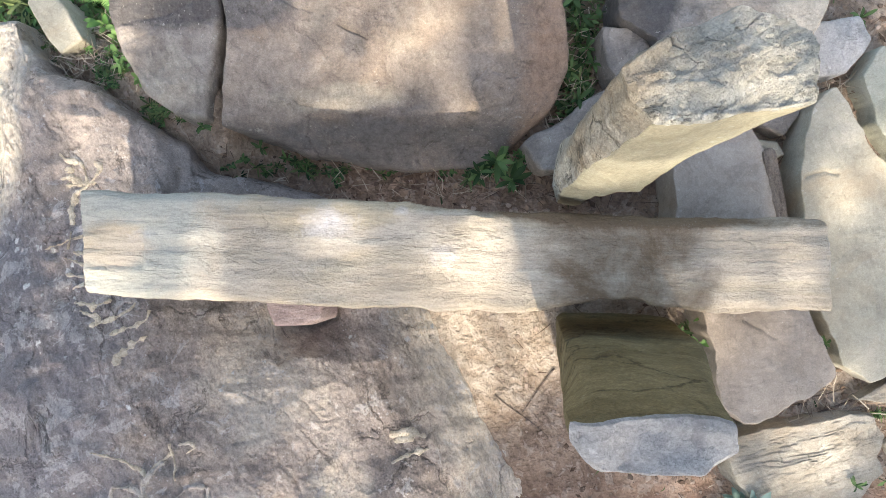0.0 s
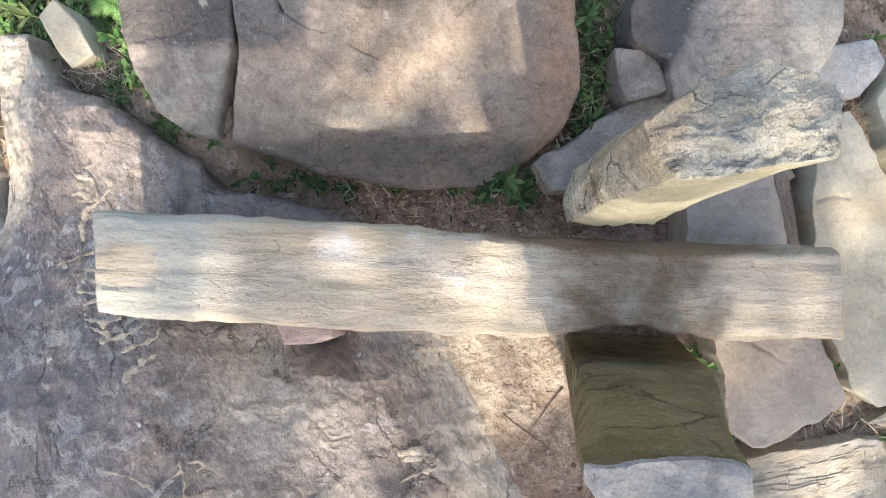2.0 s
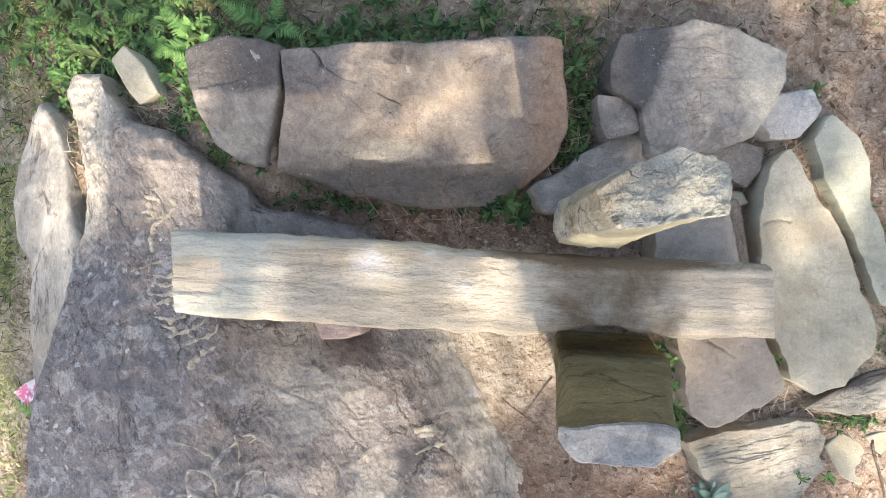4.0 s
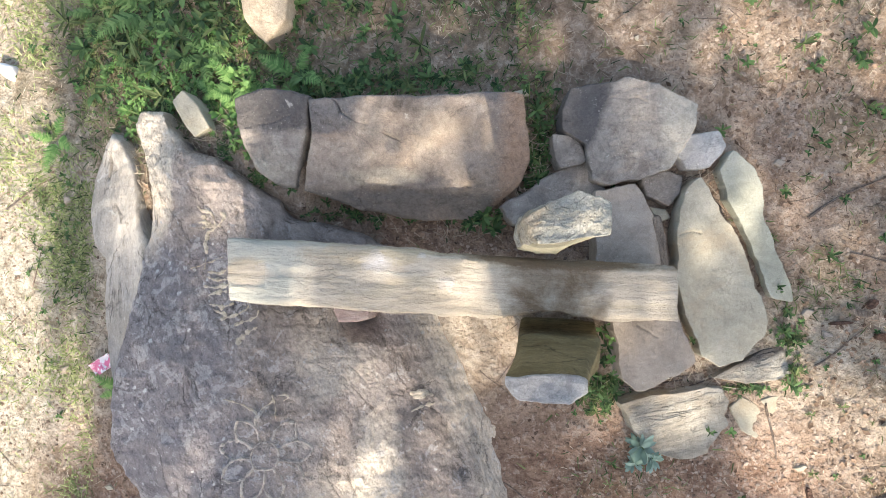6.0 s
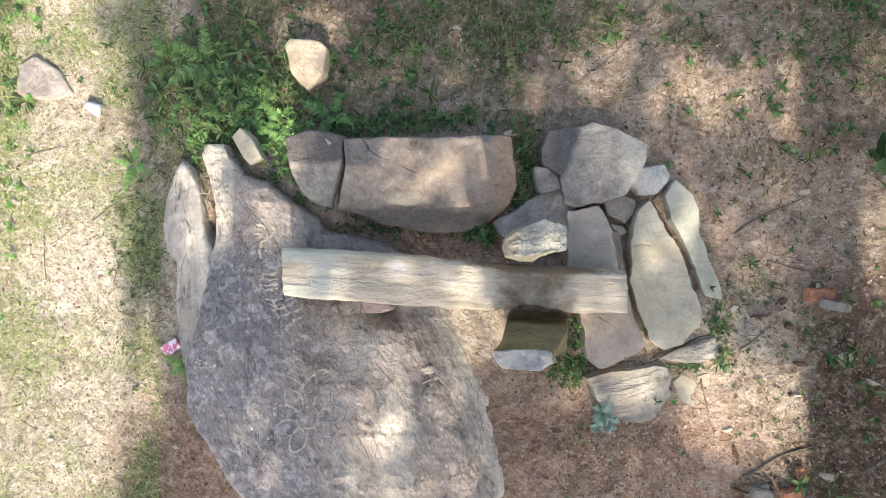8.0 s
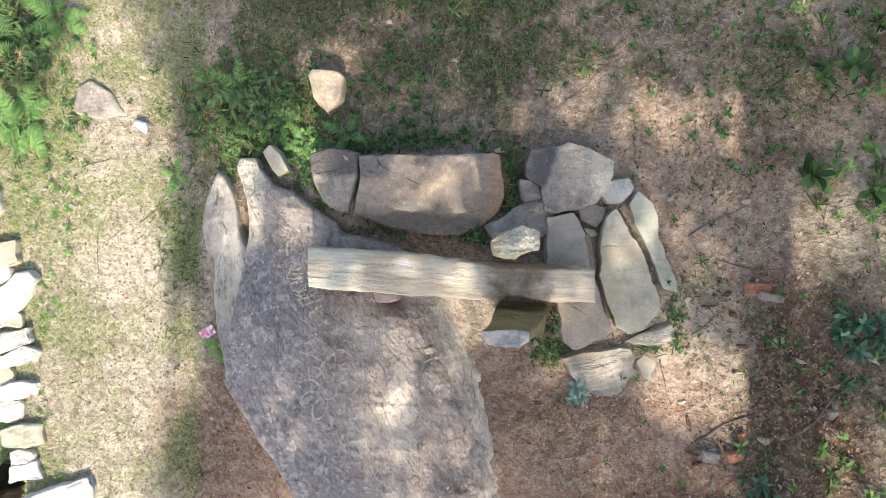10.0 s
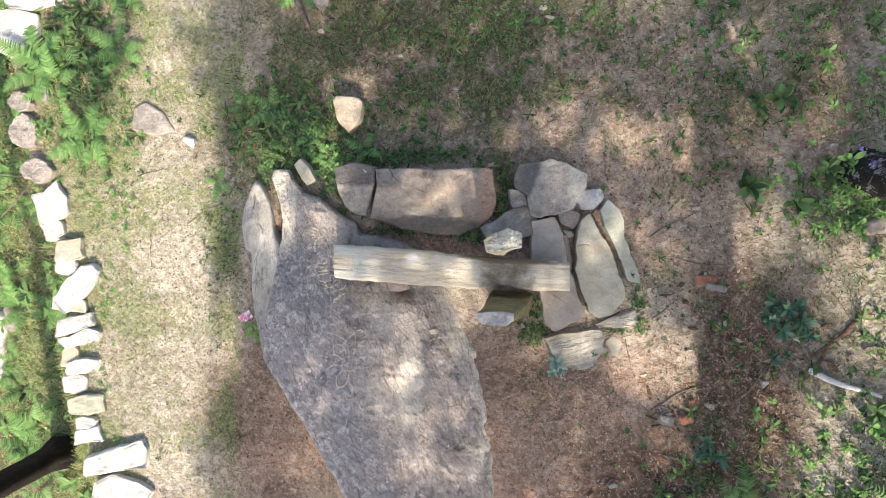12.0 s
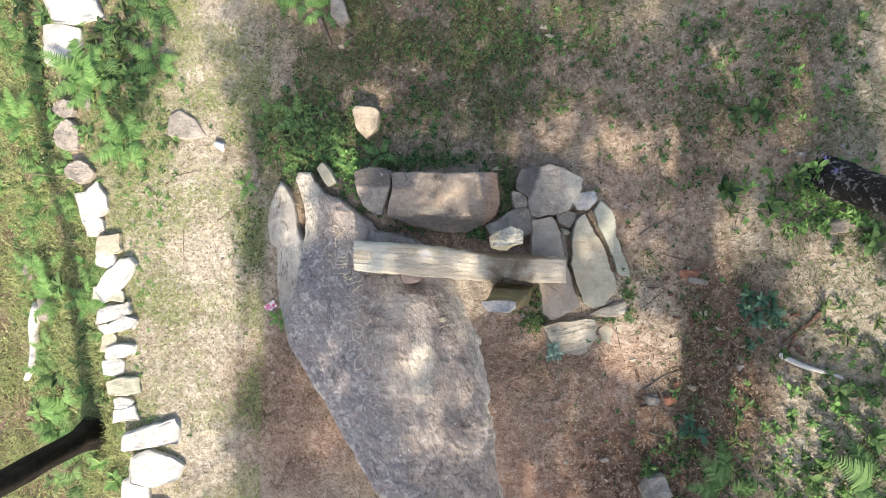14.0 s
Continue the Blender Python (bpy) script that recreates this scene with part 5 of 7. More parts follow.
def drape(x, y):
    hit = boulder_bvh.ray_cast(Vector((x, y, 3)), Vector((0, 0, -1)))[0]
    return hit.z if hit else float(gz(x, y))


def crust_line(pts, width, height=0.007, seed=0, name="carved_line", mat=CRUST, label="pale tan carved crust line"):
    """A raised ragged line that follows the boulder's surface."""
    p = np.array(pts, float)
    s = np.r_[0, np.cumsum(np.hypot(*np.diff(p, axis=0).T))]
    k = max(8, int(s[-1] / 0.004))
    u = np.linspace(0, s[-1], k)
    c = np.stack([np.interp(u, s, p[:, i]) for i in (0, 1)], 1)
    for _ in range(2):
        c[1:-1] = (c[:-2] + 2 * c[1:-1] + c[2:]) / 4
    c3 = np.c_[c, np.zeros(k)]
    c = c + 0.009 * np.stack([fbm(c3, 0.04, 4, seed), fbm(c3, 0.04, 4, seed + 9)], 1)
    t = np.gradient(c, axis=0)
    t /= np.hypot(*t.T)[:, None]
    side = np.c_[-t[:, 1], t[:, 0]]
    wd = width * np.clip(0.75 + 1.3 * fbm(c3, 0.02, 3, seed + 3), 0.12, 2) * np.minimum(1, np.minimum(np.arange(k), np.arange(k)[::-1]) / 3 + 0.35)
    rows = []
    for o, lift in ((-1, -0.004), (-0.6, 0.8), (0, 1.0), (0.6, 0.75), (1, -0.004)):
        q = c + side * (o * wd)[:, None] * 0.5
        z = np.array([drape(a, b) for a, b in q]) + (lift if lift < 0 else lift * height)
        rows.append(np.c_[q, z])
    v = np.stack(rows, 1).reshape(-1, 3)
    v[:, 2] += 0.0015 * fbm(v, 0.012, 2, seed)
    return part(name, v, grid_faces(k, 5, False), mat, boulder, label)


FIGURE = [[(-1.358, 0.084), (-1.379, 0.141), (-1.366, 0.21), (-1.315, 0.245), (-1.29, 0.25)], [(-1.434, 0.359), (-1.415, 0.335), (-1.385, 0.333), (-1.355, 0.32), (-1.335, 0.28), (-1.325, 0.24)],
          [(-1.43, 0.262), (-1.39, 0.268), (-1.36, 0.25), (-1.33, 0.245)], [(-1.325, 0.235), (-1.29, 0.262), (-1.275, 0.30), (-1.30, 0.325)], [(-1.41, 0.29), (-1.39, 0.30), (-1.385, 0.285), (-1.40, 0.28)],
          [(-1.40, 0.238), (-1.37, 0.245), (-1.345, 0.25)], [(-1.45, 0.00), (-1.36, 0.035), (-1.26, 0.07)], [(-1.36, 0.065), (-1.355, 0.035), (-1.36, 0.0)]]
for i, line in enumerate(FIGURE):
    crust_line(line, 0.025 if i < 6 else 0.014, 0.008, seed=i)
SCRAPS = [[(-1.37, -0.035), (-1.30, -0.06), (-1.22, -0.05)], [(-1.34, -0.01), (-1.28, -0.02), (-1.23, -0.005)], [(-1.36, -0.09), (-1.29, -0.10), (-1.21, -0.085)], [(-1.33, -0.145), (-1.28, -0.125), (-1.21, -0.115)],
          [(-1.31, -0.19), (-1.24, -0.20), (-1.17, -0.18)], [(-1.29, -0.22), (-1.23, -0.235), (-1.20, -0.26)], [(-1.24, -0.27), (-1.17, -0.25), (-1.10, -0.215), (-1.09, -0.19)],
          [(-1.16, -0.30), (-1.09, -0.27), (-1.03, -0.245), (-1.03, -0.21)], [(-1.02, -0.30), (-1.08, -0.33), (-1.12, -0.37), (-1.13, -0.40)]]
for i, line in enumerate(SCRAPS):
    crust_line(line, 0.024 if i not in (4, 8) else 0.034, 0.005, seed=20 + i)
for line in ([(-0.19, -0.66), (-0.12, -0.645), (-0.06, -0.67)], [(-0.17, -0.675), (-0.10, -0.665)], [(-0.18, -0.755), (-0.12, -0.73), (-0.05, -0.715)]):
    crust_line(line, 0.026, 0.007, seed=40)
FX, FY = -0.955, -0.985
ring = [(FX + 0.075 * math.cos(a), FY + 0.075 * math.sin(a)) for a in np.linspace(0, 2 * math.pi, 25)]
crust_line(ring, 0.013, 0.008, seed=50, mat=GREY_CRUST, label="low grey carved ring")
for k in range(9):
    a0 = 2 * math.pi * k / 9 + 0.15
    rng = random.Random(k)
    tip = 0.235 + 0.03 * rng.random()
    for side in (-1, 1):
        line = []
        for u in np.linspace(0, 1, 9):
            r = 0.078 + (tip - 0.078) * u
            spread = side * (0.30 * (1 - u) ** 0.7 + 0.16 * math.sin(u * math.pi)) * (1 if u < 1 else 0)
            line.append((FX + r * math.cos(a0 + spread), FY + r * math.sin(a0 + spread)))
        if rng.random() < 0.85:
            crust_line(line, 0.018, 0.011, seed=60 + 2 * k + side, mat=GREY_CRUST, label="low grey carved petal edge")
for line in ([(-1.18, -0.68), (-1.10, -0.71), (-1.03, -0.74), (-0.99, -0.79)], [(-0.92, -0.66), (-0.91, -0.72), (-0.90, -0.78)], [(-0.91, -0.69), (-0.96, -0.72), (-0.99, -0.75)], [(-0.89, -0.66), (-0.85, -0.65), (-0.83, -0.67), (-0.86, -0.69)]):
    crust_line(line, 0.015, 0.007, seed=90)



def lichen_dots():
    """Flat round crusts of pale lichen, few big and many small."""
    rng = np.random.default_rng(14)
    vs, fs, o = [], [], 0
    while len(vs) < 420:
        x, y = rng.uniform(-1.75, 0.3), rng.uniform(-2.6, 0.3)
        if fbm(np.array([[x, y, 0]]), 0.5, 3, 5.0)[0] < -0.1 + 0.25 * (x + 1.2) or not (-1.75 + 0.6 * max(0, -1.0 - y) < x):
            continue
        r = 0.003 + 0.014 * rng.random() ** 5
        a = np.linspace(0, 2 * math.pi, 10, endpoint=False)
        rr = r * rng.uniform(0.65, 1.2, 10)
        px, py = x + rr * np.cos(a), y + rr * np.sin(a)
        if boulder_bvh.ray_cast(Vector((x, y, 3)), Vector((0, 0, -1)))[0] is None:
            continue
        z = np.array([drape(c, d) for c, d in zip(px, py)])
        vs.append(np.vstack([np.c_[px, py, z - 0.001], [[x, y, drape(x, y) + 0.0025]]]))
        fs += [[o + k, o + (k + 1) % 10, o + 10] for k in range(10)]
        o += 11
    ob = part("lichen", np.vstack(vs), fs, LICHEN, boulder, "small round crusts of pale grey lichen")
    ob["kind"] = "stuff"


lichen_dots()


def inside(x, y, outlines, grow=0.0):
    """Whether places lie under one of the stones."""
    hit = np.zeros(len(x), bool)
    for pts in outlines:
        q = np.array(pts)
        c = q.mean(0)
        q = c + (q - c) * (1 + grow)
        r = np.roll(q, -1, 0)
        odd = np.zeros(len(x), bool)
        for (ax, ay), (bx, by) in zip(q, r):
            if ay != by:
                odd ^= ((ay > y) != (by > y)) & (x < (bx - ax) * (y - ay) / (by - ay) + ax)
        hit |= odd
    return hit


def stuff(name, vf, mat, label, category):
    ob = new(name, mesh(name, vf[0], vf[1], mat, smooth=False))
    return tagged(ob, label, category, kind="stuff")


# ---- plants ----
def strip_leaf(length, width, droop=0.3, fold=0.25, stations=6, lift=0.5):
    """One pointed leaf along +x from the origin, rising and then drooping."""
    u = np.linspace(0, 1, stations)
    w = width * np.sin(np.clip(u * 0.93 + 0.07, 0, 1) * math.pi) ** 0.8
    x = length * u * (1 - 0.15 * u)
    z = length * (lift * u - droop * u * u)
    v = np.stack([np.c_[x, -w, z + fold * w], np.c_[x, 0 * w, z], np.c_[x, w, z + fold * w]], 1).reshape(-1, 3)
    return v, grid_faces(stations, 3, False)


def frond(length, seed):
    """A fern frond along +x: a bowed stalk with two rows of toothed leaflets."""
    rng = np.random.default_rng(seed)
    vs, fs, o = [], [], 0
    u = np.linspace(0, 1, 14)
    px, pz = length * u * (1 - 0.12 * u), length * (0.62 * u - 0.55 * u * u)
    v, f = tube_mesh(np.c_[px, 0.02 * length * np.sin(u * 4 + seed), pz], np.linspace(0.004, 0.0012, 14), 4)
    vs.append(v)
    fs += f
    o += len(v)
    for k in range(20):
        t = 0.14 + 0.85 * k / 20
        base = np.array([np.interp(t, u, px), 0.02 * length * math.sin(t * 4 + seed), np.interp(t, u, pz)])
        ll = length * 0.27 * (1 - t) ** 0.75 * min(1, (t - 0.02) * 5) + 0.012
        for side in (-1, 1):
            a = side * (math.radians(72) - 0.25 * t) + rng.normal(0, 0.06)
            d = np.array([math.cos(a), math.sin(a), 0.10 - 0.2 * rng.random()])
            n = np.array([-math.sin(a), math.cos(a), 0])
            m = 7
            s = np.linspace(0, 1, m)
            wd = ll * 0.15 * (1 - s) ** 0.6 * (0.62 + 0.38 * (np.arange(m) % 2)) + 0.0008
            c = base + np.outer(s * ll, d) - np.outer(s * s * ll * 0.12, [0, 0, 1])
            q = np.stack([c - wd[:, None] * n, c + wd[:, None] * n], 1).reshape(-1, 3)
            vs.append(q)
            fs += (grid_faces(m, 2, False) + o).tolist()
            o += len(q)
    return np.vstack(vs), fs


FRONDS = [mesh("frond", *frond(1.0, k), FERN, smooth=False) for k in range(4)]
LIME_FRONDS = [mesh("frond", *frond(1.0, k), LIME, smooth=False) for k in range(2)]


def fern(x, y, size, label="green fern with arching toothed fronds", count=7, kind=None, z=None, spread=None):
    zz = float(gz(x, y)) if z is None else z
    h = holder("fern", (x, y, zz), label, "fern", "ferns on the slope")
    a0 = RNG.random() * 6.28
    for k in range(count):
        ob = new("frond", (kind or FRONDS)[RNG.integers(len(kind or FRONDS))])
        ob.parent = h
        s = size * RNG.uniform(0.7, 1.1)
        turn = math.degrees(a0) + 360 * k / count + RNG.uniform(-18, 18) if spread is None else RNG.uniform(*spread)
        ob.matrix_local = pose(0, 0, 0, RNG.uniform(-12, 12), RNG.uniform(-18, 12), turn) @ Matrix.Diagonal((s, s, s, 1))


def leaf_set(mat, length, width, name="leaf"):
    return [mesh(name, *strip_leaf(length, width, d, 0.25, 6, l), mat) for d, l in ((0.35, 0.55), (0.6, 0.7), (0.2, 0.25), (0.45, 0.9))]


BUSHY = leaf_set(TEAL, 0.15, 0.02)
BROAD, NARROW, SILVER, BRIGHT = leaf_set(WEED, 0.16, 0.028), leaf_set(WEED, 0.11, 0.013), leaf_set(BLUE_LEAF, 0.085, 0.012), leaf_set(LIME, 0.10, 0.02)
STEM_V, STEM_F = tube_mesh([(0, 0, -0.02), (0.004, 0, 0.05), (0, 0.004, 0.12)], [0.004, 0.003, 0.002], 5)
STEM = mesh("stem", STEM_V, STEM_F, WEED)


def weed(x, y, kind, count, size, label, group="weeds by the path", z=None):
    h = holder("weed", (x, y, float(gz(x, y)) if z is None else z), label, "weed", group)
    st = new("stem", STEM)
    st.parent = h
    st.matrix_local = Matrix.Diagonal((size, size, size, 1))
    for k in range(count):
        ob = new("leaf", kind[RNG.integers(len(kind))])
        ob.parent = h
        s = size * RNG.uniform(0.65, 1.15)
        up = RNG.random()
        ob.matrix_local = pose(0, 0, 0.11 * size * up, RNG.uniform(-20, 20), RNG.uniform(-25, 15) - 15 * up, 137.5 * k + RNG.uniform(-25, 25)) @ Matrix.Diagonal((s, s, s, 1))


for x, y, s, c in ((-4.45, 2.35, 0.5, 5), (-3.85, 2.95, 0.55, 6), (-1.95, 1.60, 0.42, 6), (-1.55, 1.30, 0.34, 5), (-2.3, 1.62, 0.30, 5), (2.85, -2.28, 0.70, 7), (3.95, -1.9, 0.75, 6), (-2.12, 3.05, 0.45, 6), (-4.95, 2.75, 0.4, 5), (2.75, -2.75, 0.55, 6), (3.6, -2.6, 0.5, 5)):
    fern(x, y, s, count=c)
for x, y, s, c in ((-4.72, 2.08, 0.66, 6), (-4.55, 1.9, 0.55, 5), (-4.15, 1.26, 0.56, 8), (-3.80, 2.28, 0.50, 6)):
    fern(x, y, s, "big light green fern beside the terrace wall", c, LIME_FRONDS)
for x, y, s, c in ((-0.92, 1.16, 0.30, 4), (-1.32, 1.12, 0.26, 5), (-1.28, 0.98, 0.22, 5), (-1.42, 1.04, 0.22, 5), (-2.58, 0.80, 0.26, 4), (-2.10, -0.80, 0.26, 5), (-1.95, -0.62, 0.15, 3), (-1.62, 2.85, 0.45, 6), (-1.95, 2.95, 0.4, 5)):
    fern(x, y, s, "small bright green fern beside rock", c, LIME_FRONDS)
lowrng = np.random.default_rng(12)
for k in range(44):
    y = lowrng.uniform(-4.2, 3.6)
    x = float(edge_x(y)) - 0.35 - 2.6 * lowrng.random() ** 1.1
    fern(x, y, lowrng.uniform(0.35, 0.7), z=float(gz(x, y)) + 0.04, label="green fern growing below the terrace wall", count=int(lowrng.integers(5, 8)), kind=LIME_FRONDS if k % 4 == 0 else None)

for x, y, s, c in ((2.72, 0.83, 1.25, 14), (3.05, 0.70, 1.15, 10), (2.15, -2.15, 0.8, 9), (3.66, -1.08, 1.1, 12), (3.80, 0.38, 1.2, 12), (3.91, -1.49, 1.2, 12), (2.91, 1.62, 1.1, 10), (2.75, 1.55, 0.9, 10), (3.22, 0.98, 1.0, 12), (4.0, -0.8, 1.2, 12), (4.05, -1.15, 1.1, 10), (3.45, -1.95, 1.0, 10)):
    weed(x, y, BROAD, c, s, "broad-leaved dark green weed on the bank")
for x, y, s, c in ((3.02, -0.26, 0.85, 22), (2.91, -0.36, 0.8, 20), (3.12, -0.36, 0.85, 22), (3.0, -0.46, 0.8, 20), (2.93, -0.22, 0.7, 18), (3.10, -0.22, 0.7, 16), (3.18, -0.48, 0.6, 14), (2.97, -0.72, 0.6, 14), (3.05, -0.66, 0.5, 12), (2.60, -1.70, 0.9, 18), (2.50, -1.58, 0.8, 16), (2.45, -1.72, 0.7, 14)):
    weed(x, y, BUSHY, c, s, "bushy dark blue-green weed on brown litter")
for x, y, s, c in ((3.35, 1.05, 1.1, 10), (3.43, 0.5, 1.0, 12), (3.29, -1.11, 0.9, 7), (3.6, -1.2, 1.2, 10), (2.14, -2.2, 0.9, 8), (-1.28, 0.98, 0.55, 10), (-1.33, 0.86, 0.5, 10), (-1.38, 1.02, 0.6, 10), (-1.40, 0.92, 0.7, 8), (-1.25, 1.10, 0.6, 12), (-1.32, 1.18, 0.6, 12), (-1.22, 0.90, 0.5, 9), (-1.45, 1.10, 0.6, 10), (-1.18, 1.02, 0.5, 10), (-1.30, 0.78, 0.5, 8), (-1.22, 0.74, 0.5, 9), (-1.24, 0.83, 0.6, 10), (-1.27, 0.93, 0.7, 12), (-1.21, 0.99, 0.7, 12), (-1.35, 0.98, 0.6, 10), (-1.18, 0.66, 0.4, 8), (3.18, 1.98, 1.0, 9)):
    weed(x, y, BRIGHT, c, s, "bright green leafy weed in the sun")
for x, y, s, c in ((0.20, 0.33, 1.0, 12), (0.26, 0.26, 0.8, 10), (0.14, 0.29, 0.7, 8), (0.51, 0.86, 0.7, 9), (0.55, 0.68, 0.6, 8), (0.50, 0.55, 0.6, 8), (0.48, 0.92, 0.7, 9), (0.50, 0.80, 0.6, 9), (0.53, 0.74, 0.5, 8), (0.47, 0.66, 0.6, 9), (0.46, 0.50, 0.4, 8), (-0.62, 0.36, 0.4, 8), (-0.90, 0.46, 0.5, 8), (-1.05, 0.53, 0.5, 9), (0.90, 0.48, 0.5, 7), (1.48, 0.82, 0.5, 8), (1.83, -0.27, 0.5, 12), (1.90, -0.33, 0.45, 10),
                   (1.86, -0.55, 0.7, 9), (0.86, -0.30, 0.5, 8), (0.90, -0.38, 0.5, 7), (0.82, -0.55, 0.5, 8), (0.88, -0.62, 0.5, 8), (-0.55, 0.31, 0.4, 7), (-0.72, 0.40, 0.4, 7), (1.36, -0.30, 0.3, 6), (1.0, 2.35, 0.9, 9), (0.6, 1.85, 0.7, 8),
                   (2.05, 0.15, 0.6, 8), (1.78, -0.02, 0.5, 7), (1.45, -0.83, 0.5, 7), (-0.35, 1.45, 0.8, 12), (-0.25, 1.62, 0.7, 10), (-0.85, 1.05, 0.7, 9), (-0.6, 1.02, 0.6, 8), (-0.45, 1.04, 0.6, 8), (2.62, 2.24, 0.9, 9), (2.5, 1.05, 0.7, 8), (0.0, 1.05, 0.5, 8),
                   (0.95, -1.05, 0.4, 6), (1.35, -1.55, 0.5, 7), (2.0, 0.75, 0.5, 6), (0.15, 0.52, 0.4, 6), (2.7, -0.95, 0.6, 8), (2.35, 1.9, 0.8, 8), (3.6, 2.4, 0.9, 9), (-3.2, -2.3, 0.5, 7), (-3.5, 0.9, 0.5, 7), (-2.8, 1.75, 0.6, 8)):
    weed(x, y, NARROW, c, s, "small green weed rooted between stones", "weeds round the bench")

for x, y, s, c in ((0.90, -0.24, 0.5, 9), (0.905, -0.33, 0.4, 8), (0.90, -0.44, 0.45, 8), (0.91, -0.53, 0.5, 9), (0.93, -0.62, 0.5, 9), (0.87, -0.66, 0.5, 9), (0.80, -0.62, 0.4, 7), (1.345, -0.33, 0.4, 7), (1.79, -0.05, 0.4, 7), (1.60, -0.62, 0.35, 7), (1.56, -0.82, 0.4, 8)):
    weed(x, y, NARROW if c % 2 else BRIGHT, c, s, "small green weed rooted between stones", "weeds round the bench", z=0.20)


def leafy_patch(spots, length, width, leaves, mat, name, label, category, seed):
    """Many small leafy plants joined: each a whorl of pointed, drooping leaves."""
    rng = np.random.default_rng(seed)
    shapes = [strip_leaf(1.0, width / length, d, 0.25, 5, l)[0] for d, l in ((0.35, 0.55), (0.6, 0.8), (0.25, 0.3))]
    faces = grid_faces(5, 3, False)
    vs, fs, o = [], [], 0
    for x, y, s in spots:
        z = float(gz(x, y))
        tall = rng.uniform(0.0, 0.10) * s
        for k in range(int(leaves * rng.uniform(0.7, 1.4))):
            a = rng.random() * 6.2832
            L = length * s * rng.uniform(0.6, 1.2)
            v = shapes[rng.integers(3)] * L
            ca, sa = math.cos(a), math.sin(a)
            vs.append(np.c_[v[:, 0] * ca - v[:, 1] * sa + x, v[:, 0] * sa + v[:, 1] * ca + y, v[:, 2] + z + tall * rng.random()])
            fs.append(faces + o)
            o += len(v)
    stuff(name, (np.vstack(vs), np.vstack(fs)), mat, label, category)


patchrng = np.random.default_rng(31)
PATCHES = ((-1.32, 0.70, 0.12, 0.08, 40, 0.28), (-1.1, 0.53, 0.12, 0.06, 34, 0.25), (-0.55, 0.32, 0.35, 0.04, 50, 0.28), (0.15, 0.31, 0.18, 0.06, 36, 0.38), (0.5, 0.6, 0.06, 0.2, 36, 0.38), (0.9, -0.66, 0.12, 0.06, 40, 0.35), (0.5, 2.3, 1.5, 0.7, 170, 0.5), (2.4, 1.6, 0.9, 0.9, 110, 0.5), (2.2, -0.3, 0.5, 0.9, 50, 0.32), (3.75, -2.2, 0.6, 0.5, 90, 0.6), (-2.6, 0.6, 0.2, 1.2, 60, 0.35), (-4.0, 1.8, 0.6, 0.9, 60, 0.6), (-4.3, 2.4, 0.4, 0.8, 110, 1.0), (-1.75, 1.45, 0.65, 0.45, 170, 0.85), (-0.5, 1.12, 0.8, 0.09, 110, 0.6), (3.4, -1.8, 0.7, 0.7, 110, 0.8), (3.4, 0.75, 0.5, 0.35, 60, 0.8), (2.9, 2.2, 0.7, 0.7, 80, 0.7), (-4.1, 1.7, 0.5, 0.9, 70, 0.7), (3.6, -0.6, 0.5, 0.5, 30, 0.8),
           (2.5, -2.1, 0.5, 0.6, 50, 0.8), (2.9, -0.6, 0.35, 0.5, 30, 0.7), (0.2, 2.4, 1.3, 0.6, 70, 0.6), (-0.5, 1.55, 0.4, 0.3, 30, 0.7), (0.5, 0.75, 0.05, 0.25, 24, 0.45), (0.86, -0.5, 0.05, 0.15, 16, 0.4), (1.85, -0.38, 0.09, 0.2, 50, 0.4), (1.68, -0.585, 0.2, 0.02, 26, 0.3), (0.85, -0.62, 0.12, 0.08, 40, 0.4), (0.86, -0.75, 0.1, 0.05, 16, 0.35))
places = []
for cx, cy, rx, ry, n_, sz in PATCHES:
    for k in range(n_):
        x, y = cx + rx * patchrng.normal(0, 0.55), cy + ry * patchrng.normal(0, 0.55)
        if not inside(np.array([x]), np.array([y]), OUTLINES)[0]:
            places.append((x, y, sz * patchrng.uniform(0.5, 1.3)))
leafy_patch(places[::3], 0.10, 0.016, 9, WEED, "weed_patch", "dense patch of dark green leafy weeds", "weeds", 1)
leafy_patch(places[1::3], 0.13, 0.010, 11, GREEN, "weed_patch", "dense patch of narrow-leaved green weeds", "weeds", 2)
LIMES = ((-1.75, 1.12, 0.45, 0.16, 90, 0.6), (-1.3, 1.0, 0.12, 0.2, 40, 0.5), (-4.45, -0.6, 0.25, 1.6, 70, 0.6), (-4.75, 1.6, 0.25, 0.8, 40, 0.7), (3.4, -1.9, 0.5, 0.6, 50, 0.9), (3.45, 0.72, 0.4, 0.3, 120, 0.9), (2.7, 2.3, 0.6, 0.6, 45, 0.7), (3.9, -1.4, 0.3, 0.7, 40, 0.9), (3.3, 1.5, 0.3, 0.5, 30, 0.8), (0.9, 2.6, 0.8, 0.4, 40, 0.6), (-1.7, 1.35, 0.5, 0.35, 60, 0.7), (-3.9, 1.2, 0.4, 1.2, 60, 0.6), (-4.0, -1.0, 0.25, 1.6, 60, 0.5))
bright = []
for cx, cy, rx, ry, n_, sz in LIMES:
    for k in range(n_):
        x, y = cx + rx * patchrng.normal(0, 0.6), cy + ry * patchrng.normal(0, 0.6)
        if not inside(np.array([x]), np.array([y]), OUTLINES)[0]:
            bright.append((x, y, sz * patchrng.uniform(0.5, 1.3)))
leafy_patch(bright, 0.075, 0.010, 13, LIME, "weed_patch", "scattered bright green leafy weeds in the sun", "weeds", 6)
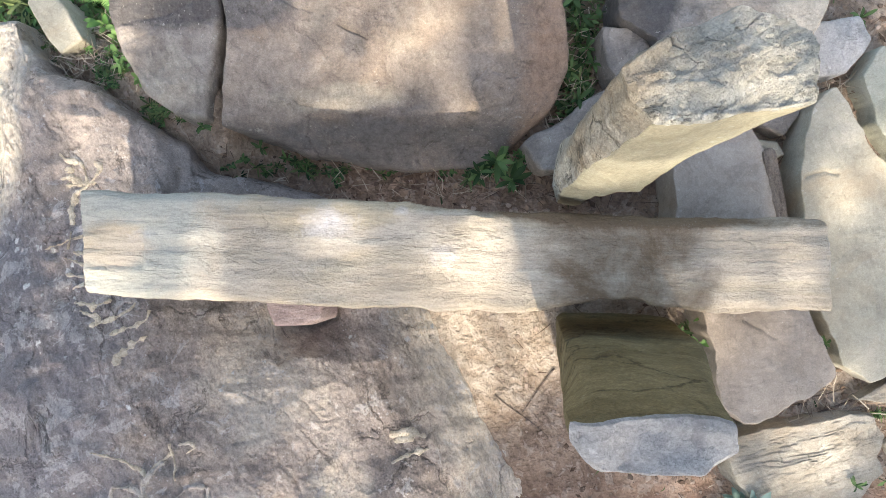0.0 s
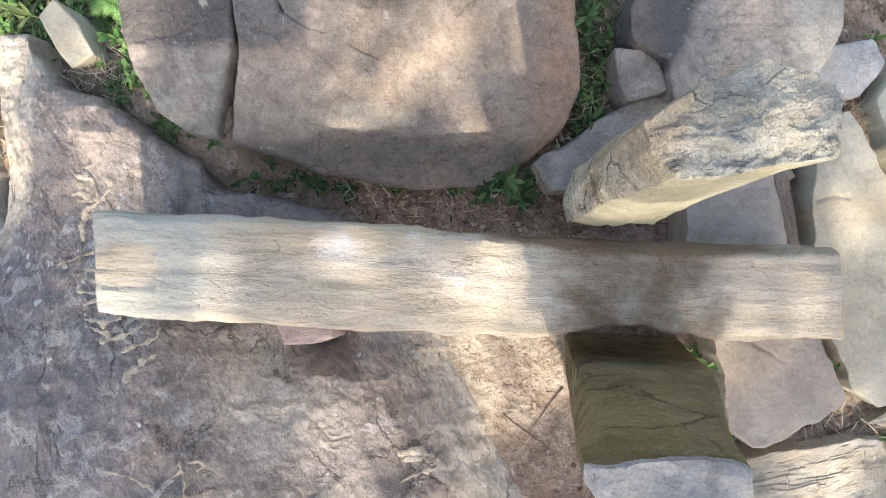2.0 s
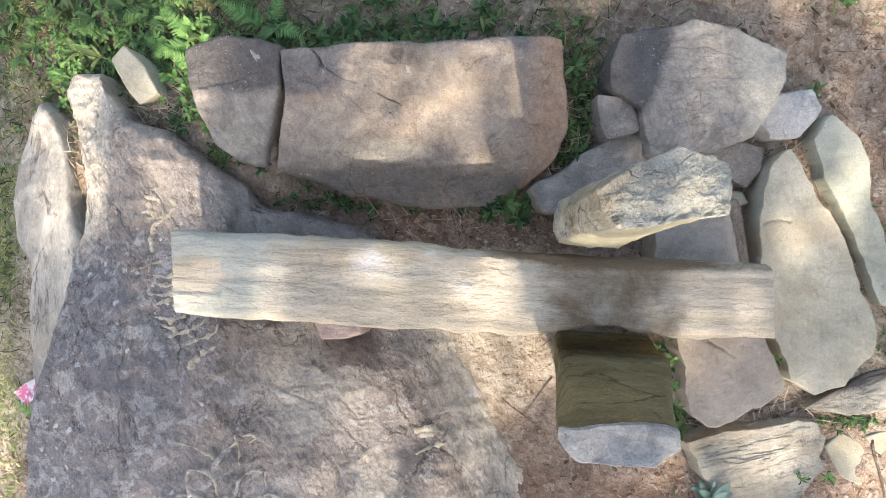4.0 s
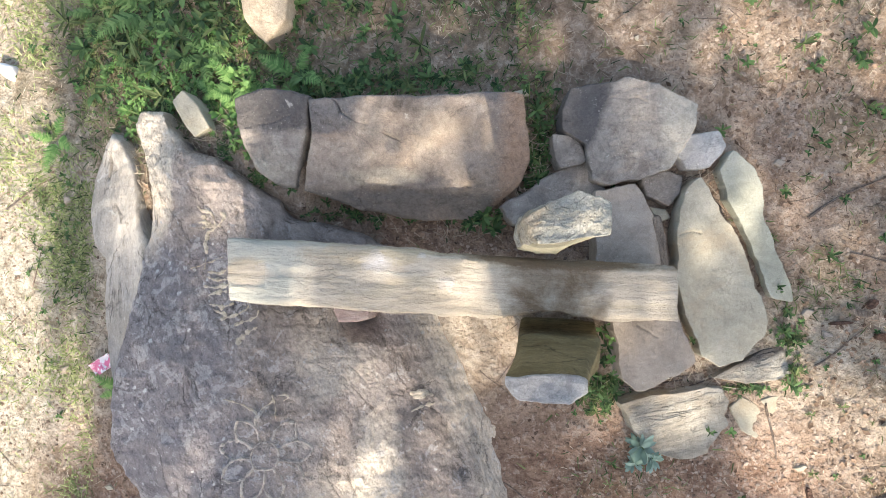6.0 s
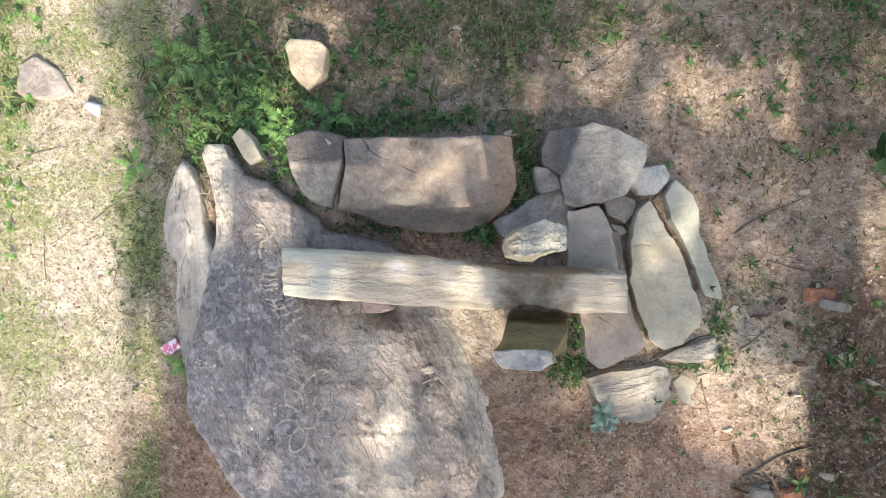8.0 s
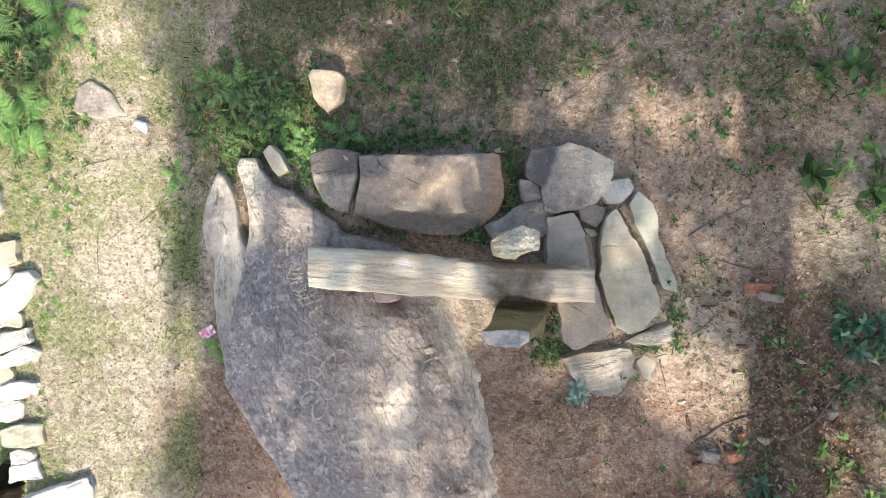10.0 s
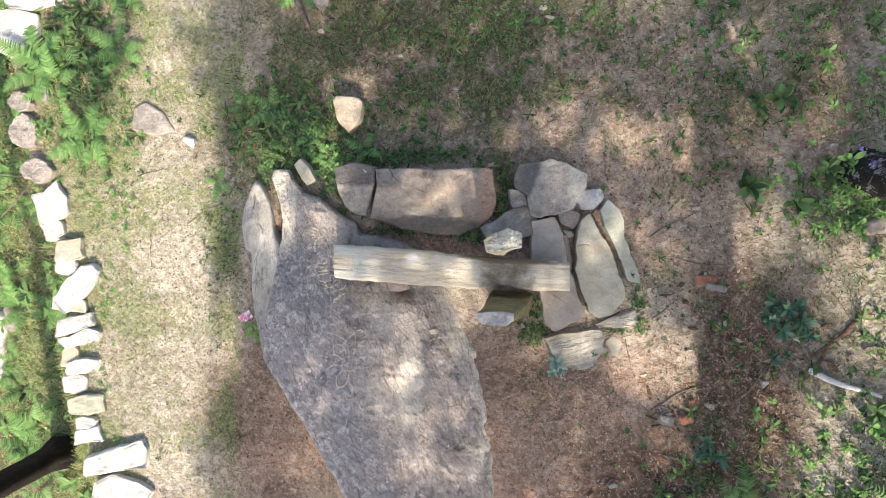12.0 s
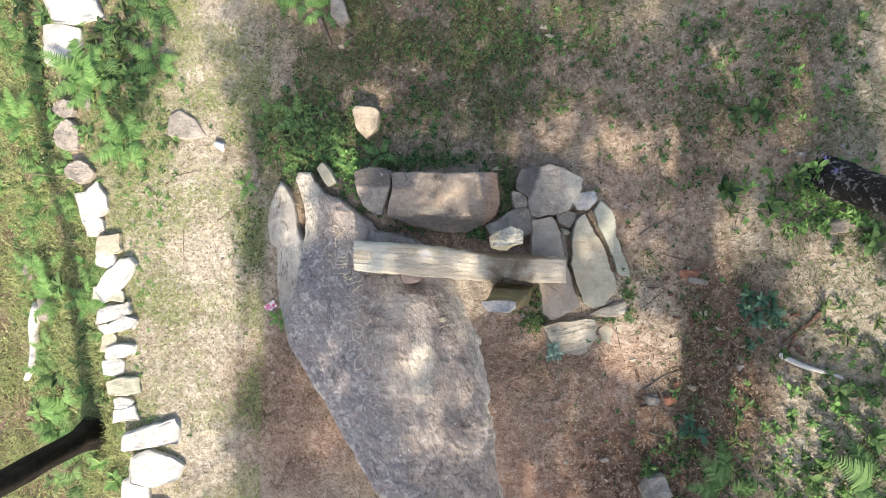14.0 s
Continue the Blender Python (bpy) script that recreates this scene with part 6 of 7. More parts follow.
leafy_patch(places[2::3], 0.07, 0.014, 12, WEED, "weed_patch", "low patch of small-leaved green weeds", "weeds", 3)
low_places = []
for k in range(150):
    y = patchrng.uniform(-4.4, 3.8)
    low_places.append((float(edge_x(y)) - 0.25 - 3.2 * patchrng.random(), y, patchrng.uniform(0.9, 2.0)))
leafy_patch(low_places[::2], 0.13, 0.018, 11, WEED, "weed_patch", "leafy green weeds below the terrace wall", "weeds", 4)
leafy_patch(low_places[1::2], 0.12, 0.022, 10, LIME, "weed_patch", "bright leafy weeds below the terrace wall", "weeds", 5)
weed(1.08, -0.92, SILVER, 26, 1.25, "silvery blue-green rosette plant on red soil")
weed(1.14, -0.98, SILVER, 18, 1.1, "silvery blue-green rosette plant on red soil")
weed(1.06, -1.02, SILVER, 16, 1.0, "silvery blue-green rosette plant on red soil")


def scatter(n, density, box=(-7.4, 4.6, -3.9, 3.7), seed=1, keep_off=True, clump=0.6, size=0.5):
    rng = np.random.default_rng(seed)
    x, y = rng.uniform(box[0], box[1], n), rng.uniform(box[2], box[3], n)
    d = density(x, y) * (1 - clump + clump * 2 * sstep(-0.5, 0.5, fbm(np.c_[x, y, x * 0], size, 4, seed)))
    k = rng.random(n) < d
    x, y = x[k], y[k]
    if keep_off:
        k = ~inside(x, y, OUTLINES)
        x, y = x[k], y[k]
    return np.c_[x, y, gz(x, y)]


def blades(pts, length, width, low, high, seed):
    """Bent grass blades rooted at pts."""
    rng = np.random.default_rng(seed)
    n = len(pts)
    az = rng.random(n) * 6.2832
    el = rng.uniform(low, high, n)
    L = length * rng.uniform(0.5, 1.4, n)
    d = np.c_[np.cos(az), np.sin(az)]
    s = np.c_[-np.sin(az), np.cos(az)] * (width * rng.uniform(0.7, 1.4, n))[:, None]
    bend = rng.normal(0, 0.10, n)[:, None] * np.c_[-np.sin(az), np.cos(az)]
    mid = pts + np.c_[(d + bend) * (L * 0.55 * np.cos(el))[:, None], L * 0.55 * np.sin(el)]
    tip = mid + np.c_[d * (L * 0.5 * np.cos(el * 0.4))[:, None], L * 0.42 * np.sin(el * 0.4)]
    z = np.zeros((n, 1))
    v = np.stack([pts + np.c_[s, z], pts - np.c_[s, z], mid + np.c_[s, z] * 0.8, mid - np.c_[s, z] * 0.8, tip], 1).reshape(-1, 3)
    o = np.arange(n)[:, None] * 5
    f = (o + [0, 1, 3, 2]).tolist() + (o + [2, 3, 4]).tolist()
    return v, f


def d_green(x, y):
    r, g, s, h = cover(x, y)
    return (g * (1 - 0.6 * r) + 0.015) * (1 - 0.85 * bare(x, y)) * (1 - 0.8 * sstep(-2.3, -2.8, x))


def d_straw(x, y):
    r, g, s, h = cover(x, y)
    return (1 - spot(x, y, 0.15, -0.5, 0.5, 0.7)) * np.clip(s * 0.7 + 0.14 + 0.1 * g - 0.3 * r - 0.25 * h - 0.3 * sstep(0.6, 1.3, x) * sstep(1.6, 0.9, y), 0.02, 1) * (1 - 0.75 * bare(x, y))


def d_litter(x, y):
    r, g, s, h = cover(x, y)
    near = np.maximum.reduce([spot(x, y, 2.7, -1.0, 0.6, 1.6), 0.35 * spot(x, y, 2.3, 0.8, 0.8, 0.9), 0.9 * spot(x, y, 0.0, 0.28, 0.9, 0.15), spot(x, y, -1.87, 0.5, 0.12, 0.4), 0.7 * spot(x, y, -1.6, 0.85, 0.25, 0.2), 0.8 * spot(x, y, 1.35, -0.58, 0.35, 0.1)])
    return (0.08 + 0.92 * near) * (1 - 0.75 * sstep(-2.3, -2.7, x)) * (1 - 0.9 * bare(x, y))


grass = scatter(190000, d_green, seed=1)
stuff("grass", blades(grass, 0.055, 0.0032, 0.15, 1.0, 1), GREEN, "short green turf beside the path", "grass")
tall = scatter(26000, lambda x, y: (cover(x, y)[1] > 0.75) * 0.9, seed=2, clump=0.9)
stuff("tall_grass", blades(tall, 0.17, 0.0032, 0.3, 1.1, 2), GREEN, "longer green grass among ferns", "grass")
dry = scatter(170000, d_straw, seed=3, clump=0.9, size=0.35)
stuff("dry_grass", blades(dry, 0.045, 0.0017, 0.02, 0.3, 3), STRAW, "trodden dry straw on the earth", "dry grass")
heap = scatter(13000, lambda x, y: np.maximum.reduce([spot(x, y, -1.5, 0.80, 0.2, 0.16), 0.35 * spot(x, y, -0.2, 0.27, 0.6, 0.08), 0.5 * spot(x, y, 0.5, 0.62, 0.12, 0.3), 0.8 * spot(x, y, 1.2, -0.60, 0.4, 0.07), spot(x, y, 1.40, 0.58, 0.16, 0.06), 0.8 * spot(x, y, 0.52, 0.45, 0.2, 0.12), 0.7 * spot(x, y, -1.9, 0.55, 0.08, 0.3)]), box=(-2.2, 1.8, -0.8, 1.1), seed=27, keep_off=False, clump=0.3)
heap[:, 2] += 0.03
heap = heap[~inside(heap[:, 0], heap[:, 1], OUTLINES, -0.04)]
stuff("straw_heap", blades(heap, 0.08, 0.0015, 0.0, 0.35, 27), STRAW, "dry stalks heaped between the stones", "dry grass")
mat_pts = scatter(60000, lambda x, y: sstep(0.35, 0.9, cover(x, y)[1]), seed=4, clump=0.8, size=0.3)
mat_pts[:, 2] += 0.03 + 0.03 * np.random.default_rng(4).random(len(mat_pts))
stuff("ground_cover", leaf_cards(mat_pts, 0.032, 0.9, np.random.default_rng(5)), WEED, "carpet of small green leaves", "ground cover")
low_pts = scatter(26000, lambda x, y: (x < edge_x(y) - 0.12) * 1.0, box=(-8.5, -3.8, -5.0, 4.4), seed=6, clump=0.8)
low_pts[:, 2] += 0.02 + 0.08 * np.random.default_rng(6).random(len(low_pts))
stuff("undergrowth", leaf_cards(low_pts, 0.05, 1.0, np.random.default_rng(7)), PALE_GRASS, "sunlit green undergrowth below the wall", "undergrowth")
low_blades = scatter(40000, lambda x, y: (x < edge_x(y) - 0.1) * 1.0, box=(-8.5, -3.8, -5.0, 4.4), seed=16, clump=0.9)
stuff("tall_grass", blades(low_blades, 0.20, 0.0045, 0.3, 1.1, 16), PALE_GRASS, "tall sunlit grass below the terrace wall", "grass")
path_blades = scatter(120000, lambda x, y: np.clip(cover(x, y)[1] * 1.0 + 0.34, 0, 1) * (1 - 0.9 * bare(x, y)) * (x < -2.3) * (x > edge_x(y)), box=(-5.4, -2.2, -3.9, 3.7), seed=17, clump=1.0, size=0.35)
stuff("grass", blades(path_blades, 0.042, 0.0036, 0.15, 0.9, 17), PALE_GRASS, "patchy pale green grass along the path", "grass")
lit_pts = scatter(80000, d_litter, seed=8)
lit_pts[:, 2] += 0.008
stuff("leaf_litter", leaf_cards(lit_pts, 0.034, 0.8, np.random.default_rng(8)), LITTER, "dry brown leaf litter on the soil", "leaf litter")
needle_pts = scatter(50000, lambda x, y: np.clip(d_litter(x, y) * 1.2 + 0.1, 0, 1), seed=9)
needle_pts[:, 2] += 0.006
stuff("needles", blades(needle_pts, 0.07, 0.0013, 0.0, 0.2, 9), LITTER, "thin brown needles and stalks on the soil", "needles")


def pebbles(pts, size, seed):
    rng = np.random.default_rng(seed)
    base = np.array([(1, 0, 0), (0, 1, 0), (-1, 0, 0), (0, -1, 0), (0.5, 0.5, 0.6), (-0.5, 0.5, 0.6), (-0.5, -0.5, 0.6), (0.5, -0.5, 0.6)], float)
    tri = np.array([(0, 1, 4), (1, 5, 4), (1, 2, 5), (2, 6, 5), (2, 3, 6), (3, 7, 6), (3, 0, 7), (0, 4, 7), (4, 5, 6), (4, 6, 7)])
    n = len(pts)
    s = size * (0.4 + 1.6 * rng.random(n) ** 3)
    a = rng.random(n) * 6.2832
    ca, sa = np.cos(a), np.sin(a)
    b = base[None] * rng.uniform(0.7, 1.3, (n, 8, 3))
    v = np.stack([b[:, :, 0] * ca[:, None] - 0.7 * b[:, :, 1] * sa[:, None], b[:, :, 0] * sa[:, None] + 0.7 * b[:, :, 1] * ca[:, None], b[:, :, 2] * 0.7 - 0.1], 2)
    v = v * s[:, None, None] + pts[:, None]
    return v.reshape(-1, 3), (np.arange(n)[:, None, None] * 8 + tri[None]).reshape(-1, 3)


peb = scatter(130000, lambda x, y: np.clip(0.25 + 0.6 * cover(x, y)[0] + 0.3 * cover(x, y)[2] - 0.4 * cover(x, y)[1] - 0.6 * cover(x, y)[3], 0.03, 1), box=(-4.2, 4.5, -3.8, 3.6), seed=10)
stuff("gravel", pebbles(peb, 0.0085, 10), PEBBLE, "loose grit and pebbles on the earth", "gravel")

# ---- loose stones, twigs and scraps on the ground ----
looserng = np.random.default_rng(21)
for k in range(110):
    x, y = looserng.uniform(-3.9, 4.1), looserng.uniform(-3.0, 3.0)
    if inside(np.array([x]), np.array([y]), OUTLINES, 0.15)[0]:
        continue
    s = looserng.uniform(0.02, 0.055)
    a = np.sort(looserng.random(6)) * 6.2832
    pts = [(x + s * math.cos(t) * looserng.uniform(0.7, 1.3), y + 0.75 * s * math.sin(t) * looserng.uniform(0.7, 1.2)) for t in a]
    g = float(gz(x, y))
    v, f = boulder_mesh(pts, g + s * 0.4, g - s, n=18, rings=3, edge=s * 0.25, rough=0.003, lump=0.004, jag=0.002, shift=k, flare=0.0, sides=2)
    thing("loose_stone", v, f, (ROCK_TAN, ROCK_SLAB, ROCK_MAUVE, ROCK_BLUE)[k % 4], "small loose stone half sunk in the earth", "stone", "loose stones on the path")


def twig(x0, y0, x1, y1, r, mat=TWIG, name="twig", label="thin dry twig lying on the ground", lift=0.0, seed=0):
    u = np.linspace(0, 1, 12)
    x = x0 + (x1 - x0) * u
    y = y0 + (y1 - y0) * u
    off = 0.05 * math.hypot(x1 - x0, y1 - y0) * np.sin(u * 5 + seed)
    x, y = x - off * (y1 - y0), y + off * (x1 - x0) + off * 0.2
    z = gz(x, y) + r * 0.7 + lift * u
    v, f = tube_mesh(np.c_[x, y, z], np.linspace(r, r * 0.45, 12), 7, 0.12, seed)
    thing(name, v, f, mat, label, name.replace("_", " "), "twigs on the ground")


for k, (a, b, c, d, r) in enumerate(((1.95, 0.35, 2.35, 0.62, .008), (2.35, 0.62, 2.42, 0.82, .006), (2.15, 0.15, 2.62, 0.10, .007), (2.0, -0.45, 2.22, -0.25, .006), (1.76, -0.66, 1.82, -0.98, .007), (2.05, -1.32, 2.45, -1.05, .010),
                                      (2.10, -1.30, 2.35, -1.38, .009), (2.9, -0.2, 3.5, -0.45, .008), (3.3, -0.1, 3.7, -0.6, .007), (2.7, -1.2, 2.95, -0.8, .012), (2.6, -0.6, 2.8, -0.9, .010), (-2.95, 0.35, -2.6, 0.55, .006),
                                      (0.35, -1.2, 0.55, -1.35, .004), (-3.55, 0.85, -3.25, 0.95, .008), (-3.4, 0.2, -3.38, -0.15, .006), (0.9, 1.4, 1.35, 1.9, .004), (0.2, 1.35, 0.45, 1.75, .004), (1.25, 0.36, 1.20, 0.60, .006), (1.1, 0.62, 1.4, 0.50, .005),
                                      (1.32, -0.56, 1.0, -0.62, .005), (1.2, -0.57, 1.45, -0.50, .004), (1.5, -0.53, 1.3, -0.62, .005), (0.42, -0.45, 0.30, -0.62, .004), (0.2, -0.55, 0.4, -0.72, .003), (2.2, -1.9, 2.5, -1.75, .008), (3.5, 1.35, 3.1, 1.2, .006))):
    twig(a, b, c, d, r, seed=k)
twigrng = np.random.default_rng(91)
for k in range(70):
    cx, cy, sx, sy = ((2.3, 0.4, 0.35, 0.6), (2.0, 1.3, 0.5, 0.35), (2.4, -1.2, 0.3, 0.5), (3.1, -0.8, 0.4, 0.6), (-0.1, 0.26, 0.5, 0.04), (1.35, 0.6, 0.15, 0.04), (1.5, -1.9, 0.5, 0.4), (-2.9, -0.3, 0.4, 1.2), (0.6, 1.5, 0.6, 0.25), (3.3, 1.2, 0.3, 0.5))[k % 10]
    x, y, a, L = cx + sx * twigrng.normal(0, 0.8), cy + sy * twigrng.normal(0, 0.8), twigrng.random() * 6.28, twigrng.uniform(0.08, 0.32)
    if not inside(np.array([x]), np.array([y]), OUTLINES, 0.05)[0]:
        twig(x, y, x + L * math.cos(a), y + L * math.sin(a), twigrng.uniform(0.002, 0.0045), seed=100 + k)
twig(3.20, -0.78, 3.66, -0.95, 0.030, PALE_WOOD, "bleached_branch", "stripped white branch lying on the bank", 0.03, 3)
twig(3.48, -0.32, 3.22, -0.66, 0.022, BARK_CHIP, "rotten_branch", "rotten dark branch broken on the bank", 0.0, 6)
twig(3.34, -0.48, 3.24, -0.82, 0.018, BARK_CHIP, "rotten_branch", "rotten dark branch broken on the bank", 0.0, 8)
twig(-1.72, 2.75, -1.58, 2.45, 0.035, TWIG, "rotten_branch", "rotten brown stump piece in the turf", 0.0, 9)


def brick(x, y, turn, mat, label, size=(0.2, 0.09, 0.06)):
    bm = bmesh.new()
    bmesh.ops.create_cube(bm, size=1)
    bmesh.ops.scale(bm, vec=size, verts=bm.verts)
    bmesh.ops.bevel(bm, geom=bm.edges[:], offset=0.008, segments=2, affect="EDGES")
    bmesh.ops.subdivide_edges(bm, edges=[e for e in bm.edges if e.calc_length() > 0.03], cuts=5, use_grid_fill=True)
    for v in bm.verts:
        v.co += 0.006 * noise.noise_vector(v.co * 22 + Vector((x, y, 0)))
    me = bpy.data.meshes.new("brick")
    bm.to_mesh(me)
    bm.free()
    me.materials.append(mat)
    ob = tagged(new("brick", me), label, "brick", "broken bricks on the bank")
    ob.matrix_world = pose(x, y, float(gz(x, y)) + 0.022, 6, 4, turn)


brick(2.46, -0.045, 2, BRICK, "worn orange-red brick lying on soil")
brick(2.55, -0.115, -8, ROCK_BLUE, "grey broken brick lying beside a red one", (0.22, 0.06, 0.05))
brick(2.33, -1.40, 12, BRICK, "broken red brick half buried in soil", (0.13, 0.08, 0.06))
brick(2.16, -1.43, -10, ROCK_BLUE, "sooty grey brick piece in soil", (0.14, 0.09, 0.06))
brick(2.38, -1.25, 100, BRICK, "red brick fragment beside litter", (0.09, 0.05, 0.05))

stone("edge_rock", [(2.08, -2.40), (2.12, -2.26), (2.28, -2.22), (2.35, -2.40), (2.2, -2.56), (2.1, -2.5)], lambda x, y: 0.40 + 0.2 * (x - 2.2), 0.1, ROCK_BLUE, "grey lichen-covered rock at the foot of the bank", "rock", n=140, rings=26, edge=0.015, lump=0.04, rough=0.012, ledge=0.02, jag=0.015, shift=31)
stone("edge_rock", [(3.5, 0.52), (3.62, 0.60), (3.75, 0.55), (3.72, 0.44), (3.55, 0.42)], lambda x, y: 1.07 + 0 * x, 0.8, ROCK_MAUVE, "grey rock beside the leaning tree", "rock", n=60, rings=10, edge=0.04, lump=0.02, shift=33)
stone("edge_rock", [(-1.58, 2.98), (-1.45, 2.95), (-1.35, 2.7), (-1.44, 2.62), (-1.56, 2.75)], lambda x, y: -0.1 + 0 * x, -0.4, ROCK_BLUE, "grey rock in the turf", "rock", n=60, rings=10, edge=0.03, lump=0.02, shift=34)

chiprng = np.random.default_rng(77)
for k in range(46):
    cx, cy, sx, sy = ((2.75, -0.9, 0.3, 0.7), (2.25, -1.3, 0.25, 0.25), (2.3, -0.2, 0.35, 0.5), (3.2, -0.6, 0.35, 0.35), (2.1, -1.9, 0.4, 0.4))[k % 5]
    x, y = cx + sx * chiprng.normal(0, 0.7), cy + sy * chiprng.normal(0, 0.7)
    if inside(np.array([x]), np.array([y]), OUTLINES, 0.1)[0]:
        continue
    L, w, a = chiprng.uniform(0.05, 0.16), chiprng.uniform(0.015, 0.04), chiprng.random() * 3.14
    g = float(gz(x, y))
    pts = [(x + u * L / 2 * math.cos(a) - q * w / 2 * math.sin(a), y + u * L / 2 * math.sin(a) + q * w / 2 * math.cos(a)) for u, q in ((-1, -0.4), (-0.3, -1), (0.7, -0.8), (1, 0.1), (0.5, 1), (-0.6, 0.9))]
    v, f = boulder_mesh(pts, g + 0.022, g - 0.01, n=18, rings=3, edge=0.004, rough=0.003, lump=0.004, jag=0.003, shift=k, flare=0.0, sides=2)
    thing("bark_chip", v, f, (BARK_CHIP, BARK_CHIP, ROCK_WOOD)[k % 3], "broken chip of brown bark on the soil", "bark", "bark chips on the bank")


def cup(x, y):
    """A crushed white cup lying on its side."""
    g = float(gz(x, y))
    path = np.array([(x - 0.05, y + 0.02, g + 0.035), (x - 0.02, y + 0.01, g + 0.037), (x + 0.02, y - 0.01, g + 0.04), (x + 0.055, y - 0.02, g + 0.042)])
    v, f = tube_mesh(path, [0.032, 0.036, 0.041, 0.045], 20, 0.25, 5.0)
    thing("plastic_cup", v, f, PLASTIC, "crushed white plastic cup on the grass", "cup")


cup(-2.93, 1.25)


def wrapper(x, y):
    g = float(gz(x, y))
    k = 12
    u, w = np.meshgrid(np.linspace(-0.07, 0.07, k), np.linspace(-0.045, 0.045, k))
    a = 0.6
    v = np.c_[x + (u * math.cos(a) - w * math.sin(a)).ravel(), y + (u * math.sin(a) + w * math.cos(a)).ravel(), np.zeros(k * k)]
    v[:, 2] = g + 0.035 + 0.02 * fbm(v, 0.05, 3, 3.0)
    low = v.copy()
    low[:, 2] -= 0.012
    f = grid_faces(k, k, False)
    thing("foil_wrapper", np.vstack([v, low]), np.vstack([f, f[:, ::-1] + k * k]).tolist(), PINK, "crumpled pink and white foil wrapper on straw", "wrapper")


wrapper(-2.22, -0.66)

# ---- violet flowers on the bank ----
for x, y, h in ((3.42, 1.0, 0.22), (3.50, 0.82, 0.2), (3.36, 1.12, 0.2)):
    g = float(gz(x, y))
    hd = holder("flower", (x, y, g), "violet flower spike on the bank", "flower", "violet flowers")
    part("stem", *tube_mesh([(x, y, g - 0.02), (x + 0.005, y, g + h / 2), (x, y, g + h)], [0.003, 0.003, 0.002], 5), WEED, hd)
    pts = np.array([x, y, g + h]) + np.random.default_rng(int(x * 100)).normal(0, 0.016, (14, 3))
    part("blossom", *leaf_cards(pts, 0.022, 1.6, np.random.default_rng(2)), PURPLE, hd, "small violet petals", smooth=False)

# ---- dry-stone terrace wall along the west edge ----
wall = tagged(new("terrace_wall"), "dry-stone terrace wall of pale rough stones", "stone wall")
wall.location = (-4.4, 0, -2.3)
wallrng = np.random.default_rng(5)
CAPS = [(-4.60, 0.50, 0.36, 0.34, 20), (-4.58, 0.22, 0.22, 0.18, 10), (-4.38, 0.0, 0.32, 0.22, 5), (-4.42, -0.20, 0.24, 0.16, 0), (-4.28, -0.42, 0.52, 0.20, 48), (-4.38, -0.62, 0.34, 0.16, -5), (-4.28, -0.84, 0.46, 0.17, 14), (-4.24, -1.02, 0.40, 0.15, 16),
        (-4.36, -1.24, 0.22, 0.20, 0), (-4.2, -1.33, 0.34, 0.14, 15), (-4.30, -1.53, 0.24, 0.2, 5), (-4.12, -1.77, 0.38, 0.18, 6), (-4.14, -1.98, 0.24, 0.15, 0), (-4.10, -2.12, 0.30, 0.14, 6), (-3.72, -2.36, 0.68, 0.26, 12), (-3.68, -2.78, 0.66, 0.34, 4),
        (-3.93, -3.06, 0.30, 0.30, 0), (-3.7, -3.4, 0.5, 0.3, 10), (-5.08, 2.50, 0.46, 0.40, 0), (-4.92, 2.95, 0.60, 0.34, 5)]


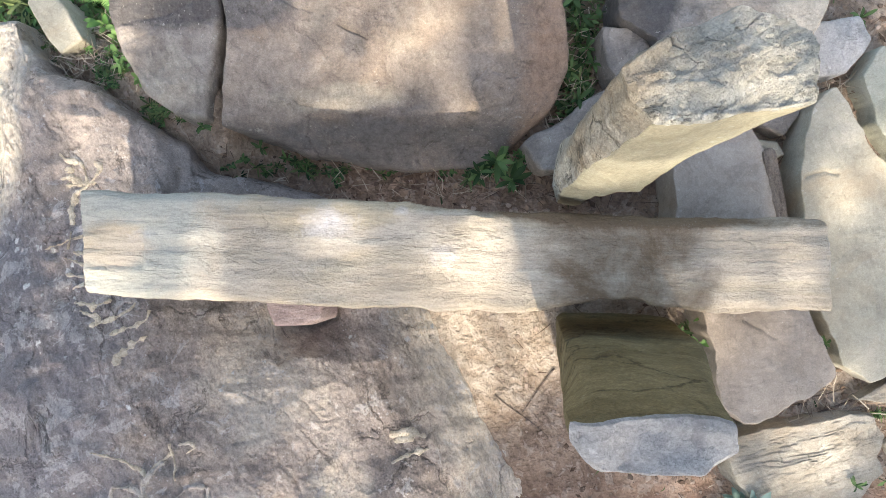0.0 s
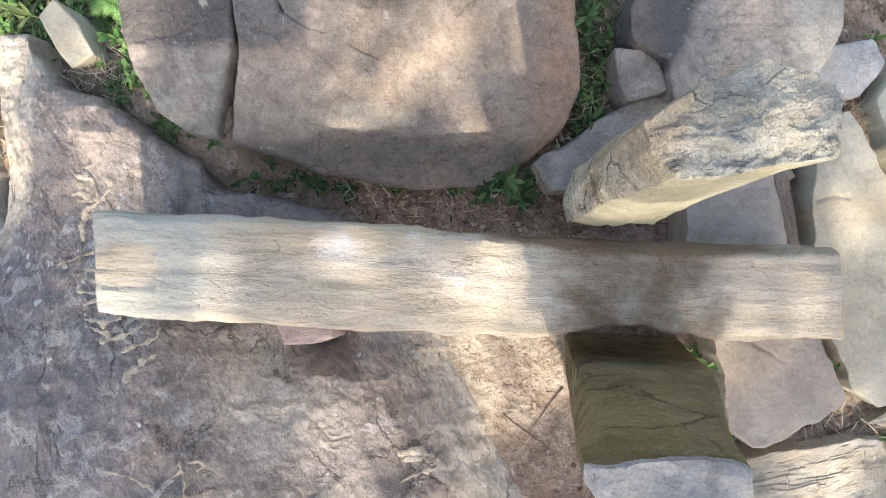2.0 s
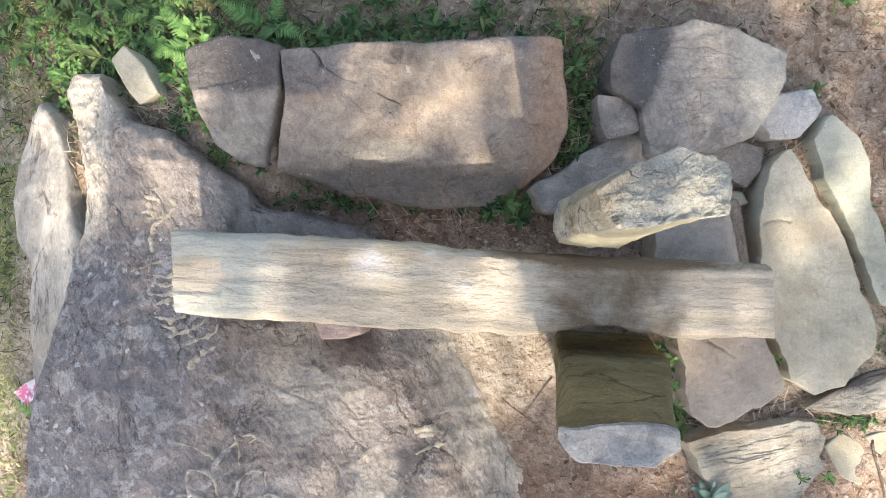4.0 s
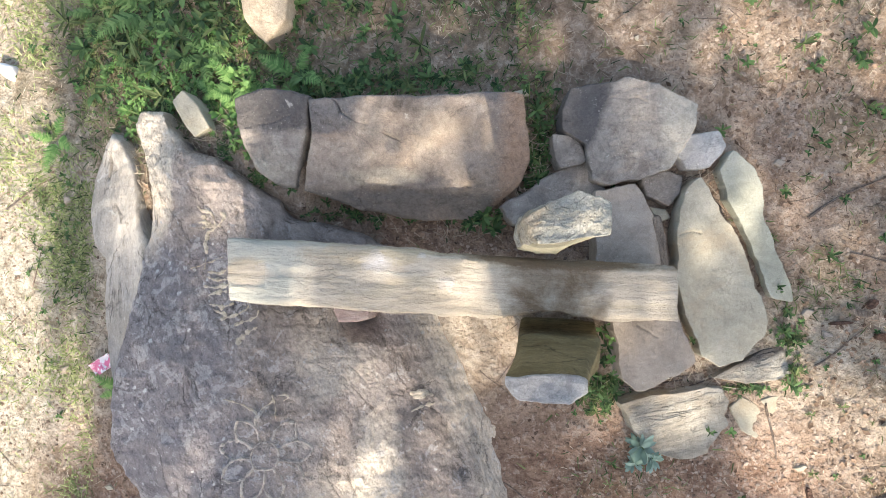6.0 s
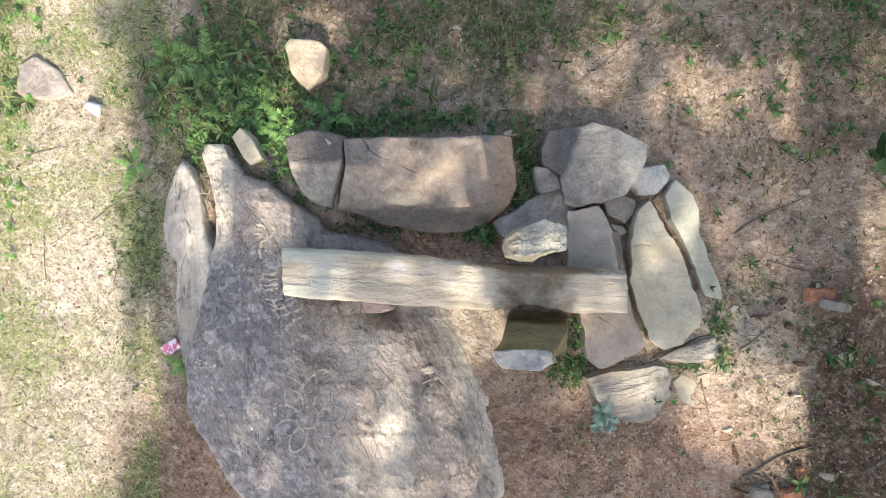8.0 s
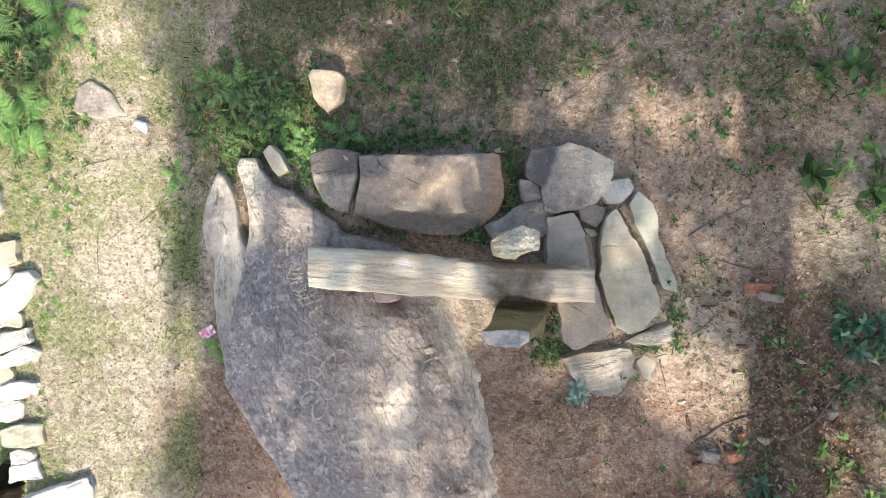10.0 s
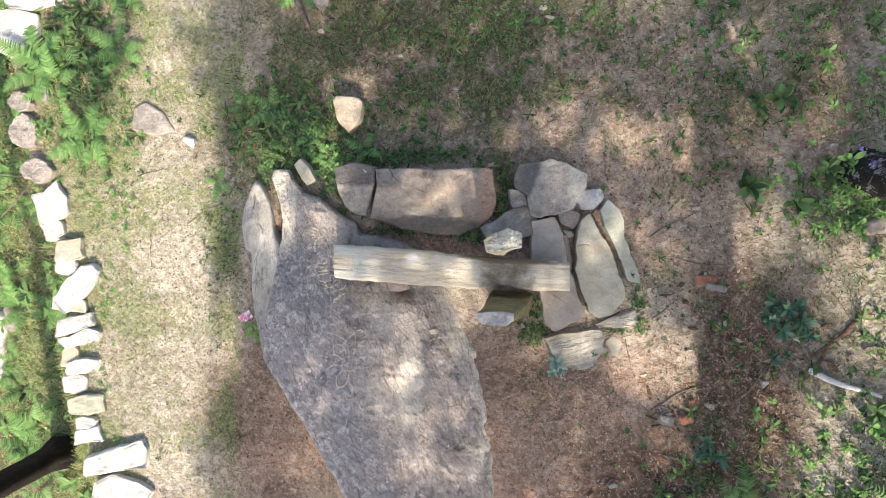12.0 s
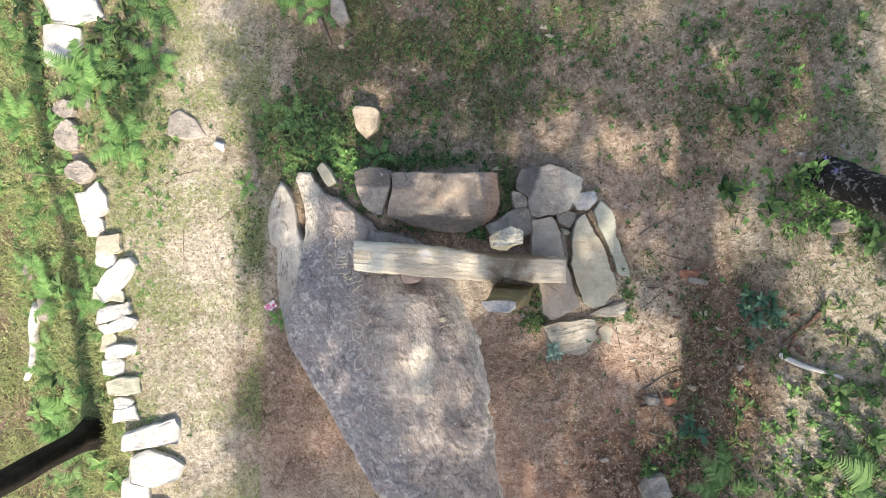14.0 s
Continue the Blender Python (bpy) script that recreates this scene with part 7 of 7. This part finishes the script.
def wall_stone(x, y, lx, ly, turn, z0, z1, k):
    a = math.radians(turn)
    pts = []
    for sx, sy in ((-1, -1), (0, -1.1), (1, -0.8), (1.05, 0.3), (0.8, 1), (-0.2, 1.05), (-1, 0.8)):
        px, py = sx * lx / 2 * wallrng.uniform(0.7, 1.12), sy * ly / 2 * wallrng.uniform(0.65, 1.15)
        pts.append((x + px * math.cos(a) - py * math.sin(a), y + px * math.sin(a) + py * math.cos(a)))
    v, f = boulder_mesh(pts, lambda xx, yy: z1 + 0 * xx + wallrng.uniform(-0.06, 0.06) * (xx - x), z0, n=44, rings=7, edge=0.012, rough=0.010, lump=0.015, ledge=0.012, jag=0.012, shift=40 + k, flare=0.0, sides=2, cut=0.04)
    part("wall_stone", v, f, (ROCK_WHITE, ROCK_WHITE, ROCK_SLAB, ROCK_WHITE, ROCK_WHITE, ROCK_GREEN)[k % 6] if z1 > -0.85 and lx < 0.5 else ROCK_WHITE if z1 > -0.85 else (ROCK_TAN, ROCK_SLAB, ROCK_GREEN)[k % 3], wall)
    return pts


for k, (x, y, lx, ly, turn) in enumerate(CAPS):
    top = float(gz(max(x + lx / 2, float(edge_x(y)) + 0.1), y, False)) + 0.06
    wall_stone(x + 0.03, y, lx * 1.15, ly * 1.3, turn, top - 0.2, top, k)
for row in range(5):
    y = -3.9 + 0.15 * row
    while y < 1.2:
        ly = wallrng.uniform(0.22, 0.42)
        z1 = -0.85 - 0.26 * row
        wall_stone(float(edge_x(y)) + 0.06, y + ly / 2, wallrng.uniform(0.26, 0.36), ly * 0.95, 0, z1 - 0.25, z1, int(y * 10))
        y += ly
for x, y, lx, ly in ((-5.0, 1.67, 0.28, 0.24), (-4.95, 1.33, 0.34, 0.4), (-4.78, 0.9, 0.36, 0.28), (-6.9, -1.1, 0.3, 0.8), (-7.3, -0.6, 0.3, 0.4), (-4.7, 1.75, 0.12, 0.2)):
    g = float(gz(x, y, False))
    stone("edge_rock", [(x + lx / 2 * math.cos(t) * wallrng.uniform(0.85, 1.1), y + ly / 2 * math.sin(t) * wallrng.uniform(0.85, 1.1)) for t in np.linspace(0, 5.5, 8)], g + 0.10, g - 0.25,
          ROCK_BLUE, "grey rough rock at the terrace edge", "rock", n=90, rings=16, edge=0.012, lump=0.03, rough=0.012, ledge=0.02, jag=0.02, cut=0.03, shift=lx * 90)
twig(-7.0, -1.2, -7.45, -2.5, 0.11, PALE_WOOD, "bleached_branch", "bleached dead branch below the wall", 0.05, 4)
twig(-4.9, 1.3, -6.2, 0.4, 0.012, TWIG, "twig", "bare forked twig hanging over the terrace edge", 0.9, 2)
twig(-5.0, 1.2, -6.4, 0.9, 0.010, TWIG, "twig", "bare forked twig hanging over the terrace edge", 0.9, 5)
